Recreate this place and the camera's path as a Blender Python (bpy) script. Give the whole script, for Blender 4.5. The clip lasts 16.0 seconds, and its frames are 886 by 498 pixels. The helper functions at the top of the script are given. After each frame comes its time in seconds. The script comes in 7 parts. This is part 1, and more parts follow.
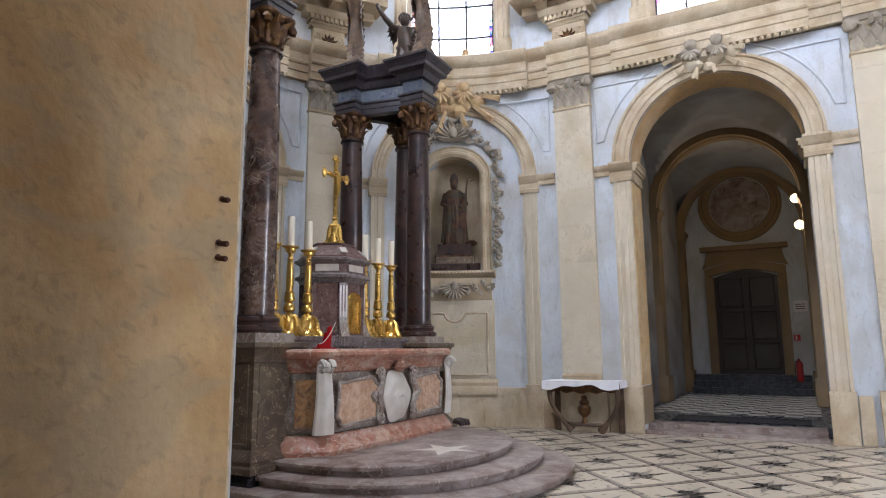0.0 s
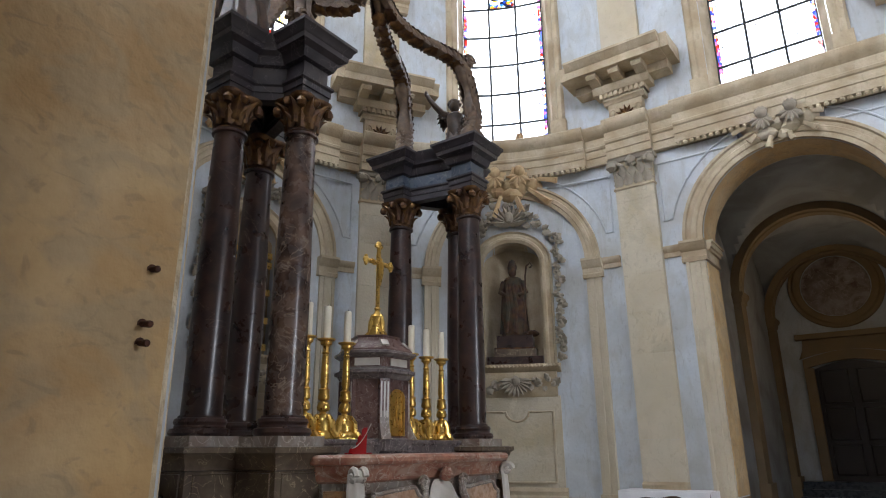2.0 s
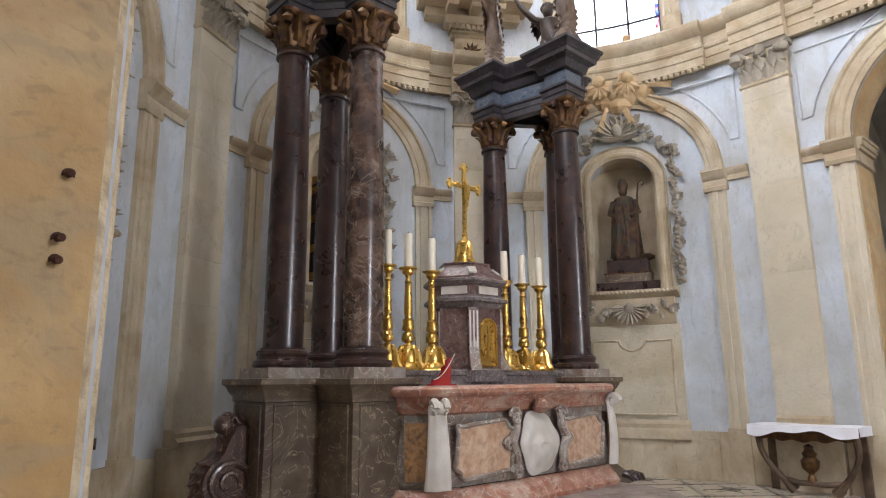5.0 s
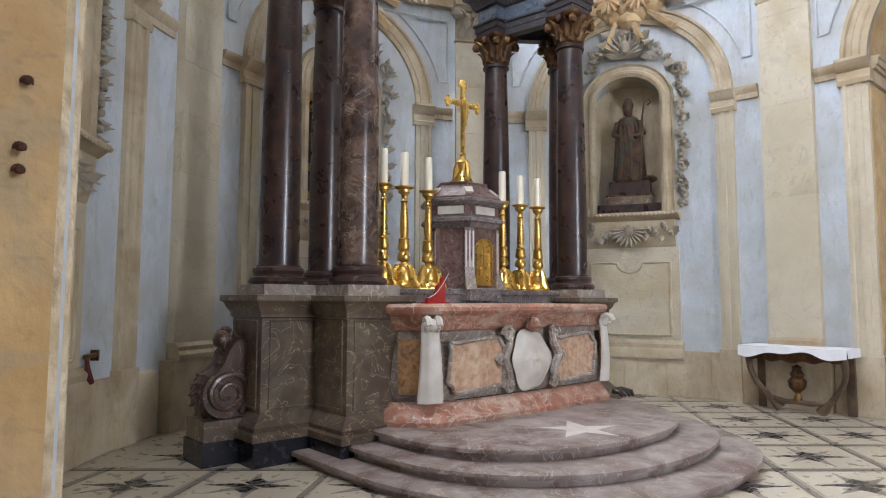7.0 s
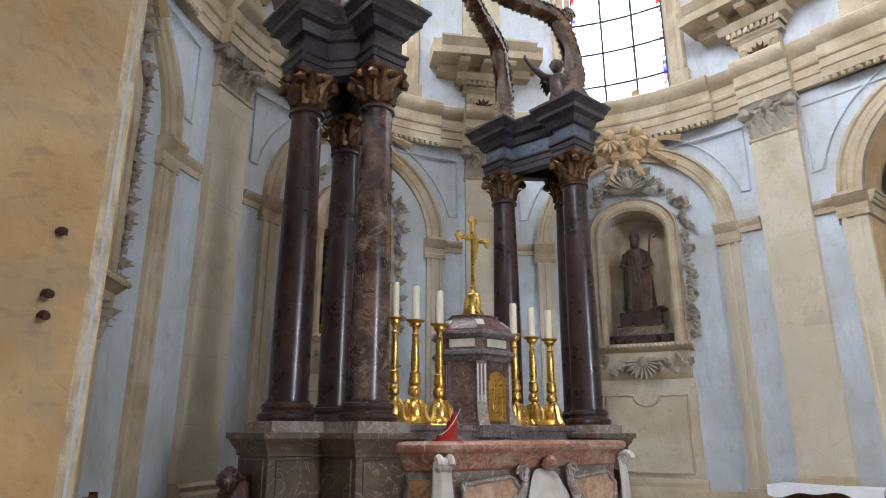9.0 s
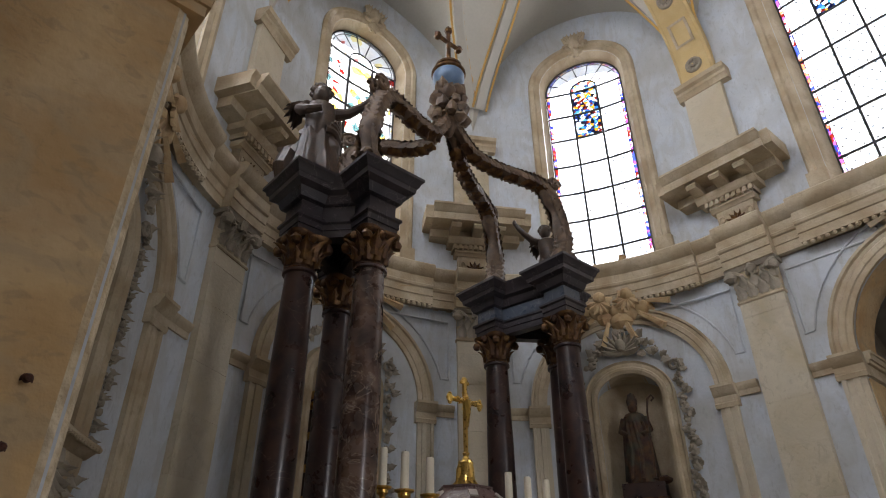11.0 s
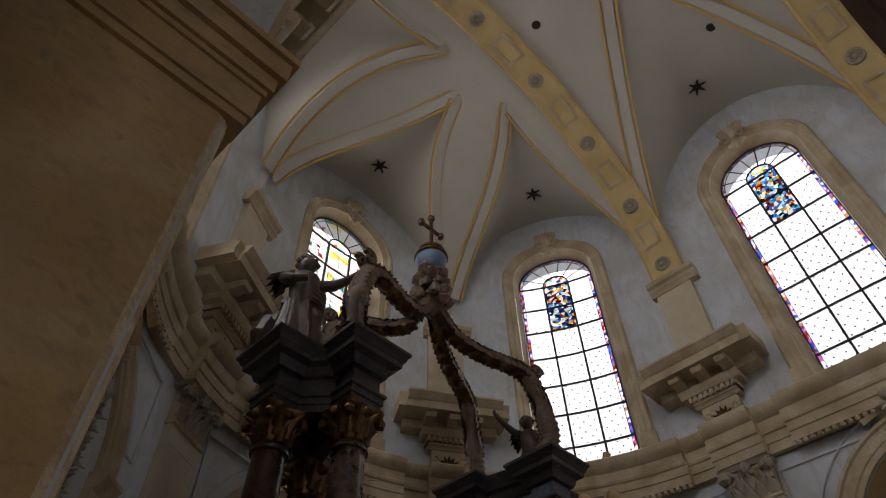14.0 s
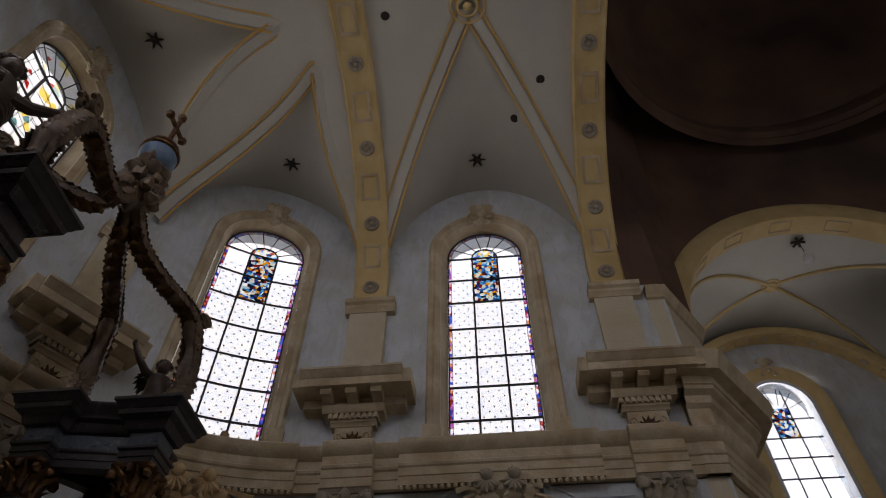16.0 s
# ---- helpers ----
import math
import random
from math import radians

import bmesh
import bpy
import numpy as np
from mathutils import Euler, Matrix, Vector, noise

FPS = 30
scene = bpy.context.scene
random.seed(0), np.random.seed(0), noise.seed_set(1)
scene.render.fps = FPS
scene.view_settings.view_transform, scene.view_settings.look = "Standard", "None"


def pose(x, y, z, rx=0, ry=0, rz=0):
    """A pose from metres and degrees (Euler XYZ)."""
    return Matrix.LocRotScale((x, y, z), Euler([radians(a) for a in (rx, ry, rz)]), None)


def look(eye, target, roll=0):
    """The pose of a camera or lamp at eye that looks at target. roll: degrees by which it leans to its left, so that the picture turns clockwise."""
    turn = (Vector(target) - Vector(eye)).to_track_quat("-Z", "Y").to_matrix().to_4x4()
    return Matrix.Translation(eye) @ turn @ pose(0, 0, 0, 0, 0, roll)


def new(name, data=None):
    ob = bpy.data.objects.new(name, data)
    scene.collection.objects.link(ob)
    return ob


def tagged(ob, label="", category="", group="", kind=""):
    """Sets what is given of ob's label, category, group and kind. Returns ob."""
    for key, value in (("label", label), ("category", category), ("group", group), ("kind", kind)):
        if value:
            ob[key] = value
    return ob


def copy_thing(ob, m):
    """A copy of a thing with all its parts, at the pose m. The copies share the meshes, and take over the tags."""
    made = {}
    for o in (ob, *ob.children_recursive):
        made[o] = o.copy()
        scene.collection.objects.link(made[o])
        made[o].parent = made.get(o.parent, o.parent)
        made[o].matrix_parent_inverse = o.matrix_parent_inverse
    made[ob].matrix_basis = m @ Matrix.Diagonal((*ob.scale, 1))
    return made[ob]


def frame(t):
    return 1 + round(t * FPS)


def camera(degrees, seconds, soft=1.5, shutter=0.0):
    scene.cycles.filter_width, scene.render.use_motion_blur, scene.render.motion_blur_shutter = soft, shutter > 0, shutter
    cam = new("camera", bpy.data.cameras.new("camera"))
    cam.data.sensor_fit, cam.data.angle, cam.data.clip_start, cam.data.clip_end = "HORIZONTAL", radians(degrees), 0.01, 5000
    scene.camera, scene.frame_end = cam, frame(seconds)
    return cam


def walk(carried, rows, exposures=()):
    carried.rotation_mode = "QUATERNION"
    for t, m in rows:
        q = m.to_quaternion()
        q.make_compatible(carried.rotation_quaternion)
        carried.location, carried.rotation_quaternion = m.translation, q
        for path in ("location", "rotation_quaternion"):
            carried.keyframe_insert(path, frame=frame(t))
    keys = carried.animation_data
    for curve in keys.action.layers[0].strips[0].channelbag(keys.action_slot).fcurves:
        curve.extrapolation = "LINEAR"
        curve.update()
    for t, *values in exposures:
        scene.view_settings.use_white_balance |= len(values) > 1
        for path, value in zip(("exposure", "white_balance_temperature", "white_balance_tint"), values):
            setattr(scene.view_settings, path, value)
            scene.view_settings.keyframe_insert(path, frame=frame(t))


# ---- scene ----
cam = camera(69.45, 16.0, soft=1.1)
PATH = [
    (0, (-0.231, -0.320, 1.427), (-1.197, 1.405, 1.733), -0.4),
    (0.5, (-0.281, -0.142, 1.433), (-1.185, 1.607, 1.781), -0.39),
    (1, (-0.305, 0.052, 1.441), (-1.172, 1.804, 1.867), -0.32),
    (1.5, (-0.284, 0.292, 1.464), (-1.184, 2.002, 1.979), -0.57),
    (2, (-0.321, 0.459, 1.467), (-1.443, 2.003, 2.065), -0.43),
    (2.5, (-0.378, 0.598, 1.467), (-1.529, 2.088, 2.143), -0.41),
    (3, (-0.397, 0.790, 1.473), (-1.642, 2.200, 2.153), -0.76),
    (3.5, (-0.388, 0.983, 1.480), (-1.740, 2.294, 2.155), -0.96),
    (4, (-0.399, 1.074, 1.471), (-1.801, 2.350, 2.107), -0.64),
    (4.5, (-0.380, 1.139, 1.466), (-1.813, 2.428, 1.999), -0.49),
    (5, (-0.340, 1.220, 1.469), (-1.792, 2.535, 1.873), -0.52),
    (5.2, (-0.327, 1.249, 1.471), (-1.783, 2.574, 1.824), -0.49),
    (7.3, (-0.277, 1.320, 1.450), (-1.771, 2.641, 1.610), 0.22),
    (7.5, (-0.274, 1.318, 1.453), (-1.767, 2.633, 1.658), 0.16),
    (8, (-0.267, 1.279, 1.466), (-1.758, 2.571, 1.790), -0.03),
    (8.5, (-0.255, 1.284, 1.481), (-1.735, 2.555, 1.919), 0.11),
    (9, (-0.249, 1.288, 1.486), (-1.709, 2.537, 2.043), 0.03),
    (11.3, (-0.320, 1.350, 1.449), (-1.581, 2.452, 2.542), -0.48),
    (11.5, (-0.332, 1.351, 1.445), (-1.574, 2.431, 2.582), -0.78),
    (12, (-0.384, 1.335, 1.439), (-1.565, 2.373, 2.674), -0.91),
    (12.5, (-0.492, 1.322, 1.438), (-1.613, 2.302, 2.772), -0.77),
    (13, (-0.630, 1.280, 1.428), (-1.683, 2.203, 2.856), -0.77),
    (13.5, (-0.764, 1.299, 1.415), (-1.728, 2.191, 2.923), -1.43),
    (14, (-0.890, 1.384, 1.408), (-1.792, 2.340, 2.915), -1.37),
    (14.5, (-1.025, 1.501, 1.406), (-1.817, 2.548, 2.915), -0.99),
    (15, (-1.162, 1.613, 1.413), (-1.651, 2.824, 2.927), 0.22),
    (15.5, (-1.272, 1.729, 1.421), (-1.501, 3.013, 2.938), 0.45),
    (16, (-1.348, 1.819, 1.421), (-1.472, 3.117, 2.937), 0.03),
]
walk(cam, [(t, look(eye, target, roll)) for t, eye, target, roll in PATH],
     exposures=[(0, 0.34, 6020, 16), (1.5, -0.12, 6150, 13), (2, -0.24, 6150, 12), (3.5, -0.10, 6350, 14), (5, 0.52, 6380, 15), (7.5, 0.64, 6050, 12), (9, 0.40, 6080, 12), (11.3, -1.08, 6750, 16), (12.5, -1.63, 7150, 18), (13.5, -1.96, 7250, 18), (14.5, -2.38, 7050, 19), (16, -2.68, 7000, 20)])

# ---- light ----
world = bpy.data.worlds.new("sky")
scene.world = world
world.use_nodes = True
_wn, _wl = world.node_tree.nodes, world.node_tree.links
_sky = _wn.new("ShaderNodeTexSky")
_sky.sky_type, _sky.sun_disc = "NISHITA", False
_sky.sun_elevation, _sky.sun_rotation = radians(38), radians(150)
_wl.new(_sky.outputs[0], _wn["Background"].inputs[0])
_wn["Background"].inputs[1].default_value = 0.12
sun = new("sun", bpy.data.lights.new("sun", "SUN"))
sun.data.energy, sun.data.angle, sun.data.color = 1.0, radians(12), (1.0, 0.96, 0.9)
sun.matrix_world = look((0, -30, 30), (0, 0, 0))

# plan: axis of the choir, half width, start of the apse
Y0, R, CX = 6.4, 4.48, -4.05
END = math.pi * R          # wall length round the apse
S_A, S_AB, S_P2 = -2.72, -0.37, -5.12
S_B, S_BC, S_C, S_CD, S_D = 2.02, 4.57, 6.97, 9.36, 11.92
S_DE, S_E = END + 0.37, END + 2.72
SOUTH = 1.04               # the south half stands a little wider


FLAT = []                  # a bay centre while a straight stone member is built


def P(s, z, w=0.0):
    """A place on the inner wall face: s along the wall, z up, w out into the room."""
    if FLAT:
        c = FLAT[0]
        FLAT.clear()
        o, n, t = Vector(P(c, z)), Vector(P(c, z, 1.0)), Vector(P(c + 0.01, z))
        FLAT.append(c)
        n = (n - o).normalized()
        t = (t - o)
        t = (t - n * t.dot(n)).normalized()
        return tuple(o + t * (s - c) + n * w)
    if s < 0:
        return (CX - s, Y0 + R - w, z)
    if s > END:
        return (CX + s - END, Y0 - R * SOUTH + w, z)
    a = math.pi / 2 - s / R
    return (CX - (R - w) * math.cos(a), Y0 + (R - w) * math.sin(a) * (SOUTH if a < 0 else 1.0), z)


def window_lamp(name, place, target, wide, high, watts, colour=(0.93, 0.96, 1.0)):
    lamp = new(name, bpy.data.lights.new(name, "AREA"))
    lamp.data.shape, lamp.data.size, lamp.data.size_y = "RECTANGLE", wide, high
    lamp.data.energy, lamp.data.color = watts, colour
    lamp.matrix_world = look(place, target)
    return lamp


DAY = 330.0
for s, share in ((S_A, 0.12), (S_B, 0.2), (S_C, 0.4), (S_D, 1.9), (S_E, 4.0)):
    window_lamp("window_daylight", P(s, 11.0, -1.35), P(s, 6.2, 3.0), 2.3, 4.8, DAY * share)
# unseen fill added inside the nave for the altar front, no window behind it
window_lamp("added_nave_fill", (17.3, 5.5, 5.2), (-5, 6.5, 1.5), 2.6, 5.0, 1150)
# unseen fill added beside the passage to brighten the ochre pier
window_lamp("added_pier_fill", (1.05, -2.2, 2.4), (-2.5, 0.6, 2.2), 3.2, 3.0, 8.5)
window_lamp("transept_daylight", (6.2, 17.7, 9.8), (6.2, 10, 6.0), 2.3, 6.0, 1300)
window_lamp("transept_daylight", (6.6, -5.6, 9.6), (6.6, 5, 6.0), 2.3, 6.0, 500)

# ---- materials ----
def mat(name, colour, rough=0.6, metal=0.0, second=None, grain=8.0, mix=0.5, bump=0.15, fine=60.0, vein=None, vein_scale=3.0,
        vein_width=0.05, stain=None, stain_scale=0.7, stain_amount=0.5, random_amount=0.0, coat=0.0, bump_scale=None, scuff=None, scuff_amount=0.6, drawn=(1.0, 1.0, 2.6)):
    m = bpy.data.materials.new(name)
    m.use_nodes = True
    n, l = m.node_tree.nodes, m.node_tree.links
    b = n["Principled BSDF"]
    b.inputs["Roughness"].default_value, b.inputs["Metallic"].default_value = rough, metal
    b.inputs["Coat Weight"].default_value = coat
    geo = n.new("ShaderNodeNewGeometry")
    pos = geo.outputs["Position"]

    def noise_of(scale, detail=6.0, distort=0.0):
        t = n.new("ShaderNodeTexNoise")
        t.inputs["Scale"].default_value, t.inputs["Detail"].default_value, t.inputs["Distortion"].default_value = scale, detail, distort
        l.new(pos, t.inputs["Vector"])
        return t.outputs["Fac"]

    def ramp(f, a, b2):
        r = n.new("ShaderNodeMapRange")
        r.inputs[1].default_value, r.inputs[2].default_value = a, b2
        l.new(f, r.inputs[0])
        return r.outputs[0]

    def blend(f, a, b2, amount=1.0, mode="MIX"):
        x = n.new("ShaderNodeMix")
        x.data_type, x.blend_type = "RGBA", mode
        if amount != 1.0:
            k = n.new("ShaderNodeMath")
            k.operation = "MULTIPLY"
            k.inputs[1].default_value = amount
            l.new(f, k.inputs[0])
            f = k.outputs[0]
        l.new(f, x.inputs[0])
        for v, i in ((a, 6), (b2, 7)):
            if isinstance(v, tuple):
                x.inputs[i].default_value = (*v, 1)
            else:
                l.new(v, x.inputs[i])
        return x.outputs[2]

    col = blend(ramp(noise_of(grain, 8.0), 0.35, 0.65), colour, second or tuple(c * 0.8 for c in colour), mix)
    col = blend(ramp(noise_of(fine, 4.0), 0.3, 0.7), col, tuple(c * 0.72 for c in colour), 0.25)
    if stain:
        col = blend(ramp(noise_of(stain_scale, 7.0, 0.6), 0.42, 0.66), col, stain, stain_amount)
    if scuff:
        # brush marks and rubbed patches, drawn out sideways
        mp = n.new("ShaderNodeMapping")
        mp.inputs["Scale"].default_value = drawn
        l.new(pos, mp.inputs["Vector"])
        t2 = n.new("ShaderNodeTexNoise")
        t2.inputs["Scale"].default_value, t2.inputs["Detail"].default_value, t2.inputs["Distortion"].default_value = 2.3, 9.0, 1.4
        l.new(mp.outputs[0], t2.inputs["Vector"])
        col = blend(ramp(t2.outputs["Fac"], 0.49, 0.62), col, scuff, scuff_amount)
        t3 = n.new("ShaderNodeTexNoise")
        t3.inputs["Scale"].default_value, t3.inputs["Detail"].default_value, t3.inputs["Distortion"].default_value = 7.0, 6.0, 2.0
        l.new(mp.outputs[0], t3.inputs["Vector"])
        col = blend(ramp(t3.outputs["Fac"], 0.57, 0.66), col, tuple(c * 0.62 for c in scuff), scuff_amount * 0.55)
    if vein:
        d = n.new("ShaderNodeMath")
        d.operation = "SUBTRACT"
        d.inputs[1].default_value = 0.5
        l.new(noise_of(vein_scale, 9.0, 1.4), d.inputs[0])
        a = n.new("ShaderNodeMath")
        a.operation = "ABSOLUTE"
        l.new(d.outputs[0], a.inputs[0])
        col = blend(ramp(a.outputs[0], vein_width, 0.0), col, vein, 0.85)
    if random_amount:
        info = n.new("ShaderNodeObjectInfo")
        k = ramp(info.outputs["Random"], 0.0, 1.0)
        col = blend(k, col, tuple(c * (1 - random_amount) for c in colour), 0.8)
    l.new(col, b.inputs["Base Color"])
    rr = n.new("ShaderNodeMapRange")
    rr.inputs[3].default_value, rr.inputs[4].default_value = max(0.02, rough - 0.12), min(1.0, rough + 0.12)
    l.new(noise_of(grain * 2.3), rr.inputs[0])
    l.new(rr.outputs[0], b.inputs["Roughness"])
    bp = n.new("ShaderNodeBump")
    bp.inputs["Strength"].default_value, bp.inputs["Distance"].default_value = bump, 0.02
    l.new(noise_of(bump_scale or fine * 0.6, 8.0), bp.inputs["Height"])
    l.new(bp.outputs[0], b.inputs["Normal"])
    return m


LIMEWASH = mat("blue_grey_limewash", (0.52, 0.57, 0.63), 0.85, second=(0.62, 0.65, 0.68), grain=2.2, mix=0.7, bump=0.2, fine=25, stain=(0.42, 0.42, 0.40), stain_scale=1.0, stain_amount=0.75, scuff=(0.40, 0.40, 0.38), scuff_amount=0.4, drawn=(1.6, 1.6, 0.5))
STONE = mat("pale_sandstone", (0.50, 0.41, 0.275), 0.8, second=(0.60, 0.52, 0.39), grain=3.0, mix=0.8, bump=0.35, fine=45, stain=(0.33, 0.24, 0.14), stain_scale=1.6, stain_amount=0.75, scuff=(0.36, 0.29, 0.19), scuff_amount=0.4, drawn=(1.2, 1.2, 0.6))
PILASTER = mat("cream_stone", (0.60, 0.53, 0.40), 0.8, second=(0.50, 0.45, 0.36), grain=1.8, mix=0.8, bump=0.3, fine=40, stain=(0.40, 0.31, 0.17), stain_scale=1.1, stain_amount=0.75, random_amount=0.08, scuff=(0.40, 0.35, 0.26), scuff_amount=0.5, drawn=(1.2, 1.2, 0.8))
CARVED = mat("carved_grey_stone", (0.33, 0.29, 0.23), 0.85, second=(0.44, 0.39, 0.30), grain=6, bump=0.4, fine=50, stain=(0.22, 0.19, 0.15), stain_scale=3, stain_amount=0.6)
OCHRE = mat("ochre_plaster", (0.58, 0.39, 0.18), 0.85, second=(0.54, 0.41, 0.25), grain=1.1, mix=0.9, bump=0.6, fine=22, stain=(0.40, 0.235, 0.09), stain_scale=1.9, stain_amount=0.7, scuff=(0.40, 0.31, 0.19), scuff_amount=0.6, drawn=(1.0, 1.0, 1.5))
ARRIS = mat("pitted_corner_stone", (0.60, 0.49, 0.32), 0.9, second=(0.70, 0.61, 0.46), grain=9, mix=0.9, bump=0.9, fine=40, stain=(0.30, 0.22, 0.13), stain_scale=11, stain_amount=0.7, scuff=(0.42, 0.31, 0.18), scuff_amount=0.7, drawn=(3.0, 3.0, 0.6), bump_scale=30)
RUST = mat("rusted_iron", (0.10, 0.035, 0.018), 0.8, 0.2, second=(0.045, 0.02, 0.015), grain=60, mix=0.9, bump=0.4, fine=200)
VAULT = mat("white_vault_plaster", (0.54, 0.52, 0.46), 0.9, second=(0.47, 0.45, 0.40), grain=1.2, bump=0.08, fine=20, stain=(0.42, 0.41, 0.38), stain_scale=0.5, stain_amount=0.45)
OCHRE_LINE = mat("ochre_painted_line", (0.60, 0.36, 0.10), 0.85, second=(0.52, 0.33, 0.12), grain=5, bump=0.1)
COFFER = mat("yellow_painted_stone", (0.60, 0.44, 0.20), 0.85, second=(0.66, 0.53, 0.30), grain=4, bump=0.15, stain=(0.42, 0.29, 0.12), stain_scale=1.5)
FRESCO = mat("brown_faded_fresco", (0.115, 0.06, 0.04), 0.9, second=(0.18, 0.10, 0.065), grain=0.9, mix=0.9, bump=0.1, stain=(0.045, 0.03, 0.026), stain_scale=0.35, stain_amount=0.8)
COLUMN = mat("dark_purple_marble", (0.013, 0.008, 0.009), 0.3, second=(0.038, 0.019, 0.016), grain=2.6, mix=0.9, bump=0.02, fine=22, vein=(0.13, 0.09, 0.075), vein_scale=1.5, vein_width=0.004, stain=(0.07, 0.034, 0.024), stain_scale=4.5, stain_amount=0.6, coat=0.08)
COLUMN_PALE = mat("brown_breccia_marble", (0.028, 0.016, 0.014), 0.28, second=(0.09, 0.048, 0.034), grain=4.0, mix=0.9, bump=0.02, fine=22, vein=(0.30, 0.235, 0.18), vein_scale=2.6, vein_width=0.010, stain=(0.17, 0.11, 0.08), stain_scale=4.0, stain_amount=0.7, coat=0.08)
CLOUD = mat("tan_painted_carving", (0.52, 0.37, 0.19), 0.75, second=(0.60, 0.46, 0.28), grain=8, mix=0.8, bump=0.3, fine=50, stain=(0.34, 0.19, 0.09), stain_scale=6, stain_amount=0.6)
TABM = mat("russet_grey_marble", (0.115, 0.062, 0.055), 0.3, second=(0.20, 0.125, 0.11), grain=9, mix=0.9, bump=0.02, vein=(0.42, 0.36, 0.33), vein_scale=5.5, vein_width=0.010, coat=0.12)
PED = mat("grey_brown_marble", (0.105, 0.075, 0.05), 0.34, second=(0.20, 0.155, 0.105), grain=7, mix=0.8, bump=0.03, vein=(0.42, 0.34, 0.23), vein_scale=3.4, vein_width=0.009, stain=(0.055, 0.034, 0.026), stain_scale=2.6, stain_amount=0.75, coat=0.12)
RED = mat("worn_red_marble", (0.36, 0.125, 0.075), 0.38, second=(0.50, 0.29, 0.20), grain=9, mix=0.9, bump=0.05, vein=(0.58, 0.48, 0.40), vein_scale=4.5, vein_width=0.022, stain=(0.19, 0.075, 0.05), stain_scale=5, stain_amount=0.7, coat=0.08, scuff=(0.52, 0.40, 0.31), scuff_amount=0.6, drawn=(2.0, 1.0, 3.0))
PINK = mat("pink_marble_panel", (0.58, 0.38, 0.25), 0.28, second=(0.66, 0.50, 0.38), grain=8, mix=0.8, bump=0.03, stain=(0.30, 0.15, 0.07), stain_scale=9, stain_amount=0.6, coat=0.3)
GREYM = mat("grey_veined_marble", (0.235, 0.205, 0.175), 0.32, second=(0.40, 0.36, 0.32), grain=9, mix=0.9, bump=0.03, vein=(0.60, 0.54, 0.47), vein_scale=5.0, vein_width=0.022, stain=(0.19, 0.10, 0.07), stain_scale=4.5, stain_amount=0.6, coat=0.12)
TABG = mat("dark_grey_marble", (0.115, 0.10, 0.10), 0.3, second=(0.22, 0.19, 0.185), grain=9, mix=0.9, bump=0.02, vein=(0.46, 0.42, 0.40), vein_scale=6.0, vein_width=0.014, coat=0.12)
BREC = mat("brown_breccia", (0.30, 0.15, 0.06), 0.3, second=(0.42, 0.26, 0.12), grain=14, mix=0.9, bump=0.03, stain=(0.07, 0.03, 0.02), stain_scale=14, stain_amount=0.8)
WHITEM = mat("white_marble", (0.66, 0.62, 0.56), 0.4, second=(0.56, 0.52, 0.46), grain=7, bump=0.1, stain=(0.42, 0.36, 0.29), stain_scale=5, stain_amount=0.4)
BLUEM = mat("purple_black_marble", (0.020, 0.017, 0.021), 0.34, second=(0.048, 0.039, 0.044), grain=4, mix=0.9, bump=0.03, vein=(0.12, 0.105, 0.105), vein_scale=2.4, vein_width=0.010, coat=0.12)
FRIEZE = mat("slate_blue_marble", (0.055, 0.075, 0.11), 0.3, second=(0.09, 0.11, 0.14), grain=5, mix=0.9, bump=0.03, vein=(0.2, 0.2, 0.22), vein_scale=2.4, vein_width=0.01, coat=0.2)
BLACKM = mat("black_marble", (0.012, 0.013, 0.018), 0.25, second=(0.03, 0.03, 0.04), grain=5, bump=0.03)
PEDB = mat("red_brown_marble", (0.06, 0.028, 0.02), 0.36, second=(0.12, 0.062, 0.045), grain=8, mix=0.9, bump=0.05, vein=(0.36, 0.28, 0.22), vein_scale=4.0, vein_width=0.010, stain=(0.03, 0.016, 0.013), stain_scale=4, stain_amount=0.7, coat=0.1)
STEP = mat("worn_grey_pink_stone", (0.22, 0.165, 0.145), 0.42, second=(0.38, 0.325, 0.30), grain=4.5, mix=0.9, bump=0.15, stain=(0.10, 0.052, 0.038), stain_scale=2.6, stain_amount=0.85, vein=(0.46, 0.40, 0.36), vein_scale=3.5, vein_width=0.012, scuff=(0.42, 0.37, 0.34), scuff_amount=0.5, drawn=(1.0, 1.0, 1.0))
GILT = mat("bright_gilding", (0.80, 0.53, 0.15), 0.30, 1.0, second=(0.66, 0.40, 0.09), grain=14, bump=0.02, fine=80)
OLDGILT = mat("worn_gilding", (0.20, 0.105, 0.034), 0.42, 0.7, second=(0.06, 0.026, 0.017), grain=12, mix=0.9, bump=0.3, fine=60, stain=(0.05, 0.025, 0.02), stain_scale=7, stain_amount=0.8)
WOOD = mat("carved_brown_wood", (0.105, 0.066, 0.04), 0.5, second=(0.20, 0.125, 0.07), grain=9, mix=0.8, bump=0.3, fine=70, stain=(0.04, 0.024, 0.018), stain_scale=4, stain_amount=0.7)
BLUEGLOBE = mat("blue_painted_wood", (0.10, 0.17, 0.27), 0.45, second=(0.16, 0.22, 0.3), grain=8, bump=0.1)
BRONZE = mat("dark_polychrome_wood", (0.05, 0.035, 0.028), 0.4, second=(0.09, 0.055, 0.035), grain=12, mix=0.9, bump=0.2)
WAX = mat("ivory_wax", (0.80, 0.74, 0.60), 0.45, second=(0.76, 0.69, 0.54), grain=10, bump=0.03)
REDGLASS = mat("red_glass", (0.42, 0.012, 0.015), 0.12, second=(0.30, 0.01, 0.012), grain=8, bump=0.0, coat=0.5)
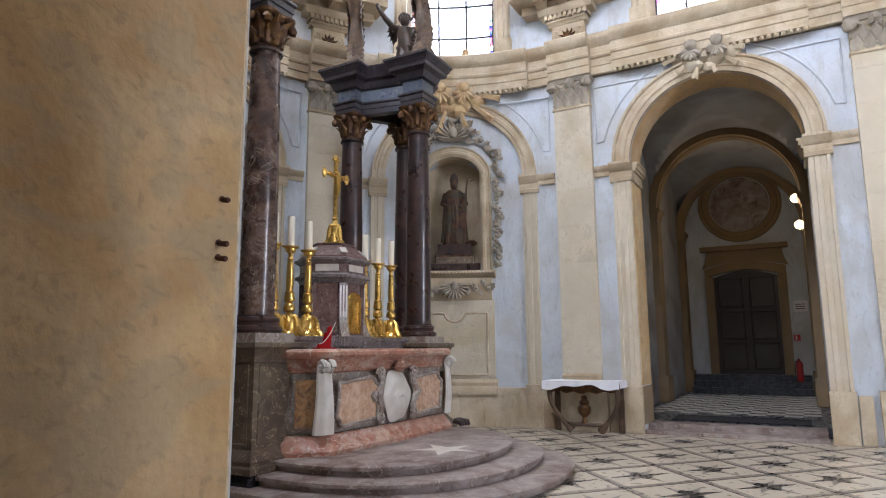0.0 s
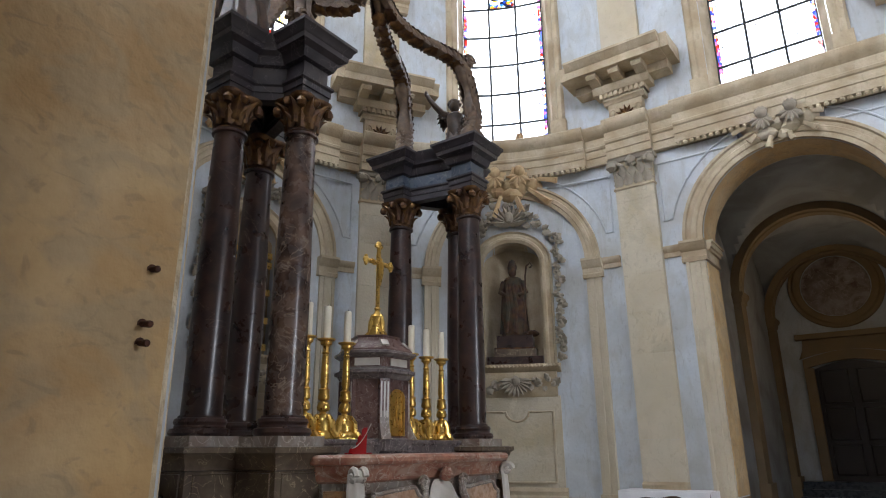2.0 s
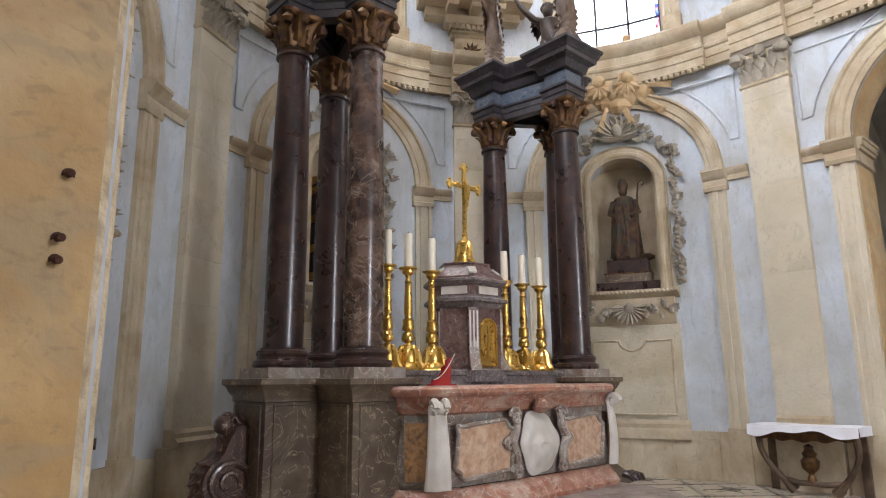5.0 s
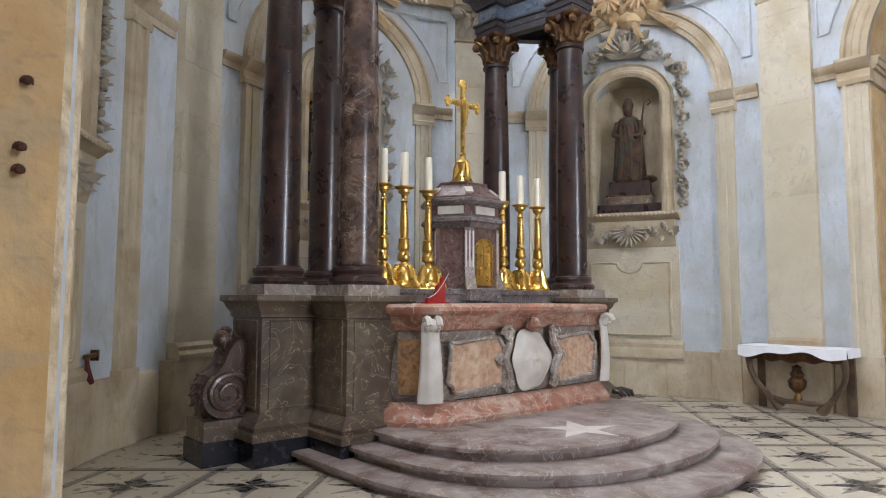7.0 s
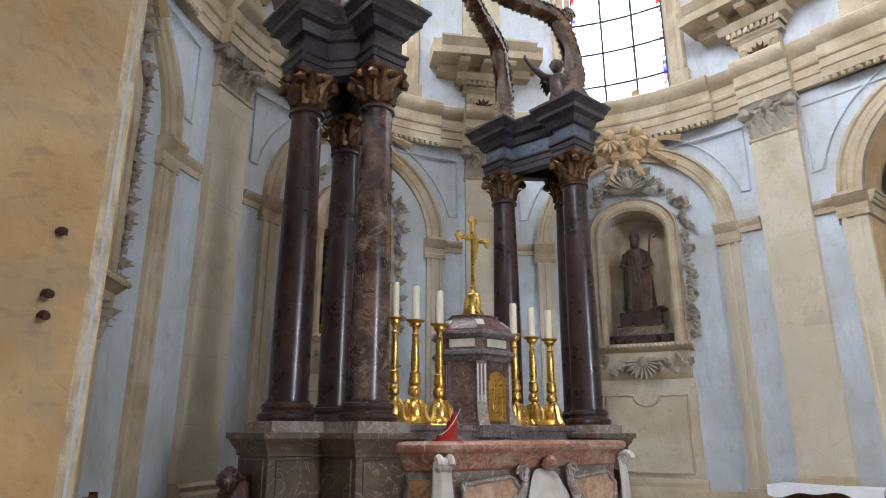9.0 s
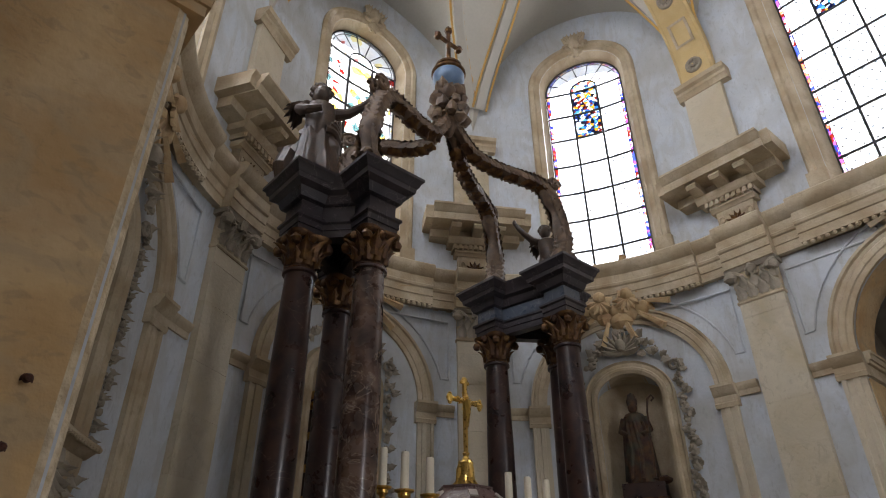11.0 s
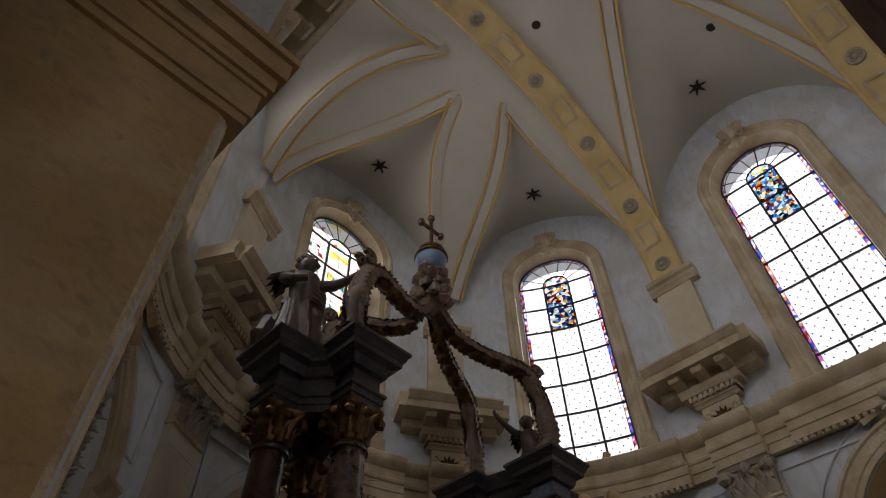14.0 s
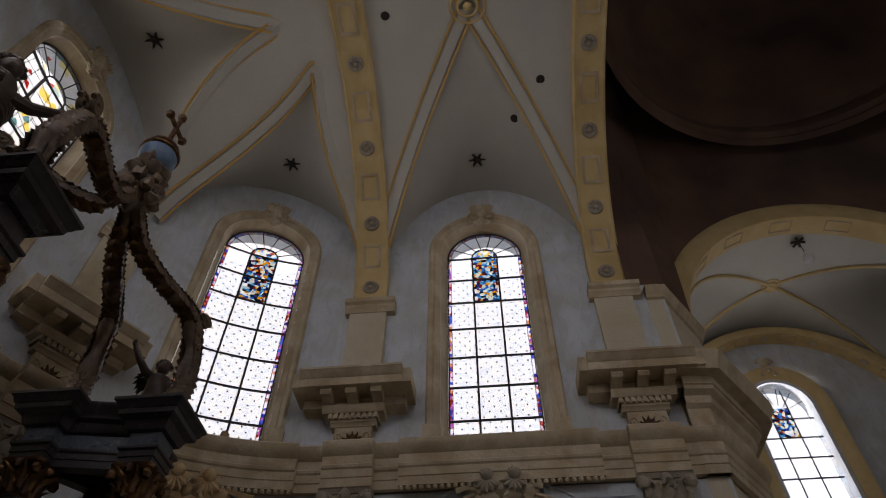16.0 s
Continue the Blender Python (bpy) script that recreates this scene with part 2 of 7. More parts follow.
CREAM = mat("cream_floor_marble", (0.56, 0.49, 0.38), 0.3, second=(0.62, 0.56, 0.46), grain=4, bump=0.04, stain=(0.44, 0.37, 0.28), stain_scale=2, random_amount=0.18)
FGREY = mat("grey_brown_floor_marble", (0.22, 0.18, 0.15), 0.3, second=(0.29, 0.25, 0.21), grain=6, bump=0.04, random_amount=0.3)
FDARK = mat("black_floor_marble", (0.04, 0.036, 0.034), 0.28, second=(0.075, 0.065, 0.06), grain=8, bump=0.04, random_amount=0.4)
CHECKW = mat("white_floor_tile", (0.74, 0.71, 0.64), 0.3, grain=5, bump=0.04, random_amount=0.2)
CHECKB = mat("dark_floor_tile", (0.05, 0.06, 0.075), 0.28, grain=5, bump=0.04, random_amount=0.4)
DOORWOOD = mat("dark_brown_door_wood", (0.014, 0.008, 0.006), 0.45, second=(0.024, 0.013, 0.009), grain=14, bump=0.15)
LINEN = mat("white_linen", (0.80, 0.80, 0.83), 0.9, second=(0.74, 0.74, 0.78), grain=20, bump=0.2, fine=150)
LEAD = mat("black_lead_cames", (0.02, 0.02, 0.022), 0.6, bump=0.1)
IRON = mat("dark_iron", (0.035, 0.028, 0.022), 0.6, 0.5, bump=0.2)
MAT_RUBBER = mat("black_door_mat", (0.022, 0.022, 0.024), 0.95, bump=0.4, fine=200)
EXT_RED = mat("red_painted_metal", (0.38, 0.015, 0.015), 0.35, bump=0.02)
TASSEL = mat("dark_red_cloth", (0.075, 0.012, 0.014), 0.85, second=(0.12, 0.02, 0.02), grain=40, bump=0.3)
PAPER = mat("white_paper_notice", (0.78, 0.79, 0.80), 0.8, bump=0.02)

# plaster and sandstone darkened in colour to carry the passage's shade
PASSAGE = mat("shade_darkened_plaster", (0.38, 0.39, 0.41), 0.9, second=(0.30, 0.31, 0.32), grain=2, bump=0.2, stain=(0.17, 0.16, 0.14), stain_scale=0.9, stain_amount=0.7)
PSTONE = mat("shade_darkened_sandstone", (0.25, 0.17, 0.085), 0.85, second=(0.30, 0.22, 0.13), grain=3, bump=0.2, stain=(0.16, 0.12, 0.08), stain_scale=1.2)


def glass_mat(name, colours, clear, scale=9.0):
    """Stained or frosted glass: lets most light through, tinted in small pieces."""
    m = bpy.data.materials.new(name)
    m.use_nodes = True
    n, l = m.node_tree.nodes, m.node_tree.links
    out = n["Material Output"]
    n.remove(n["Principled BSDF"])
    geo = n.new("ShaderNodeNewGeometry")
    v = n.new("ShaderNodeTexVoronoi")
    v.inputs["Scale"].default_value = scale
    l.new(geo.outputs["Position"], v.inputs["Vector"])
    sep = n.new("ShaderNodeSeparateColor")
    l.new(v.outputs["Color"], sep.inputs[0])
    ramp = n.new("ShaderNodeValToRGB")
    ramp.color_ramp.interpolation = "CONSTANT"
    while len(ramp.color_ramp.elements) < len(colours):
        ramp.color_ramp.elements.new(0.5)
    for i, c in enumerate(colours):
        ramp.color_ramp.elements[i].position = i / len(colours)
        ramp.color_ramp.elements[i].color = (*c, 1)
    l.new(sep.outputs[0], ramp.inputs[0])
    tr, gl, mx = n.new("ShaderNodeBsdfTransparent"), n.new("ShaderNodeBsdfGlossy"), n.new("ShaderNodeMixShader")
    gl.inputs["Roughness"].default_value = 0.15
    l.new(ramp.outputs[0], tr.inputs[0])
    mx.inputs[0].default_value = 1 - clear
    l.new(tr.outputs[0], mx.inputs[1])
    l.new(gl.outputs[0], mx.inputs[2])
    l.new(mx.outputs[0], out.inputs[0])
    return m


PANE = glass_mat("frosted_pale_glass", [(0.92, 0.94, 0.96), (0.86, 0.9, 0.95), (0.95, 0.95, 0.93)], 0.94, 14)
BORDER = glass_mat("red_and_blue_border_glass", [(0.45, 0.10, 0.08), (0.92, 0.88, 0.92), (0.14, 0.18, 0.55), (0.60, 0.30, 0.60), (0.90, 0.90, 0.95), (0.75, 0.45, 0.30), (0.22, 0.30, 0.70), (0.85, 0.75, 0.85)], 0.94, 15)
PICTURE = glass_mat("painted_figure_glass", [(0.06, 0.16, 0.42), (0.75, 0.72, 0.62), (0.10, 0.30, 0.55), (0.35, 0.07, 0.05), (0.03, 0.05, 0.14), (0.70, 0.45, 0.08), (0.20, 0.45, 0.60), (0.85, 0.86, 0.85), (0.02, 0.03, 0.06), (0.55, 0.62, 0.68)], 0.94, 15)
MOSAIC = glass_mat("multicoloured_mosaic_glass", [(0.95, 0.95, 0.93), (0.9, 0.93, 0.95), (0.96, 0.95, 0.93), (0.55, 0.12, 0.10), (0.95, 0.93, 0.9), (0.93, 0.92, 0.86), (0.94, 0.95, 0.95), (0.92, 0.78, 0.35), (0.95, 0.95, 0.95), (0.9, 0.93, 0.93), (0.35, 0.5, 0.5), (0.92, 0.94, 0.95), (0.95, 0.94, 0.9), (0.93, 0.95, 0.93)], 0.94, 7)


# ---- mesh tools ----
class Mesh:
    def __init__(self):
        self.v, self.f = [], []

    def grid(self, fn, nu, nv, close_u=False, close_v=False):
        b = len(self.v)
        cu, cv = nu if close_u else nu + 1, nv if close_v else nv + 1
        for i in range(cu):
            for j in range(cv):
                self.v.append(tuple(fn(i / nu, j / nv)))
        for i in range(nu):
            for j in range(nv):
                a, c = i, (i + 1) % cu
                d, e = j, (j + 1) % cv
                self.f.append((b + a * cv + d, b + c * cv + d, b + c * cv + e, b + a * cv + e))
        return self

    def face(self, pts):
        b = len(self.v)
        self.v += [tuple(p) for p in pts]
        self.f.append(tuple(range(b, b + len(pts))))
        return self

    def box(self, x0, x1, y0, y1, z0, z1):
        b = len(self.v)
        self.v += [(x, y, z) for x in (x0, x1) for y in (y0, y1) for z in (z0, z1)]
        self.f += [tuple(b + i for i in q) for q in ((0, 1, 3, 2), (4, 6, 7, 5), (0, 4, 5, 1), (2, 3, 7, 6), (0, 2, 6, 4), (1, 5, 7, 3))]
        return self

    def wbox(self, s0, s1, z0, z1, w0, w1):
        """A block on the wall, bent with it."""
        n = max(1, int(abs(s1 - s0) / 0.15))
        ring = [(w0, z0), (w1, z0), (w1, z1), (w0, z1)]
        return self.wsweep(ring, s0, s1, n)

    def wsweep(self, ring, s0, s1, n=None, close=True):
        """A profile of (w, z), run along the wall from s0 to s1."""
        n = n or max(1, int(abs(s1 - s0) / 0.15))
        k = len(ring)
        self.grid(lambda u, v: P(s0 + (s1 - s0) * u, ring[round(v * k) % k][1], ring[round(v * k) % k][0]), n, k, close_v=True)
        if close:
            self.face([P(s0, z, w) for w, z in ring])
            self.face([P(s1, z, w) for w, z in ring])
        return self

    def warch(self, s, z, r, ring, a0=0.0, a1=math.pi, n=28, squash=1.0):
        """A profile of (outwards, w), run round an arch on the wall."""
        k = len(ring)
        def fn(u, v):
            o, w = ring[round(v * k) % k]
            a = a0 + (a1 - a0) * u
            return P(s + (r + o) * math.cos(a), z + (r * squash + o) * math.sin(a), w)
        return self.grid(fn, n, k, close_v=True)

    def lathe(self, profile, at=(0, 0, 0), seg=24, a0=0.0, a1=2 * math.pi, sx=1.0, sy=1.0):
        k = len(profile) - 1
        full = abs(a1 - a0 - 2 * math.pi) < 1e-6
        def fn(u, v):
            r, z = profile[round(v * k)]
            a = a0 + (a1 - a0) * u
            return (at[0] + r * math.cos(a) * sx, at[1] + r * math.sin(a) * sy, at[2] + z)
        return self.grid(fn, seg, k, close_u=full)

    def tube(self, pts, radii, seg=8, cap=True):
        pts = [Vector(p) for p in pts]
        if isinstance(radii, (int, float)):
            radii = [radii] * len(pts)
        rings = []
        ref = Vector((0.13, 0.31, 0.94))
        for i, p in enumerate(pts):
            d = (pts[min(i + 1, len(pts) - 1)] - pts[max(i - 1, 0)]).normalized()
            if abs(d.dot(ref)) > 0.97:
                ref = Vector((1, 0, 0))
            x = d.cross(ref).normalized()
            y = d.cross(x)
            rings.append([p + radii[i] * (math.cos(a) * x + math.sin(a) * y) for a in (2 * math.pi * j / seg for j in range(seg))])
        n = len(rings) - 1
        self.grid(lambda u, v: rings[round(u * n)][round(v * seg) % seg], n, seg, close_v=True)
        if cap:
            self.face(rings[0])
            self.face(rings[-1])
        return self

    def ball(self, c, r, seg=12, sx=1.0, sy=1.0, sz=1.0, bumpy=0.0):
        k = max(4, seg // 2)
        def fn(u, v):
            a, t = 2 * math.pi * u, math.pi * v
            d = Vector((math.sin(t) * math.cos(a), math.sin(t) * math.sin(a), math.cos(t)))
            q = r * (1 + bumpy * noise.noise(d * 2.3 + Vector(c) * 5))
            return (c[0] + d.x * q * sx, c[1] + d.y * q * sy, c[2] + d.z * q * sz)
        return self.grid(fn, seg, k, close_u=True)

    def leaf(self, base, out, up, size, curl=0.5, wide=0.5):
        """A thick bent leaf with a raised rib and notched edges."""
        out, up = Vector(out).normalized(), Vector(up).normalized()
        side = out.cross(up).normalized()
        base = Vector(base)
        n, m = 5, 4
        def fn(u, v):
            x = v * 2 - 1
            h = size * (u - 0.25 * curl * u ** 3)
            o = size * (0.10 + curl * u ** 2.6) - 0.14 * size * x * x + 0.05 * size * (1 - abs(x))
            wd = size * wide * math.sin(math.pi * min(1, 0.25 + 0.72 * u)) * (1 + (0.22 if round(u * n) % 2 else -0.12)) * 0.5
            return base + up * h + out * o + side * (x * wd)
        return self.grid(fn, n, m)

    def add(self, other):
        b = len(self.v)
        self.v += other.v
        self.f += [tuple(b + i for i in q) for q in other.f]
        return self

    def moved(self, m):
        o = Mesh()
        o.v = [tuple(m @ Vector(p)) for p in self.v]
        o.f = list(self.f)
        return o

    def data(self, name, material, smooth=38.0):
        me = bpy.data.meshes.new(name)
        me.from_pydata(self.v, [], self.f)
        bm = bmesh.new()
        bm.from_mesh(me)
        bmesh.ops.remove_doubles(bm, verts=bm.verts, dist=0.0004)
        bmesh.ops.recalc_face_normals(bm, faces=bm.faces)
        bm.to_mesh(me)
        bm.free()
        me.materials.append(material)
        if smooth <= 0:
            me.shade_flat()
            return me
        me.shade_smooth()
        me.set_sharp_from_angle(angle=radians(smooth))
        return me


def thing(name, mesh, material, label="", category="", group="", kind="", m=None, smooth=38.0):
    ob = new(name, mesh.data(name, material, smooth) if mesh else None)
    if m is not None:
        ob.matrix_world = m
    return tagged(ob, label, category, group, kind)


def part(name, mesh, material, parent, label="", m=None, smooth=38.0):
    ob = new(name, mesh.data(name, material, smooth) if isinstance(mesh, Mesh) else mesh)
    ob.parent = parent
    if m is not None:
        ob.matrix_basis = m
    if label:
        ob["label"] = label
    return ob


def root(name, at, label, category, group="", kind=""):
    ob = new(name)
    ob.location = at
    ob.empty_display_size = 0.1
    return tagged(ob, label, category, group, kind)


def rel(parent_at):
    return Matrix.Translation(-Vector(parent_at))

# ---- large structure ----
def opening_top(op, s):
    c, hw, z0, spring, rise = op
    u = (s - c) / hw
    return spring + rise * math.sqrt(max(0.0, 1 - u * u))


def wall(name, s0, s1, z0, z1, thick, openings, label):
    """The wall from s0 to s1 with arched openings (centre, half width, foot, spring, rise) cut through it."""
    cuts = {s0, s1}
    for c, hw, *_ in openings:
        cuts |= {c + hw * math.sin(math.pi / 2 * k / 12) for k in range(-12, 13)}
    n = int((s1 - s0) / 0.25)
    cuts |= {s0 + (s1 - s0) * k / n for k in range(n + 1)}
    cuts = sorted(c for c in cuts if s0 <= c <= s1)
    cuts = [c for i, c in enumerate(cuts) if i == 0 or c - cuts[i - 1] > 1e-4]
    m = Mesh()
    for a, b in zip(cuts, cuts[1:]):
        mid = (a + b) / 2
        gaps = sorted((op[2], op) for op in openings if abs(mid - op[0]) < op[1])
        low = [z0, z0]
        for foot, op in gaps + [(z1, None)]:
            if foot > max(low) + 1e-4:
                for w in (0.0, -thick):
                    m.face([P(a, low[0], w), P(b, low[1], w), P(b, foot, w), P(a, foot, w)])
            if op:
                low = [opening_top(op, a), opening_top(op, b)]
    for op in openings:
        c, hw, foot, spring, rise = op
        out = [(c - hw, foot), (c - hw, spring)] + [(c - hw * math.cos(math.pi * k / 24), spring + rise * math.sin(math.pi * k / 24)) for k in range(1, 24)] + [(c + hw, spring), (c + hw, foot)]
        for (a, za), (b, zb) in zip(out, out[1:]):
            m.face([P(a, za, 0), P(b, zb, 0), P(b, zb, -thick), P(a, za, -thick)])
        if foot > z0 + 0.01:
            m.face([P(c - hw, foot, 0), P(c + hw, foot, 0), P(c + hw, foot, -thick), P(c - hw, foot, -thick)])
    for s in (s0, s1):
        m.face([P(s, z0, 0), P(s, z1, 0), P(s, z1, -thick), P(s, z0, -thick)])
    m.grid(lambda u, v: P(s0 + (s1 - s0) * u, z1, -thick * v), 40, 1)
    return thing(name, m, LIMEWASH, label, "wall", kind="structure", smooth=0)


WIN = dict(hw=0.93, foot=7.12, spring=11.88, rise=0.93)
def win_op(s):
    return (s, WIN["hw"], WIN["foot"], WIN["spring"], WIN["rise"])

TOP = 15.2
ARCH_N = (S_A, 1.36, 0.0, 4.66, 1.36)
ARCH_S = (END + 3.054, 1.45, 0.0, 4.66, 1.45)
NICHE_HW = 0.52
def niche_op(s):
    return (s, NICHE_HW, 2.89, 4.72, 0.42)

wall_north = wall("wall_north", -6.1, 0.0, 0, TOP, 0.75, [ARCH_N, win_op(S_A)], "pale blue-grey limewashed choir wall with arch")
wall_apse = wall("wall_apse", 0.0, END, 0, TOP, 0.75, [win_op(S_B), win_op(S_C), win_op(S_D), niche_op(S_B), niche_op(S_C), niche_op(S_D)], "curved blue-grey limewashed apse wall")
wall_south = wall("wall_south", END, END + 6.65, 0, TOP, 0.75, [ARCH_S, win_op(S_E)], "pale blue-grey limewashed wall around the side arch")


# vaults
SPRING, RISE = 10.42, 3.65
def south(y):
    return Y0 + (y - Y0) * SOUTH if y < Y0 else y

XA0, XA1 = CX - S_AB, CX - S_P2
def bay_z(x, y):
    u = min(1.0, abs(y - Y0) / R)
    v = min(1.0, abs(x - (XA0 + XA1) / 2) / ((XA1 - XA0) / 2))
    return SPRING + RISE * max(math.sqrt(1 - u * u), 1.0 * math.sqrt(1 - v * v))

def apse_z(r, s):
    dome = SPRING + RISE * math.sqrt(max(0.0, 1 - (r / R) ** 2))
    best = 0.0
    for c in (S_B, S_C, S_D):
        half = 2.5 if c == S_C else 2.4
        u = (s - c) / half
        if abs(u) < 1:
            best = max(best, SPRING + 3.54 * math.sqrt(1 - u * u))
    return max(dome, best)

m = Mesh()
m.grid(lambda u, v: (XA0 + 0.02 + (XA1 - XA0) * u, south(Y0 - R + 2 * R * v), bay_z(XA0 + (XA1 - XA0) * u, Y0 - R + 2 * R * v)), 50, 72)
thing("ceiling", m, VAULT, "white plaster groin vault over the choir bay", "ceiling", kind="structure", smooth=25)
m = Mesh()
m.grid(lambda u, v: (*P(END * u, 0, R * (1 - max(0.002, v)))[:2], apse_z(R * v, END * u)), 110, 36)
m.grid(lambda u, v: (CX + (XA0 - CX + 0.1) * u, south(Y0 - R + 2 * R * v), SPRING + RISE * math.sqrt(max(0, 1 - (2 * v - 1) ** 2))), 2, 72)
thing("ceiling", m, VAULT, "white plaster half dome with lunettes over the apse", "ceiling", kind="structure", smooth=25)


def rib(x, wide, label):
    """A coffered transverse arch across the choir."""
    at = (x, Y0, SPRING)
    r0 = root("vault_rib", at, label, "vault rib", "coffered vault ribs", "structure")
    def pt(a, off, dx):
        return (dx, (R - 0.12 + off) * math.cos(a) * (SOUTH if math.cos(a) < 0 else 1.0), (RISE - 0.12 + off) * math.sin(a))
    ring = [(-wide, 0.2), (-wide, 0.0), (-wide + 0.05, -0.03), (-wide + 0.09, 0.0), (wide - 0.09, 0.0), (wide - 0.05, -0.03), (wide, 0.0), (wide, 0.2)]
    part("band", Mesh().grid(lambda u, v: pt(math.pi * u, ring[round(v * 7)][1], ring[round(v * 7)][0]), 64, 7), COFFER, r0)
    n = 15
    for i in range(n):
        a = math.pi * (i + 0.5) / n
        da = math.pi / n * 0.36
        if i % 2 == 0:
            g = Mesh()
            g.lathe([(0.02, -0.05), (0.05, -0.045), (0.06, -0.01), (0.13, -0.045), (0.155, -0.04), (0.17, 0.01)], seg=16)
            for k in range(8):
                b = k * math.pi / 4
                g.ball((0.10 * math.cos(b), 0.10 * math.sin(b), -0.025), 0.032, 6)
            mm = Matrix.Translation(pt(a, 0, 0)) @ Matrix.Rotation(a - math.pi / 2, 4, "X")
            part("rosette", g, CARVED, r0, m=mm)
        else:
            g = Mesh()
            for (x0, x1, b0, b1) in ((-0.19, 0.19, -1, -0.8), (-0.19, 0.19, 0.8, 1), (-0.19, -0.14, -0.8, 0.8), (0.14, 0.19, -0.8, 0.8)):
                g.grid(lambda u, v: pt(a + da * (b0 + (b1 - b0) * u), [0.01, -0.03, -0.03, 0.01][round(v * 3)], [x0, x0, x1, x1][round(v * 3)]), 4, 3)
            part("coffer_panel", g, STONE, r0)
    return r0

rib(XA0, 0.34, "ochre coffered stone rib with rosettes on the choir vault")
rib(XA1, 0.34, "ochre coffered stone rib with rosettes beside the dome")


def strip(path, wide, thick, up):
    """A thin raised band along a path, hung below the vault."""
    g = Mesh()
    n = len(path) - 1
    def fn(u, v):
        i = round(u * n)
        p = Vector(path[i])
        d = (Vector(path[min(i + 1, n)]) - Vector(path[max(i - 1, 0)])).normalized()
        side = d.cross(Vector(up(p))).normalized()
        nn = Vector(up(p)).normalized()
        a, b = [(-wide, 0), (-wide, thick), (wide, thick), (wide, 0)][round(v * 3)]
        return p + side * a + nn * b
    return g.grid(fn, n, 3)


def offset_path(path, d, up):
    out = []
    n = len(path) - 1
    for i, p in enumerate(path):
        p = Vector(p)
        t = (Vector(path[min(i + 1, n)]) - Vector(path[max(i - 1, 0)])).normalized()
        out.append(p + t.cross(Vector(up(p))).normalized() * d)
    return out


def towards_room(p):
    return Vector((min(max(-1.0, CX), 1) - p[0] if p[0] < CX else 0, Y0 - p[1], 8.5 - p[2])).normalized()


def groin(name, path):
    r0 = root(name, (0, 0, 0), "white vault groin edged with ochre painted lines", "vault groin", "vault groins", "structure")
    part("moulding", strip(path, 0.10, 0.03, towards_room), VAULT, r0)
    for d in (-0.16, 0.16):
        part("painted_line", strip(offset_path(path, d, towards_room), 0.022, 0.025, towards_room), OCHRE_LINE, r0, "ochre yellow painted line")

for sx in (-1, 1):
    for sy in (-1, 1):
        path = []
        for k in range(25):
            v = 0.985 - 0.965 * k / 24
            x = (XA0 + XA1) / 2 + sx * v * (XA1 - XA0) / 2
            zz = 1.0 * math.sqrt(1 - v * v)
            u = math.sqrt(max(0, 1 - zz * zz))
            y = Y0 + sy * u * R
            path.append((x, south(y), SPRING + RISE * zz - 0.01))
        groin("vault_groin", path)
for c in (S_B, S_C, S_D):
    for sg in (-1, 1):
        half = 2.5 if c == S_C else 2.4
        path = []
        for k in range(25):
            u = 0.97 * (1 - k / 24)
            zl = 3.54 * math.sqrt(1 - u * u)
            r = R * math.sqrt(max(0, 1 - (zl / RISE) ** 2))
            path.append((*P(c + sg * u * half, 0, R - r)[:2], SPRING + zl - 0.012))
        groin("vault_groin", path)

# ground and floors
g = Mesh().grid(lambda u, v: (-60 + 120 * u, -60 + 120 * v, -0.03), 2, 2)
thing("ground", g, FGREY, "plain stone ground under the church", "ground", kind="structure")
floor = thing("floor", Mesh().box(-9.2, 16, -6, 11.45, -0.025, -0.006), CREAM, "cream and grey inlaid marble choir floor", "floor", kind="structure")

# closing walls of the crossing, nave and aisles (plain)
def slab(name, x0, x1, y0, y1, z0, z1, material=PASSAGE, label="plain limewashed church wall", cat="wall"):
    return thing(name, Mesh().box(x0, x1, y0, y1, z0, z1), material, label, cat, kind="structure")

slab("wall_west", 18.2, 18.6, -7, 20, 0, 22)
slab("wall_west_1", 11.5, 18.2, 11.5, 11.9, 0, 22)
slab("wall_west_2", 11.5, 18.2, 1.0, 1.4, 0, 22)
slab("wall_transept_south", 2.6, 11.6, -6.4, -6.0, 0, 7.2)
slab("wall_transept_south_1", 2.6, 11.6, -6.4, -6.0, 13.2, 22)
slab("wall_transept_south_2", 2.6, 5.6, -6.4, -6.0, 7.2, 13.2)
slab("wall_transept_south_3", 7.6, 11.6, -6.4, -6.0, 7.2, 13.2)
slab("wall_transept_east", 2.9, 3.2, -6.0, 1.2, 0, 22)
slab("ceiling_west", 2.4, 18.6, -7, 20, 21.8, 22.2, FRESCO, "dark painted high crossing ceiling", "ceiling")


# ---- the south side passage that the walk comes from ----
JX = P(ARCH_S[0] - ARCH_S[1], 0)[0]
JY = Y0 - R * SOUTH
JX2 = JX + 2 * ARCH_S[1]
pier = thing("wall_passage_pier", Mesh().box(JX - 1.3, JX, -4.5, JY - 0.751, 0, 9), OCHRE, "ochre plastered pier of the side arch", "wall", kind="structure")
part("plaster_reveal", Mesh().box(JX, JX + 0.012, -4.5, JY - 0.035, 0, 3.77), OCHRE, pier, "worn ochre plaster with bolt holes")
arris = [(JX + 0.012, JY - 0.035), (JX + 0.002, JY - 0.012), (JX - 0.02, JY + 0.018), (JX - 0.032, JY + 0.016), (JX - 0.055, JY + 0.03), (JX - 0.16, JY + 0.03), (JX - 0.16, JY - 0.035)]
cn = Mesh().grid(lambda u, v: (*arris[round(u * 7) % 7], 3.77 * v), 7, 1, close_u=True)
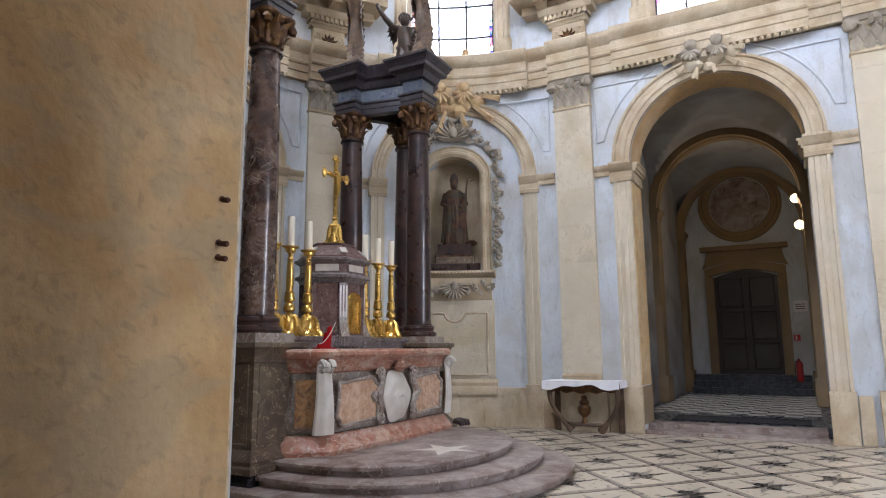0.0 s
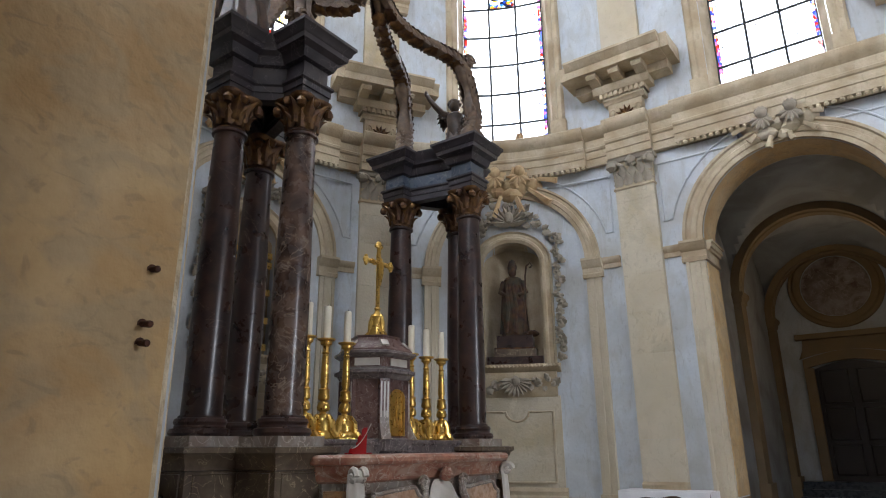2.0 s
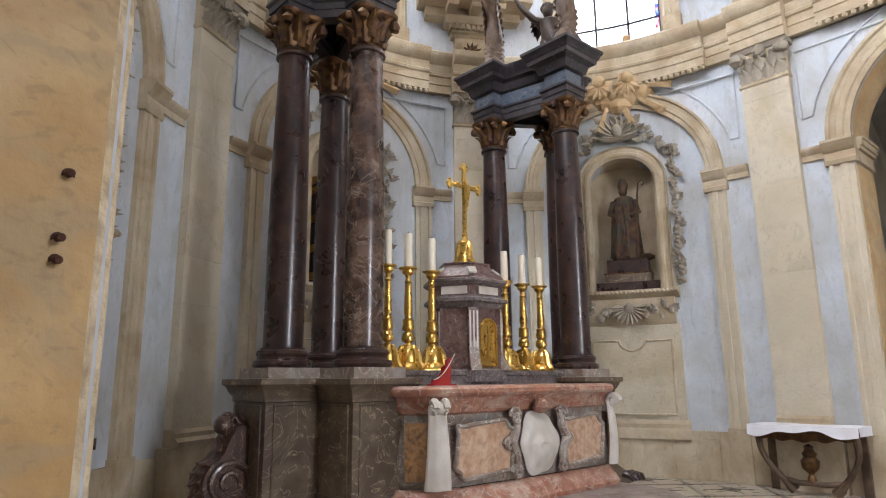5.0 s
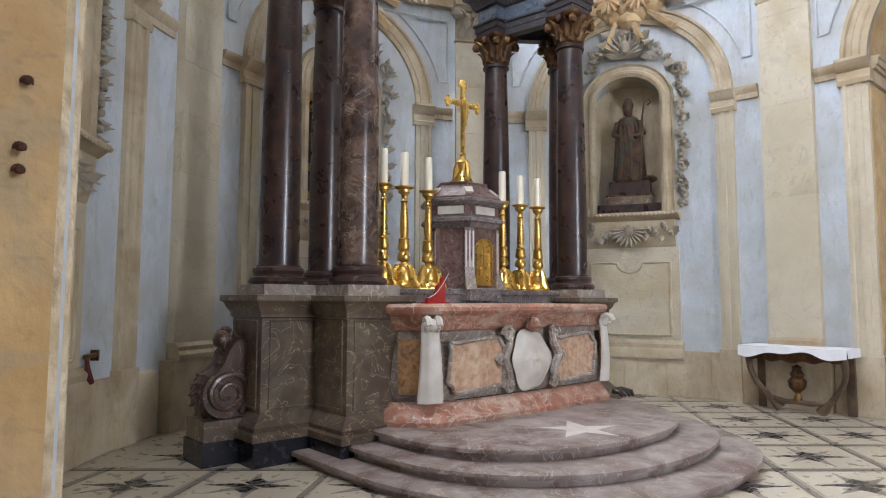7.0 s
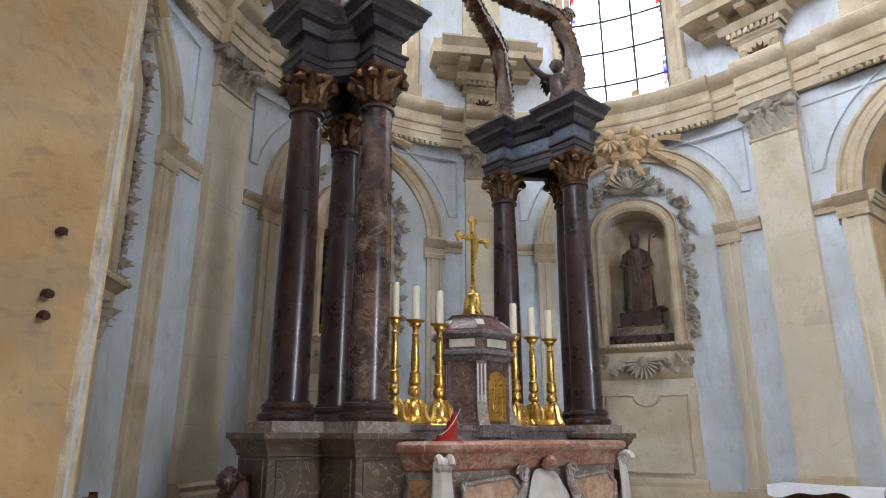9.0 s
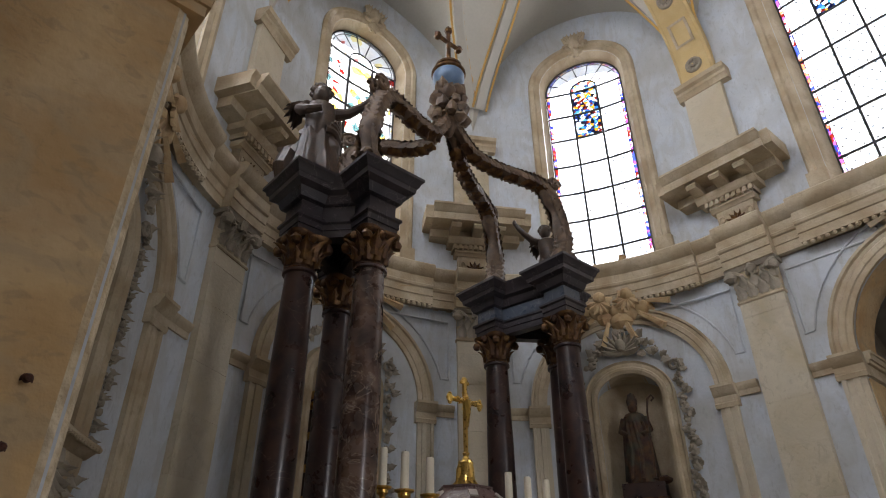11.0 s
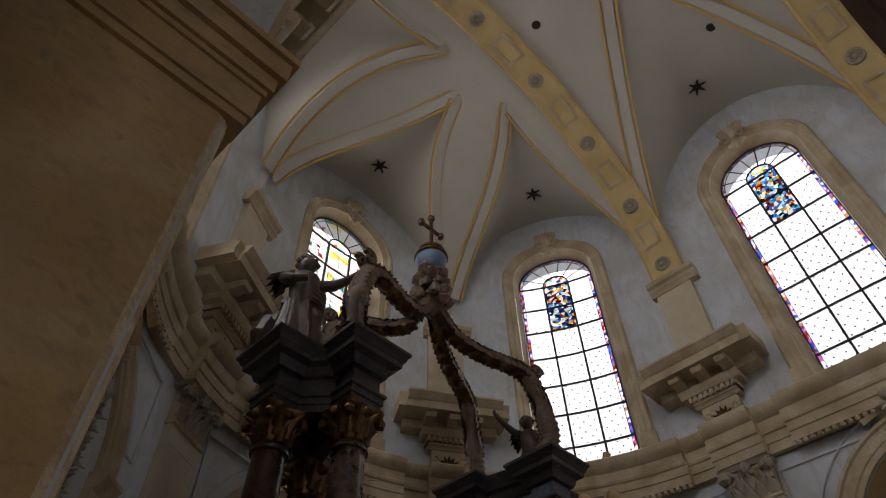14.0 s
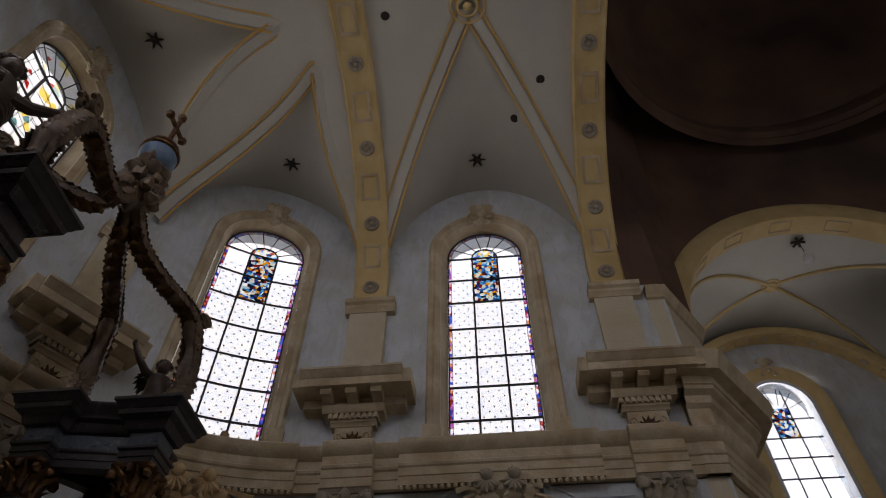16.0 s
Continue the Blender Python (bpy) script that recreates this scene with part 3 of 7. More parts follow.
cn.face([(x, y, 3.77) for x, y in arris])
part("stone_arris", cn, ARRIS, pier, "pitted pale stone corner")
# unseen wall, its gap placed to let the added pier lamp in
slab("wall_passage", JX2, JX2 + 0.4, -0.55, JY - 0.76, 0, 9, OCHRE, "ochre plastered wall of the side passage")
slab("wall_passage_lintel", JX2, JX2 + 0.4, -4.5, -0.55, 4.2, 9, OCHRE, "ochre plastered unseen wall over the opening for the added pier lamp")
slab("wall_passage_end", JX - 1.0, JX2 + 0.4, -4.9, -4.5, 0, 9, OCHRE, "ochre plastered end wall of the passage")
slab("ceiling_passage", JX - 1.3, JX2 + 0.4, -4.9, JY - 0.76, 7.0, 7.3, OCHRE, "ochre plastered passage ceiling", "ceiling")

# ---- wall dressings ----
def pilaster(s, z0=0.0):
    at = P(s, 0, 0)
    r0 = root("pilaster", at, "cream stone pilaster with carved leaf capital", "pilaster", "giant pilasters of the choir", "structure")
    o = rel(at)
    part("plinth", Mesh().wbox(s - 0.44, s + 0.44, 0, 0.78, 0, 0.17).moved(o), STONE, r0)
    part("base_moulding", Mesh().wsweep([(0, 0.78), (0.19, 0.78), (0.2, 0.84), (0.16, 0.88), (0.17, 0.93), (0.12, 0.97), (0, 0.97)], s - 0.34, s + 0.34).moved(o), STONE, r0)
    # drums of the shaft, each with a thin joint
    z, k = 0.97, 0
    while z < 5.793:
        h = min((0.62, 0.78, 0.55, 0.70)[k % 4], 5.813 - z)
        part("stone_block", Mesh().wbox(s - 0.34, s + 0.34, z + 0.0012, z + h - 0.0012, 0, 0.11 + 0.002 * (k % 2)).moved(o), PILASTER, r0)
        z += h
        k += 1
    cap = Mesh()
    cap.wsweep([(0, 5.800), (0.13, 5.800), (0.14, 5.820), (0.13, 5.846), (0, 5.846)], s - 0.36, s + 0.36)
    cap.wsweep([(0, 5.846), (0.12, 5.846), (0.13, 6.108), (0.18, 6.291), (0, 6.291)], s - 0.34, s + 0.34)
    part("capital_bell", cap.moved(o), STONE, r0)
    lv = Mesh()
    for row, (z0_, n, size) in enumerate(((5.859, 4, 0.24), (5.977, 3, 0.26))):
        for i in range(n):
            ss = s + (i - (n - 1) / 2) * 0.17
            b, f = Vector(P(ss, z0_, 0.12)), Vector(P(ss, z0_, 1.12))
            lv.leaf(b, f - b, (0, 0, 1), size, 0.42, 0.75)
    for sg in (-1, 1):
        c = P(s + sg * 0.34, 6.239, 0.2)
        lv.ball(c, 0.095, 10, 1, 1, 1, 0.4)
        lv.leaf(P(s + sg * 0.3, 6.055, 0.14), Vector(P(s + sg * 0.6, 0, 0.5)) - Vector(P(s, 0, 0)), (0, 0, 1), 0.3, 0.5, 0.5)
        lv.tube([P(s + sg * (0.1 + 0.3 * u), 6.141 + 0.17 * math.sin(u * 2.2), 0.17 + 0.06 * u) for u in (0, 0.25, 0.5, 0.75, 1)], [0.02, 0.03, 0.035, 0.04, 0.045], 6)
    lv.ball(P(s, 6.291, 0.2), 0.09, 10, 1, 1, 1, 0.5)
    for i in range(6):
        lv.ball(P(s + (i - 2.5) * 0.11, 6.213 + 0.03 * (i % 2), 0.19), 0.045, 8, bumpy=0.4)
    part("acanthus_leaves", lv.moved(o), CARVED, r0, "weathered grey carved leaves")
    part("abacus", Mesh().wsweep([(0, 6.291), (0.2, 6.304), (0.22, 6.344), (0.24, 6.370), (0, 6.370)], s - 0.41, s + 0.41).moved(o), CARVED, r0)
    return r0

for s in (S_P2, S_AB, S_BC, S_CD, S_DE):
    FLAT.append(s)
    pilaster(s)
    FLAT.clear()


def console(s):
    """The cornice bracket above a pilaster, with the strip that carries the vault rib."""
    at = P(s, 6.68, 0)
    r0 = root("cornice_bracket", at, "sandstone cornice bracket with modillions and gilt flower", "bracket", "cornice brackets under the vault ribs", "structure")
    o = rel(at)
    part("flower_block", Mesh().wbox(s - 0.31, s + 0.31, 7.10, 7.48, 0, 0.16).moved(o), STONE, r0)
    fl = Mesh()
    for k in range(5):
        a = math.pi / 2 + (k - 2) * 0.62
        fl.leaf(P(s, 7.22, 0.165), Vector(P(s, 0, 1)) - Vector(P(s, 0, 0)), Vector(P(s + 0.3 * math.cos(a), 0.3 * math.sin(a) + 1, 0)) - Vector(P(s, 1, 0)), 0.17, 0.15, 0.4)
    part("flower", fl.moved(o), OLDGILT, r0, "worn gilt flower")
    sc = Mesh()
    for sg in (-1, 1):
        sc.tube([P(s + sg * (0.24 - 0.07 * math.cos(t) * (1 - t / 9)), 7.28 + 0.11 * math.sin(t) * (1 - t / 9), 0.165) for t in [q * 0.6 for q in range(12)]], 0.016, 5)
        sc.tube([P(s + sg * (0.10 + 0.06 * math.cos(t)), 7.17 + 0.04 * math.sin(t), 0.165) for t in [q * 0.6 for q in range(9)]], 0.012, 5)
    part("scrollwork", sc.moved(o), STONE, r0)
    part("lower_moulding", Mesh().wsweep([(0, 7.48), (0.18, 7.48), (0.2, 7.52), (0.24, 7.54), (0.24, 7.58), (0, 7.58)], s - 0.38, s + 0.38).moved(o), STONE, r0)
    dn = Mesh()
    for k in range(9):
        c = s + (k - 4) * 0.095
        dn.wbox(c - 0.03, c + 0.03, 7.58, 7.67, 0, 0.30)
    dn.wbox(s - 0.42, s + 0.42, 7.58, 7.67, 0, 0.255)
    part("dentils", dn.moved(o), STONE, r0)
    part("ovolo", Mesh().wsweep([(0, 7.67), (0.31, 7.67), (0.36, 7.73), (0.38, 7.79), (0, 7.79)], s - 0.52, s + 0.52).moved(o), STONE, r0)
    for k in (-1, 0, 1):
        c = s + k * 0.42
        q = Mesh().wsweep([(0.2, 7.79), (0.42, 7.81), (0.5, 7.84), (0.62, 7.84), (0.66, 7.89), (0.62, 7.95), (0.2, 7.95)], c - 0.09, c + 0.09, 2)
        part("modillion", q.moved(o), STONE, r0)
    part("cornice", Mesh().wsweep([(0, 7.79), (0.3, 7.79), (0.3, 7.95), (0.70, 7.95), (0.72, 8.08), (0.76, 8.10), (0.80, 8.18), (0.83, 8.20), (0.83, 8.24), (0, 8.28)], s - 0.86, s + 0.86).moved(o), STONE, r0)
    part("returned_cornice", Mesh().wsweep([(0, 7.97), (0.66, 7.97), (0.66, 8.08), (0.7, 8.17), (0.715, 8.19), (0.715, 8.21), (0, 8.25)], s - 1.0, s + 1.0).moved(o), STONE, r0)
    part("strip", Mesh().wbox(s - 0.36, s + 0.36, 8.24, 10.12, 0, 0.12).moved(o), PILASTER, r0)
    part("impost", Mesh().wsweep([(0, 10.10), (0.14, 10.10), (0.16, 10.16), (0.20, 10.20), (0.20, 10.26), (0.26, 10.30), (0.28, 10.38), (0, 10.40)], s - 0.53, s + 0.45).moved(o), STONE, r0)
    return r0

for s in (S_P2, S_AB, S_BC, S_CD, S_DE):
    FLAT.append(s)
    console(s)
    FLAT.clear()

# entablature, in breaks: proud over the pilasters and in the middle of each bay
ENT = [(0, 6.37), (0.0, 6.39), (0.10, 6.39), (0.10, 6.53), (0.12, 6.54), (0.12, 6.67), (0.15, 6.69), (0.16, 6.73), (0.14, 6.75), (0.14, 6.89), (0.20, 6.93), (0.24, 6.99), (0.26, 7.03), (0.26, 7.09), (0.22, 7.13), (0, 7.13)]
ent = root("entablature", P(S_C, 6.37, 0), "sandstone entablature running round the choir", "entablature", kind="structure")
oe = rel(ent.location)
def ent_run(s0, s1, proud):
    part("entablature_block", Mesh().wsweep([(w + (proud if w > 0 else 0), z) for w, z in ENT], s0, s1).moved(oe), STONE, ent)
runs = []
for s in (S_P2, S_AB, S_BC, S_CD, S_DE):
    runs.append((s - 0.40, s + 0.40, 0.14))
for s in (S_A, S_B, S_C, S_D, S_E):
    runs.append((s - 1.55, s + 1.55, 0.10))
runs.sort()
last = -6.1
for a, b, p in runs:
    ent_run(last, a, 0.0)
    ent_run(a, b, p)
    last = b
ent_run(last, END + 6.65, 0.0)
for s in (S_A, S_B, S_C, S_D, S_E):
    bd = Mesh()
    k = 0
    while k < 30:
        c = s - 1.5 + k * 0.1035
        bd.ball(P(c, 6.36, 0.17), 0.042, 7)
        k += 1
    part("beaded_edge", bd.moved(oe), STONE, ent, "row of carved stone beads")


def cherub_cloud(s, z, big=1.0):
    at = P(s, z, 0.1)
    r0 = root("cherub_cloud", at, "carved cream cloud with winged cherub heads and rays", "carving", "cherub clouds over the arches")
    o = rel(at)
    cl = Mesh()
    rnd = random.Random(int(abs(s) * 100))
    for k in range(17):
        a = k * 2.4
        q = 0.42 * big * math.sqrt((k + 0.5) / 17)
        cl.ball(P(s + q * 1.15 * math.cos(a), z + q * 0.72 * math.sin(a), 0.04), 0.15 * big * rnd.uniform(0.75, 1.1), 10, 1, 1, 0.85, 0.3)
    part("cloud", cl.moved(o), CLOUD if big > 1.1 else PILASTER, r0)
    for sg in (-1, 1):
        hd = Mesh().ball(P(s + sg * 0.19 * big, z + 0.05, 0.24), 0.085 * big, 12, bumpy=0.15)
        for k in range(9):
            a = k * 0.7
            hd.ball(P(s + sg * 0.19 * big + 0.075 * math.cos(a), z + 0.09 + 0.055 * math.sin(a), 0.23), 0.03, 6)
        part("cherub_head", hd.moved(o), CLOUD if big > 1.1 else CARVED, r0)
        wg = Mesh()
        for k in range(6):
            a = -0.2 - k * 0.45
            out = Vector(P(s, 0, 1)) - Vector(P(s, 0, 0))
            wg.leaf(P(s + sg * 0.19 * big, z - 0.02, 0.22), out, Vector(P(s + math.cos(a), math.sin(a) + 5, 0)) - Vector(P(s, 5, 0)), 0.2 * big, 0.1, 0.5)
        part("wing", wg.moved(o), CLOUD if big > 1.1 else CARVED, r0, "carved feathered wings")
    for k in range(12):
        a = 0.26 + k * math.pi / 6
        r1, r2 = 0.40 * big, (0.70 + 0.10 * (k % 2) if big > 1.1 else 0.54 + 0.05 * (k % 2)) * big
        c, d = math.cos(a), math.sin(a)
        ry = Mesh().tube([P(s + r1 * c * 1.1, z + r1 * d * 0.8, 0.16), P(s + r2 * c * 1.1, z + r2 * d * 0.85, 0.16)], [0.03 * big, 0.055 * big], 4)
        part("ray", ry.moved(o), CLOUD if big > 1.1 else STONE, r0)
    return r0


def arch_dressing(s, hw, spring, wide, reach0, reach1, cat="arch surround", jamb=PILASTER, sides=(-1, 1)):
    """Jamb strips, imposts and archivolt round an arch; the impost runs on to the pilasters at each side."""
    at = P(s, 0, 0)
    r0 = root("arch_surround", at, "sandstone arch surround with moulded imposts", cat, "arch surrounds of the choir", "structure")
    o = rel(at)
    for sg in sides:
        a, b = s + sg * hw, s + sg * (hw + wide)
        lo, hi = min(a, b), max(a, b)
        part("plinth", Mesh().wbox(lo - 0.02, hi + 0.02, 0, 0.76, 0, 0.11).moved(o), STONE, r0)
        ring = [(0, 0), (0.055, 0), (0.055, 0.25), (0.075, 0.28), (0.075, 0.52), (0.055, 0.55), (0.055, 0.8), (0.085, 0.84), (0.085, 1.0), (0, 1.0)]
        q = Mesh()
        q.grid(lambda u, v: P(a + sg * wide * ring[round(v * 9)][1], 0.76 + (spring - 1.1) * u, ring[round(v * 9)][0]), 6, 9)
        part("jamb_strip", q.moved(o), jamb, r0)
        imp = [(0, spring - 0.34), (0.09, spring - 0.34), (0.11, spring - 0.28), (0.09, spring - 0.26), (0.09, spring - 0.17), (0.14, spring - 0.13), (0.17, spring - 0.06), (0.19, spring - 0.04), (0.19, spring), (0, spring)]
        part("impost", Mesh().wsweep(imp, lo - 0.04, hi + 0.05).moved(o), STONE, r0)
        e = reach0 if sg < 0 else reach1
        low = [(0, spring - 0.20), (0.035, spring - 0.20), (0.035, spring - 0.12), (0.07, spring - 0.08), (0.085, spring - 0.03), (0.085, spring - 0.01), (0, spring - 0.01)]
        part("impost_string", Mesh().wsweep(low, min(b, e), max(b, e)).moved(o), STONE, r0)
    ar = [(0, -0.0), (0, 0.055), (wide * 0.25, 0.055), (wide * 0.3, 0.075), (wide * 0.55, 0.075), (wide * 0.6, 0.06), (wide * 0.8, 0.06), (wide * 0.86, 0.10), (wide, 0.10), (wide, 0.0)]
    part("archivolt", Mesh().warch(s, spring, hw, ar, n=32).moved(o), STONE, r0)
    # thin framed panels in the spandrels
    for sg in (-1, 1):
        x1 = s + sg * (hw + wide + 0.28 if hw > 1.3 else hw + wide + 0.2)
        path = [(x1, spring + 0.45), (x1, spring + 1.50), (s + sg * 0.62, spring + 1.50)]
        arc = []
        for k in range(9):
            a = math.acos(0.62 / (hw + wide + 0.2)) + (0.25 - math.acos(0.62 / (hw + wide + 0.2))) * k / 8
            arc.append((s + sg * (hw + wide + 0.2) * math.cos(a), spring + (hw + wide + 0.2) * math.sin(a)))
        pts = [P(a, z, 0.012) for a, z in path + arc + [path[0]]]
        part("spandrel_panel_moulding", Mesh().tube(pts, 0.02, 6).moved(o), LIMEWASH, r0, "thin blue-grey panel moulding")
    return r0

arch_dressing(S_A, 1.36, 4.66, 0.30, S_P2 + 0.35, S_AB - 0.35)
arch_dressing(ARCH_S[0], ARCH_S[1] + 0.09, 4.66, 0.24, S_DE + 0.42, S_DE + 5.3, jamb=OCHRE, sides=(1,))
for c, a, b in ((S_B, S_AB + 0.4, S_BC - 0.4), (S_C, S_BC + 0.4, S_CD - 0.4), (S_D, S_CD + 0.4, S_DE - 0.4)):
    arch_dressing(c, 1.36, 4.66, 0.27, a, b, jamb=STONE if c == S_D else PILASTER)
for s in (S_A, S_E):
    cherub_cloud(s, 6.42, 1.08)
for s in (S_B, S_C, S_D):
    cherub_cloud(s, 6.44, 1.3)

# plinth course of stone blocks between pilasters
pl = root("baseboard", P(S_C, 0, 0), "sandstone block plinth along the choir wall", "plinth", kind="structure")
op_ = rel(pl.location)
def plinth_run(s0, s1):
    n = max(1, round((s1 - s0) / 0.7))
    for k in range(n):
        a, b = s0 + (s1 - s0) * k / n, s0 + (s1 - s0) * (k + 1) / n
        part("plinth_block", Mesh().wsweep([(0, 0), (0.07, 0), (0.07, 0.66), (0.05, 0.70), (0, 0.70)], a + 0.003, b - 0.003).moved(op_), STONE, pl)
for a, b in ((S_P2 + 0.52, S_A - 1.70), (S_A + 1.70, S_AB - 0.45), (S_AB + 0.53, S_BC - 0.45), (S_BC + 0.53, S_CD - 0.45), (S_CD + 0.53, S_DE - 0.45), (S_DE + 0.53, ARCH_S[0] - 1.95)):
    plinth_run(a, b)

# south jamb: impost moulding along the reveal and bolt holes
imp = root("pier_impost", (JX, 0, 3.9), "moulded stone impost on the ochre pier", "impost", kind="structure")
for name, z0, z1, w in (("fillet", 3.77, 3.83, 0.035), ("fascia", 3.83, 4.02, 0.05), ("fillet", 4.02, 4.06, 0.065), ("cavetto", 4.06, 4.17, 0.085), ("fascia", 4.17, 4.32, 0.115), ("fillet", 4.32, 4.38, 0.14)):
    q = Mesh().box(JX - 0.02, JX + w, -4.4, JY - 0.012, z0, z1)
    q.box(JX - 0.36, JX + w, JY - 0.012, JY + w + 0.03, z0, z1)
    part(name, q.moved(rel(imp.location)), OCHRE, imp)
for yy, zz, long in ((1.614, 2.081, 0.045), (1.605, 1.885, 0.06), (1.605, 1.82, 0.055)):
    g = Mesh().lathe([(0.0001, long), (0.010, long - 0.002), (0.013, long - 0.008), (0.012, long * 0.5), (0.011, 0.0), (0.019, 0.0005)], seg=10)
    thing("rusty_bolt", g, RUST, "short rusty iron bolt stub in the ochre plaster", "bolt", "bolt stubs in the pier", m=Matrix.Translation((JX + 0.0125, yy, zz)) @ Matrix.Rotation(math.pi / 2 + 0.12, 4, "Y"))


# windows
def church_window(s, name, mosaic=False):
    at = P(s, 7.1, -0.3)
    r0 = root(name, at, "tall round-headed leaded church window, bright daylight behind", "window", "clerestory windows", "structure")
    o = rel(at)
    hw, foot, spring = 0.79, 7.16, 11.88
    W = -0.24
    # splayed reveal band and outer stone frame
    fr = Mesh()
    ring = [(0.0, 0.0), (0.0, 0.03), (0.08, 0.06), (0.11, 0.06), (0.14, 0.10), (0.21, 0.10), (0.25, 0.05), (0.25, 0.0)]
    fr.warch(s, spring, 0.93, ring, n=28)
    for sg in (-1, 1):
        fr.grid(lambda u, v: P(s + sg * (0.93 + ring[round(v * 7)][0]), foot + (spring - foot) * u, ring[round(v * 7)][1]), 4, 7)
    part("frame", fr.moved(o), STONE, r0)
    for sg in (-1, 1):
        part("frame_foot", Mesh().wbox(s + sg * 1.06 - 0.15, s + sg * 1.06 + 0.15, foot, foot + 0.34, 0, 0.12).moved(o), STONE, r0)
    sp = Mesh()
    sp.grid(lambda u, v: P(s - (0.925 - 0.12 * v) * math.cos(math.pi * u), spring + (0.925 - 0.12 * v) * math.sin(math.pi * u), W * v), 24, 2)
    for sg in (-1, 1):
        sp.grid(lambda u, v: P(s + sg * (0.925 - 0.12 * v), foot + (spring - foot) * u, W * v), 2, 2)
    part("splay", sp.moved(o), STONE, r0)
    part("window_sill", Mesh().wsweep([(-0.7, foot - 0.03), (0.05, foot - 0.03), (0.05, foot), (W, foot + 0.05), (-0.7, foot + 0.05)], s - 0.93, s + 0.93).moved(o), STONE, r0)
    key = Mesh()
    out = Vector(P(s, 0, 1)) - Vector(P(s, 0, 0))
    key.ball(P(s, 12.98, 0.16), 0.13, 12, 1, 1, 1.5, 0.5)
    key.ball(P(s, 12.72, 0.12), 0.10, 10, 1, 1, 1.4, 0.5)
    for sg in (-1, 1):
        for zc, r0_, dx in ((13.17, 0.10, 0.15), (12.90, 0.12, 0.17), (12.66, 0.07, 0.10)):
            key.tube([P(s + sg * (dx + r0_ * (1 - t / 9) * math.cos(t)), zc + r0_ * (1 - t / 9) * math.sin(t), 0.14) for t in [q * 0.55 for q in range(14)]], 0.034, 6)
        for q in range(5):
            a = 0.5 + 0.45 * q
            key.leaf(P(s + sg * 0.10, 13.05, 0.12), out, Vector(P(s + sg * math.cos(a), 5 + math.sin(a), 0)) - Vector(P(s, 5, 0)), 0.22, 0.45, 0.6)
    key.leaf(P(s, 12.66, 0.14), out, (0, 0, -1), 0.2, 0.3, 0.7)
    part("keystone_carving", key.moved(o), STONE, r0)
    # leading: border, verticals, horizontals, radial bars in the head
    rows = [foot + 0.05, 7.75, 8.45, 9.13, 9.84, 10.55, 11.21, 11.88]
    head = rows[-1]
    ld = Mesh()
    for x in (-0.27, 0.27):
        ld.wbox(s + x - 0.02, s + x + 0.02, foot + 0.05, head, W - 0.02, W + 0.02)
    for z in rows[1:]:
        ld.wbox(s - 0.79, s + 0.79, z - 0.018, z + 0.018, W - 0.015, W + 0.015)
    ld.warch(s, spring, 0.275, [(-0.013, W - 0.015), (-0.013, W + 0.015), (0.013, W + 0.015), (0.013, W - 0.015)], n=14)
    for k in range(1, 7):
        a = math.pi * k / 7
        ld.tube([P(s + 0.275 * math.cos(a), spring + 0.275 * math.sin(a), W), P(s + 0.79 * math.cos(a), spring + 0.79 * math.sin(a), W)], 0.013, 4)
    ld.warch(s, spring, 0.79, [(-0.012, W - 0.02), (-0.012, W + 0.02), (0.02, W + 0.02), (0.02, W - 0.02)], n=24)
    ld.warch(s, spring, 0.725, [(-0.005, W - 0.01), (-0.005, W + 0.01), (0.005, W + 0.01), (0.005, W - 0.01)], n=24)
    for sg in (-1, 1):
        ld.wbox(s + sg * 0.79 - 0.012, s + sg * 0.79 + 0.012, foot, spring, W - 0.02, W + 0.02)
        ld.wbox(s + sg * 0.725 - 0.005, s + sg * 0.725 + 0.005, foot, spring, W - 0.01, W + 0.01)
    if mosaic:
        for k in range(26):
            z = 7.6 + k * 0.175
            ld.tube([P(s - 0.78, z + 0.07 * math.sin(k * 1.9), W), P(s - 0.3, z + 0.10 * math.sin(k * 2.7), W), P(s + 0.25, z - 0.09 * math.sin(k * 1.3), W), P(s + 0.78, z + 0.06 * math.cos(k), W)], 0.007, 4)
        for k in range(7):
            x = -0.66 + k * 0.22
            ld.tube([P(s + x + 0.05 * math.sin(j * 1.7 + k), 7.4 + j * 0.45, W) for j in range(11)], 0.007, 4)
    part("lead_cames", ld.moved(o), LEAD, r0)
    # small lead dots of the quarry pattern
    if not mosaic:
        dt = Mesh()
        for i in range(8):
            for j in range(40):
                x = -0.66 + i * 0.19 + (0.103 if j % 2 else 0)
                if x < 0.70:
                    dt.wbox(s + x - 0.014, s + x + 0.014, 7.26 + j * 0.107, 7.285 + j * 0.107, W - 0.004, W + 0.006)
        part("quarry_dots", dt.moved(o), LEAD, r0)
    def pane(x0, x1, z0, z1, material, name="pane"):
        g = part(name, Mesh().wbox(s + x0 + 0.002, s + x1 - 0.002, z0 + 0.002, z1 - 0.002, W - 0.004, W + 0.002).moved(o), material, r0)
        g.visible_shadow = False
        return g
    main = MOSAIC if mosaic else PANE
    cols = [(-0.72, -0.27), (-0.27, 0.27), (0.27, 0.72)]
    for i in range(len(rows) - 1):
        for j, (x0, x1) in enumerate(cols):
            pic = j == 1 and i >= len(rows) - 3 and not mosaic
            pane(x0, x1, rows[i], rows[i + 1], PICTURE if pic else main, "figure_panel" if pic else "pane")
    for sg in (-1, 1):
        pane(min(sg * 0.725, sg * 0.79), max(sg * 0.725, sg * 0.79), foot + 0.03, spring, main if mosaic else BORDER, "border_strip")
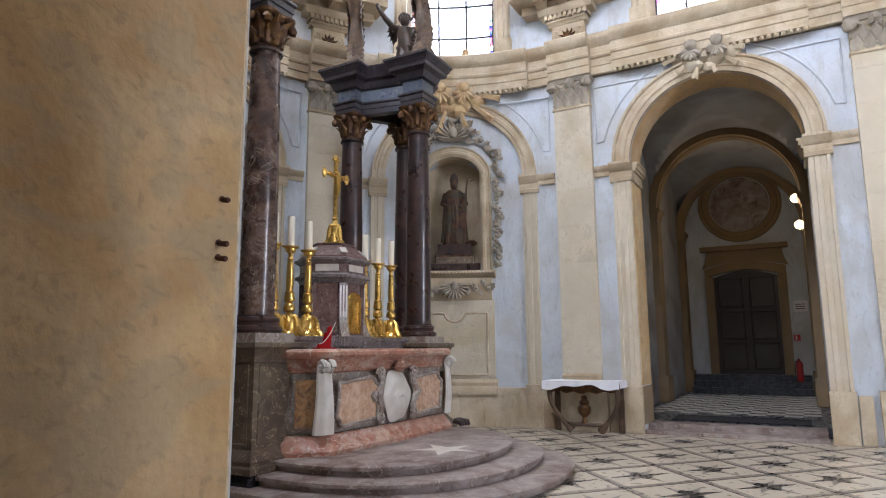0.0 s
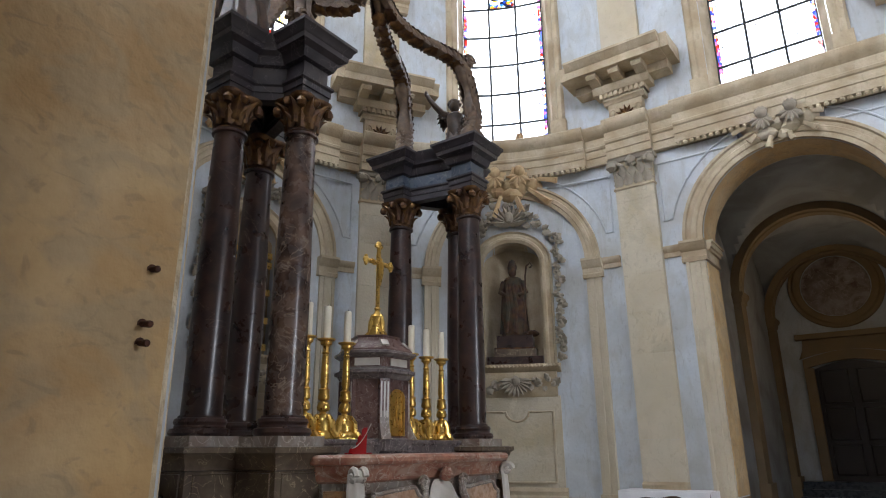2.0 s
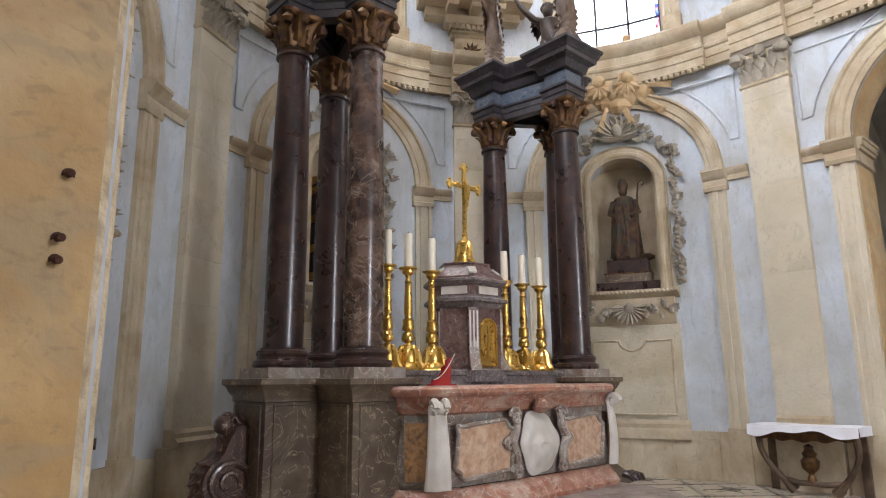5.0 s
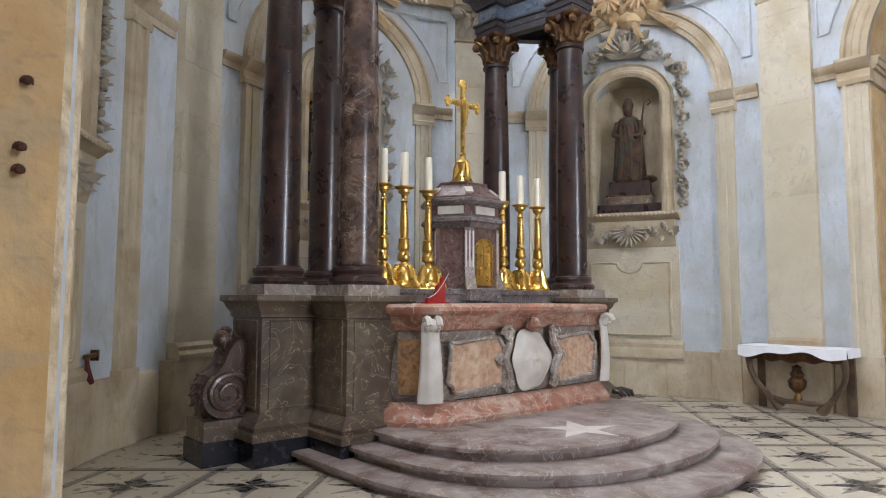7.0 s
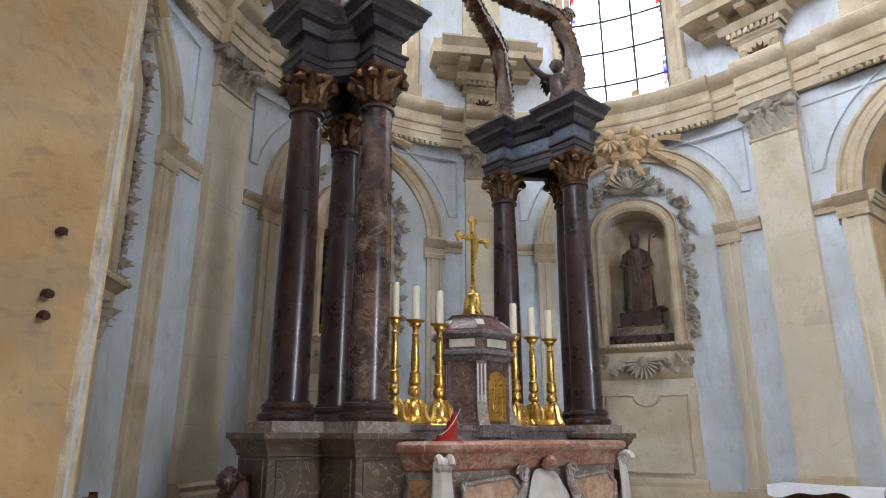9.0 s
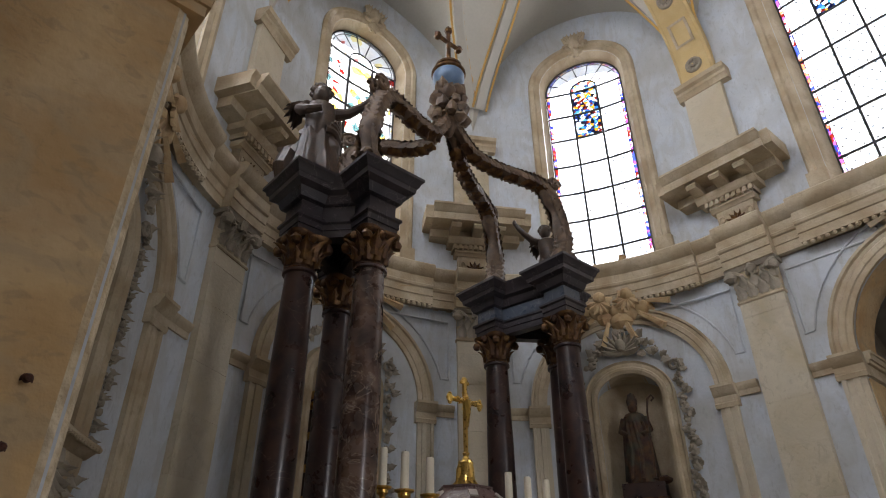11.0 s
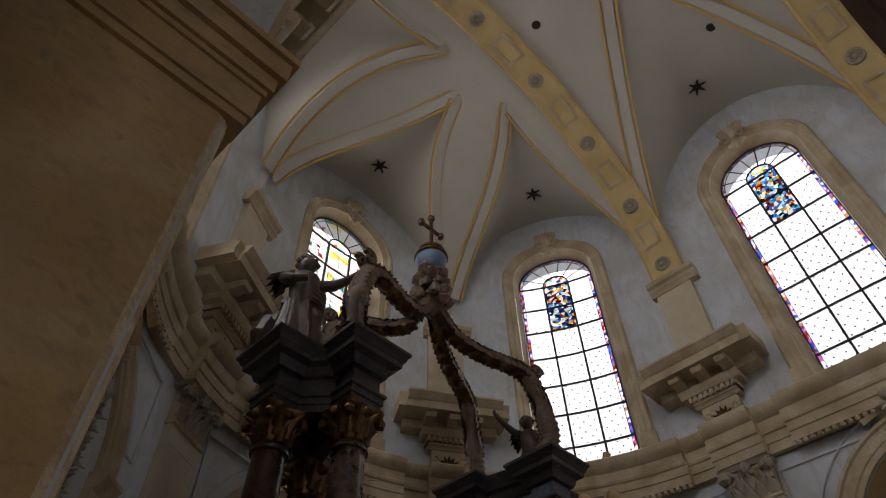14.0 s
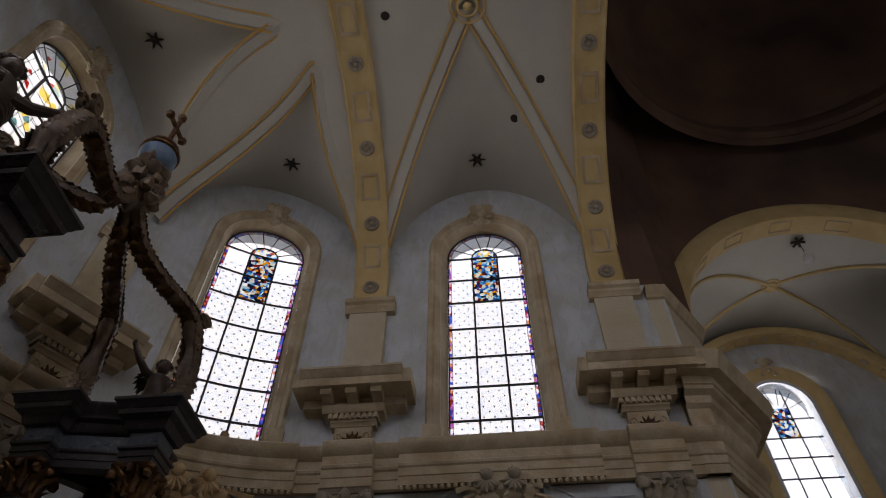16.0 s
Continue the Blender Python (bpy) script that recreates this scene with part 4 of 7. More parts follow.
    hd = Mesh().grid(lambda u, v: P(s + (0.28 + 0.44 * v) * math.cos(math.pi * u), spring + (0.28 + 0.44 * v) * math.sin(math.pi * u), W), 24, 1)
    hp = part("head_pane", hd.moved(o), main, r0)
    hp.visible_shadow = False
    hd = Mesh().grid(lambda u, v: P(s + (0.73 + 0.06 * v) * math.cos(math.pi * u), spring + (0.73 + 0.06 * v) * math.sin(math.pi * u), W), 24, 1)
    hp = part("border_arch", hd.moved(o), main if mosaic else BORDER, r0)
    hp.visible_shadow = False
    hd = Mesh().grid(lambda u, v: P(s + 0.27 * v * math.cos(math.pi * u), spring + 0.27 * v * math.sin(math.pi * u), W), 16, 2)
    hp = part("figure_panel", hd.moved(o), main if mosaic else PICTURE, r0)
    hp.visible_shadow = False
    return r0

church_window(S_A, "window_1")
church_window(S_B, "window_2")
church_window(S_C, "window_3", mosaic=True)
church_window(S_D, "window_4")
church_window(S_E, "window_5")

def glow(name, colour, strength):
    m = bpy.data.materials.new(name)
    m.use_nodes = True
    b = m.node_tree.nodes["Principled BSDF"]
    b.inputs["Base Color"].default_value = (*colour, 1)
    b.inputs["Emission Color"].default_value = (*colour, 1)
    b.inputs["Emission Strength"].default_value = strength
    return m

SKYGLOW = glow("overcast_sky_backdrop", (0.95, 0.97, 1.0), 6.5)
for s in (S_A, S_B, S_C, S_D, S_E):
    g = Mesh()
    c, o_ = Vector(P(s, 11.0, -1.6)), Vector(P(s, 0, 1)) - Vector(P(s, 0, 0))
    side = o_.cross(Vector((0, 0, 1)))
    g.face([c - side * 1.9 - Vector((0, 0, 4.2)), c + side * 1.9 - Vector((0, 0, 4.2)), c + side * 1.9 + Vector((0, 0, 4.6)), c - side * 1.9 + Vector((0, 0, 4.6))])
    thing("backdrop", g, SKYGLOW, "bright overcast sky outside a choir window", "sky", kind="structure")

# ---- high altar under its canopy ----
AY = 6.45
COL = dict(A=(-5.98, 4.24), B=(-6.58, 5.12), C=(-5.41, 4.77), D=(-6.54, 7.88), E=(-5.39, 8.10), F=(-5.98, 8.66))
PZ = 1.60

# curved steps
def step_outline(a, b, n=48):
    pts = []
    for k in range(n + 1):
        t = -math.pi / 2 + math.pi * k / n
        c, s_ = math.cos(t), math.sin(t)
        pts.append((-4.6 + a * abs(c) ** 0.9, AY - 0.15 + b * math.copysign(abs(s_) ** 0.9, s_)))
    return pts + [(-5.6, AY - 0.15 + b), (-5.6, AY - 0.15 - b)]

for k, (a, b, z0, z1) in enumerate(((2.05, 2.10, 0.0, 0.105), (1.68, 1.86, 0.105, 0.21), (1.30, 1.62, 0.21, 0.315))):
    o = step_outline(a, b)
    ins = step_outline(a - 0.03, b - 0.03)
    lip = step_outline(a - 0.05, b - 0.05)
    n = len(o)
    rings = [[(x, y, z0) for x, y in lip], [(x, y, z1 - 0.05) for x, y in lip], [(x, y, z1 - 0.045) for x, y in o], [(x, y, z1 - 0.012) for x, y in o], [(x, y, z1) for x, y in ins]]
    g = Mesh().grid(lambda u, v: rings[round(v * 4)][round(u * n) % n], n, 4, close_u=True)
    g.face(rings[-1])
    thing("altar_step", g, STEP, "curved worn grey-pink marble altar step", "step", "curved steps before the altar", "structure")
st = Mesh()
for k in range(5):
    a = math.pi / 2 + k * 2 * math.pi / 5
    i0, i1 = a - math.pi / 5, a + math.pi / 5
    st.face([(0, 0, 0), (0.15 * math.cos(i0), 0.15 * math.sin(i0), 0), (0.40 * math.cos(a), 0.40 * math.sin(a), 0), (0.15 * math.cos(i1), 0.15 * math.sin(i1), 0)])
thing("star_inlay", st, WHITEM, "white marble star set into the altar step", "star inlay", kind="structure", m=Matrix.Translation((-3.82, 6.10, 0.3165)) @ Matrix.Rotation(-0.3, 4, "Z"))


def chamfered(x0, x1, y0, y1, prof):
    """A moulded block: profile of (outwards, z) swept round a rectangle."""
    n = len(prof) - 1
    cs = [(x0, y0, -1, -1), (x1, y0, 1, -1), (x1, y1, 1, 1), (x0, y1, -1, 1)]
    g = Mesh().grid(lambda u, v: (cs[round(u * 4) % 4][0] + cs[round(u * 4) % 4][2] * prof[round(v * n)][0], cs[round(u * 4) % 4][1] + cs[round(u * 4) % 4][3] * prof[round(v * n)][0], prof[round(v * n)][1]), 4, n, close_u=True)
    for o, z in (prof[0], prof[-1]):
        g.face([(c[0] + c[2] * o, c[1] + c[3] * o, z) for c in cs])
    return g


CORN = [(0.0, 1.290), (0.02, 1.300), (0.02, 1.340), (0.05, 1.380), (0.07, 1.430), (0.10, 1.450), (0.10, 1.500), (0.0, 1.505)]
BASE = [(0.12, 0.22), (0.12, 0.28), (0.09, 0.30), (0.10, 0.34), (0.04, 0.40), (0.0, 0.44)]
def pedestal(names, label):
    xs, ys = [COL[n][0] for n in names], [COL[n][1] for n in names]
    at = (sum(xs) / len(xs), sum(ys) / len(ys), 0)
    r0 = root("column_pedestal", at, label, "pedestal", "column pedestals of the altar canopy")
    o = rel(at)
    for i, n in enumerate(names):
        x, y = COL[n]
        h = 0.31 - 0.003 * i
        dz = 0.002 * i
        part("plinth_block", Mesh().box(x - h - 0.10, x + h + 0.10, y - h - 0.10, y + h + 0.10, 0.0, 0.225 - dz).moved(o), BLACKM, r0, "black marble foot")
        part("base_moulding", chamfered(x - h, x + h, y - h, y + h, [(a, z - dz) for a, z in BASE]).moved(o), PED, r0)
        part("die", Mesh().box(x - h, x + h, y - h, y + h, 0.43, 1.30).moved(o), PED, r0)
        for (fx, fy) in ((1, 0), (0, -1)):
            c = Vector((x + fx * (h + 0.004), y + fy * (h + 0.004), 0.865))
            sd = Vector((fy, fx, 0))
            fr = [c + sd * a + Vector((0, 0, b)) for a, b in ((-0.23, -0.38), (0.23, -0.38), (0.23, 0.40), (-0.23, 0.40), (-0.23, -0.38))]
            part("panel_moulding", Mesh().tube(fr, 0.012, 5).moved(o), PED, r0)
        part("cornice", chamfered(x - h, x + h, y - h, y + h, [(a, z - dz) for a, z in CORN]).moved(o), PED, r0)
        part("column_plinth", Mesh().box(x - 0.29, x + 0.29, y - 0.29, y + 0.29, 1.50, PZ - dz).moved(o), GREYM, r0)
    return r0, o

p1, o1 = pedestal("ABC", "grey-brown veined marble pedestal carrying three dark columns")
p2, o2 = pedestal("DEF", "grey-brown veined marble pedestal carrying canopy columns")


def corinthian(bm_leaf, bell, z0, h, r):
    bell.lathe([(r * 0.98, z0), (r * 1.08, z0 + 0.02), (r * 0.98, z0 + 0.045), (r * 0.94, z0 + 0.06), (r * 1.0, z0 + h * 0.6), (r * 1.3, z0 + h * 0.88)], seg=20)
    for row, (zz, size, off) in enumerate(((z0 + 0.05, h * 0.5, 0), (z0 + 0.10, h * 0.75, math.pi / 8))):
        for k in range(8):
            a = off + k * math.pi / 4
            d = (math.cos(a), math.sin(a), 0)
            bm_leaf.leaf((d[0] * r, d[1] * r, zz), d, (0, 0, 1), size, 0.45, 0.62)
    for k in range(4):
        a = math.pi / 4 + k * math.pi / 2
        d = Vector((math.cos(a), math.sin(a), 0))
        pts = [d * (r * (1.0 + 0.75 * u)) + Vector((0, 0, z0 + h * (0.45 + 0.45 * math.sin(u * 1.9)))) for u in (0, 0.3, 0.6, 0.85, 1.0)]
        bm_leaf.tube(pts, [0.02, 0.028, 0.035, 0.04, 0.045], 6)
        bm_leaf.ball(tuple(d * r * 1.72 + Vector((0, 0, z0 + h * 0.78))), 0.062, 8, bumpy=0.3)
        e = Vector((math.cos(a + math.pi / 4), math.sin(a + math.pi / 4), 0))
        bm_leaf.ball(tuple(e * r * 1.35 + Vector((0, 0, z0 + h * 0.93))), 0.055, 8, bumpy=0.5)


def column(n="C", shaft=COLUMN):
    r0 = root("column", (*COL[n], PZ), "polished dark purple-brown marble column with gilt capital", "column", "columns of the altar canopy")
    part("base", Mesh().lathe([(0.27, 0.0), (0.285, 0.03), (0.275, 0.065), (0.24, 0.08), (0.235, 0.10), (0.25, 0.13), (0.24, 0.16), (0.215, 0.17), (0.21, 0.19)], seg=32), COLUMN, r0)
    sh = [(0.192 * (1 - 0.17 * (max(0, u - 0.3) / 0.7) ** 1.5), 0.18 + 3.0 * u) for u in [k / 14 for k in range(15)]]
    part("shaft", Mesh().lathe(sh + [(0.19, 3.19), (0.19, 3.22), (0.17, 3.23)], seg=36), shaft, r0)
    lf, bl = Mesh(), Mesh()
    corinthian(lf, bl, 3.22, 0.38, 0.165)
    part("capital_bell", bl, OLDGILT, r0)
    part("acanthus_foliage", lf, OLDGILT, r0, "worn gilt leaves on red-brown ground")
    ab = Mesh()
    prof = [(0.23, 3.57), (0.27, 3.60), (0.28, 3.64)]
    ab.grid(lambda u, v: (lambda a, rr: (rr * math.cos(a), rr * math.sin(a), prof[round(v * 2)][1]))(2 * math.pi * u, prof[round(v * 2)][0] * (1.0 + 0.16 * math.cos(4 * (2 * math.pi * u - math.pi / 4)))), 32, 2, close_u=True)
    part("abacus", ab, OLDGILT, r0)
    return r0

column("C", COLUMN_PALE)
c0 = column("A")
for i, n in enumerate("BDEF"):
    copy_thing(c0, Matrix.Translation((*COL[n], PZ)) )

EZ = 5.24
ET = EZ + 0.78           # top of the canopy entablatures
ARCHI = [(0.000, 0.000), (0.000, 0.088), (0.015, 0.093), (0.015, 0.166), (0.040, 0.186), (0.040, 0.215), (-0.020, 0.220)]
FRZ = [(-0.020, 0.215), (-0.020, 0.429)]
CRN = [(-0.020, 0.419), (0.030, 0.438), (0.050, 0.488), (0.054, 0.508), (0.067, 0.546), (0.142, 0.585), (0.150, 0.644), (0.172, 0.663), (0.187, 0.712), (0.217, 0.741), (0.217, 0.780), (0.000, 0.785)]
def canopy_entablature(names, label):
    xs, ys = [COL[n][0] for n in names], [COL[n][1] for n in names]
    at = (sum(xs) / 3, sum(ys) / 3, EZ)
    r0 = root("canopy_entablature", at, label, "entablature", "entablatures of the altar canopy")
    o = rel(at)
    h = 0.20
    blocks = []
    for i, n in enumerate(names):
        x, y = COL[n]
        blocks.append((x - h, x + h, y - h, y + h, 0.0015 * i))
    mx, my = at[0], at[1]
    for i in range(3):
        (xa, ya), (xb, yb) = COL[names[i]], COL[names[(i + 1) % 3]]
        d = Vector((xb - xa, yb - ya, 0))
        sd = Vector((-d.y, d.x, 0)).normalized()
        a, b = Vector((xa, ya, 0)), Vector((xb, yb, 0))
        def run(prof, material, name):
            n = len(prof) - 1
            ring = [(0.07 + 0.7 * p, z) for p, z in prof] + [(-0.07 - 0.7 * p, z) for p, z in reversed(prof)]
            k = len(ring)
            g = Mesh().grid(lambda u, v: a + (b - a) * u + sd * ring[round(v * k) % k][0] + Vector((0, 0, EZ - 0.004 + ring[round(v * k) % k][1])), 1, k, close_v=True)
            part(name, g.moved(o), material, r0)
        run(ARCHI, BLUEM, "architrave")
        # the ABC frieze takes the darker marble to stand for its shade
        run(FRZ, FRIEZE if "E" in names else BLUEM, "frieze")
        run(CRN, BLUEM, "cornice")
    for x0, x1, y0, y1, dz in blocks:
        # same shade-darkened frieze colour on the ABC blocks
        for prof, material, name in ((ARCHI, BLUEM, "architrave_block"), (FRZ, FRIEZE if "E" in names else BLUEM, "frieze_block"), (CRN, BLUEM, "cornice_block")):
            part(name, chamfered(x0, x1, y0, y1, [(p, EZ + z + dz) for p, z in prof]).moved(o), material, r0)
    return r0

canopy_entablature("ABC", "dark blue-black marble entablature over three columns, frieze darkened for shade")
canopy_entablature("DEF", "dark blue-black marble entablature with slate-blue frieze")

# carved ribs rising to the crown
CROWN = (-5.82, 6.32, 8.22)
def canopy_rib(x, y, label):
    at = (x, y, ET)
    r0 = root("canopy_rib", at, label, "carved rib", "carved scroll ribs of the canopy")
    o = rel(at)
    part("pedestal_block", Mesh().box(x - 0.17, x + 0.17, y - 0.17, y + 0.17, ET, ET + 0.13).moved(o), WOOD, r0)
    a, b = Vector((x, y, ET + 0.13)), Vector(CROWN)
    out = Vector((a.x - b.x, a.y - b.y, 0)).normalized()
    up = lambda z: Vector((0, 0, z))
    ctrl = [a + out * 0.05, a + out * 0.17 + up(0.38), a + out * 0.10 + up(0.92), a - out * 0.16 + up(1.34), Vector((*a.lerp(b, 0.5)[:2], a.z + 1.40)), Vector((*a.lerp(b, 0.75)[:2], a.z + 1.52)), b + out * 0.12 - up(0.16)]
    pts = []
    for k in range(31):
        t = k / 30 * (len(ctrl) - 1)
        i = min(int(t), len(ctrl) - 2)
        f = t - i
        p0, p1_, p2_, p3 = ctrl[max(0, i - 1)], ctrl[i], ctrl[i + 1], ctrl[min(len(ctrl) - 1, i + 2)]
        pts.append(0.5 * ((2 * p1_) + (p2_ - p0) * f + (2 * p0 - 5 * p1_ + 4 * p2_ - p3) * f * f + (3 * p1_ - p0 - 3 * p2_ + p3) * f ** 3))
    part("scroll_stem", Mesh().tube(pts, [0.125 - 0.045 * (k / 30) + 0.03 * math.sin(k * 1.1) for k in range(31)], 10).moved(o), WOOD, r0)
    lf = Mesh()
    for k in range(2, 29):
        d = (pts[k + 1] - pts[k - 1]).normalized()
        sd = d.cross(Vector((0, 0, 1))).normalized()
        up = sd.cross(d)
        for sg in (-1, 0, 1):
            lf.leaf(pts[k] + (sd * sg + up * (0.4 if sg else 1.0)).normalized() * 0.06, (sd * sg + up * (0.6 if sg else 1.0)).normalized(), d, 0.28 - 0.003 * k, 0.15 + 0.03 * (k % 2), 1.05)
    part("acanthus_foliage", lf.moved(o), WOOD, r0)
    und = Mesh()
    for k in range(10, 28, 2):
        d = (pts[k + 1] - pts[k - 1]).normalized()
        und.leaf(pts[k] - Vector((0, 0, 0.09)), -Vector((0, 0, 1)), d, 0.26, 0.14, 0.9)
    part("gilt_foliage", und.moved(o), OLDGILT, r0, "gilt under-leaves")
    for (k, rad) in ((0, 0.15), (14, 0.12), (29, 0.11)):
        c = pts[k] + out * (0.14 if k < 20 else -0.02) + Vector((0, 0, 0.12 if k else 0.05))
        sdv = out.cross(Vector((0, 0, 1)))
        for q in (-1, 1):
            sp = [c + sdv * 0.07 * q + (out * math.cos(t) + Vector((0, 0, 1)) * math.sin(t)) * rad * (1 - t / 14) for t in [j * 0.6 for j in range(20)]]
            part("volute", Mesh().tube(sp, 0.035, 6).moved(o), WOOD, r0)
    return r0

for n, dx, dy in (("C", 0, 0), ("E", 0, -0.05), ("D", 0, 0), ("B", 0, 0)):
    canopy_rib(COL[n][0] + dx, COL[n][1] + dy, "carved brown wooden acanthus scroll rib of the canopy")

cr = root("globe_finial", CROWN, "carved finial with cherub heads, blue globe and cross", "finial")
cr.scale = (0.86, 0.86, 0.86)
oc = rel(CROWN)
rnd = random.Random(4)
for k in range(26):
    a = k * 2.4
    zz = CROWN[2] - 0.15 + 0.9 * k / 26
    q = 0.30 - 0.10 * k / 26
    part("cherub_head" if k % 3 == 0 else "cloud_puff", Mesh().ball((CROWN[0] + q * math.cos(a), CROWN[1] + q * math.sin(a), zz), rnd.uniform(0.09, 0.15), 9, bumpy=0.5).moved(oc), WOOD, cr)
part("drop_finial", Mesh().lathe([(0.001, -0.42), (0.06, -0.38), (0.10, -0.28), (0.16, -0.2), (0.22, -0.12), (0.2, 0)], seg=14), WOOD, cr)
part("globe", Mesh().ball((0, 0, 1.0), 0.30, 22), BLUEGLOBE, cr, "blue painted globe")
part("globe_band", Mesh().lathe([(0.285, 1.07), (0.325, 1.09), (0.325, 1.13), (0.27, 1.15)], seg=24), OLDGILT, cr)
part("wreath", Mesh().lathe([(0.20, 1.2), (0.27, 1.24), (0.26, 1.30), (0.10, 1.32)], seg=16), OLDGILT, cr)
cx = Mesh().tube([(0, 0, 1.3), (0, 0, 2.3)], 0.045, 6)
cx.tube([(0, -0.26, 1.98), (0, 0.26, 1.98)], 0.045, 6)
for p in ((0, -0.27, 1.98), (0, 0.27, 1.98), (0, 0, 2.31)):
    cx.ball(p, 0.085, 8, bumpy=0.3)
part("cross", cx, OLDGILT, cr, "gilt wooden cross")


def figure(name, at, h, face, material, label, cat, arm=True, wing=False, extra=None):
    """A carved figure as one plain mesh."""
    g = Mesh()
    k = h / 1.6
    def robe(u, v):
        a, z = 2 * math.pi * u, 1.30 * v
        r = (0.27 - 0.10 * v + 0.05 * math.sin(3.0 * v)) * (1 + 0.10 * math.sin(7 * a + 4 * v) * (1 - v * 0.6))
        return (k * r * math.cos(a) * 0.85, k * r * math.sin(a), k * z)
    g.grid(robe, 28, 14, close_u=True)
    g.ball((0, 0, k * 1.29), k * 0.19, 12, 0.75, 1.1, 0.5)
    g.ball((k * 0.02, 0, k * 1.48), k * 0.11, 12, 0.95, 0.85, 1.2)
    for sg in (-1, 1):
        if arm and sg > 0:
            pts = [(0, k * 0.2, k * 1.25), (k * 0.1, k * 0.36, k * 1.32), (k * 0.15, k * 0.58, k * 1.55)]
        else:
            pts = [(0, sg * k * 0.2, k * 1.25), (k * 0.06, sg * k * 0.28, k * 1.0), (k * 0.2, sg * k * 0.14, k * 0.88)]
        g.tube(pts, [k * 0.075, k * 0.065, k * 0.045], 8)
        if wing:
            for j in range(4):
                g.leaf((-k * 0.14, sg * k * 0.10, k * (1.05 + 0.04 * j)), (-1, sg * 0.3, 0), (-0.15, sg * (0.30 + 0.08 * j), 0.5 - 0.3 * j), k * 0.42, 0.15, 0.5)
            g.ball((-k * 0.15, sg * k * 0.2, k * 1.2), k * 0.15, 10, 0.6, 1.0, 1.3, 0.5)
    for j in range(8):
        a = j * 0.8
        g.tube([(k * 0.2 * math.cos(a), k * 0.22 * math.sin(a), k * 1.15), (k * 0.24 * math.cos(a + 0.3), k * 0.26 * math.sin(a + 0.3), k * 0.6), (k * 0.28 * math.cos(a + 0.1), k * 0.30 * math.sin(a + 0.1), k * 0.05)], [k * 0.03, k * 0.045, k * 0.04], 6)
    if extra:
        extra(g, k)
    return thing(name, g, material, label, cat, m=Matrix.Translation(at) @ Matrix.Rotation(face, 4, "Z"))

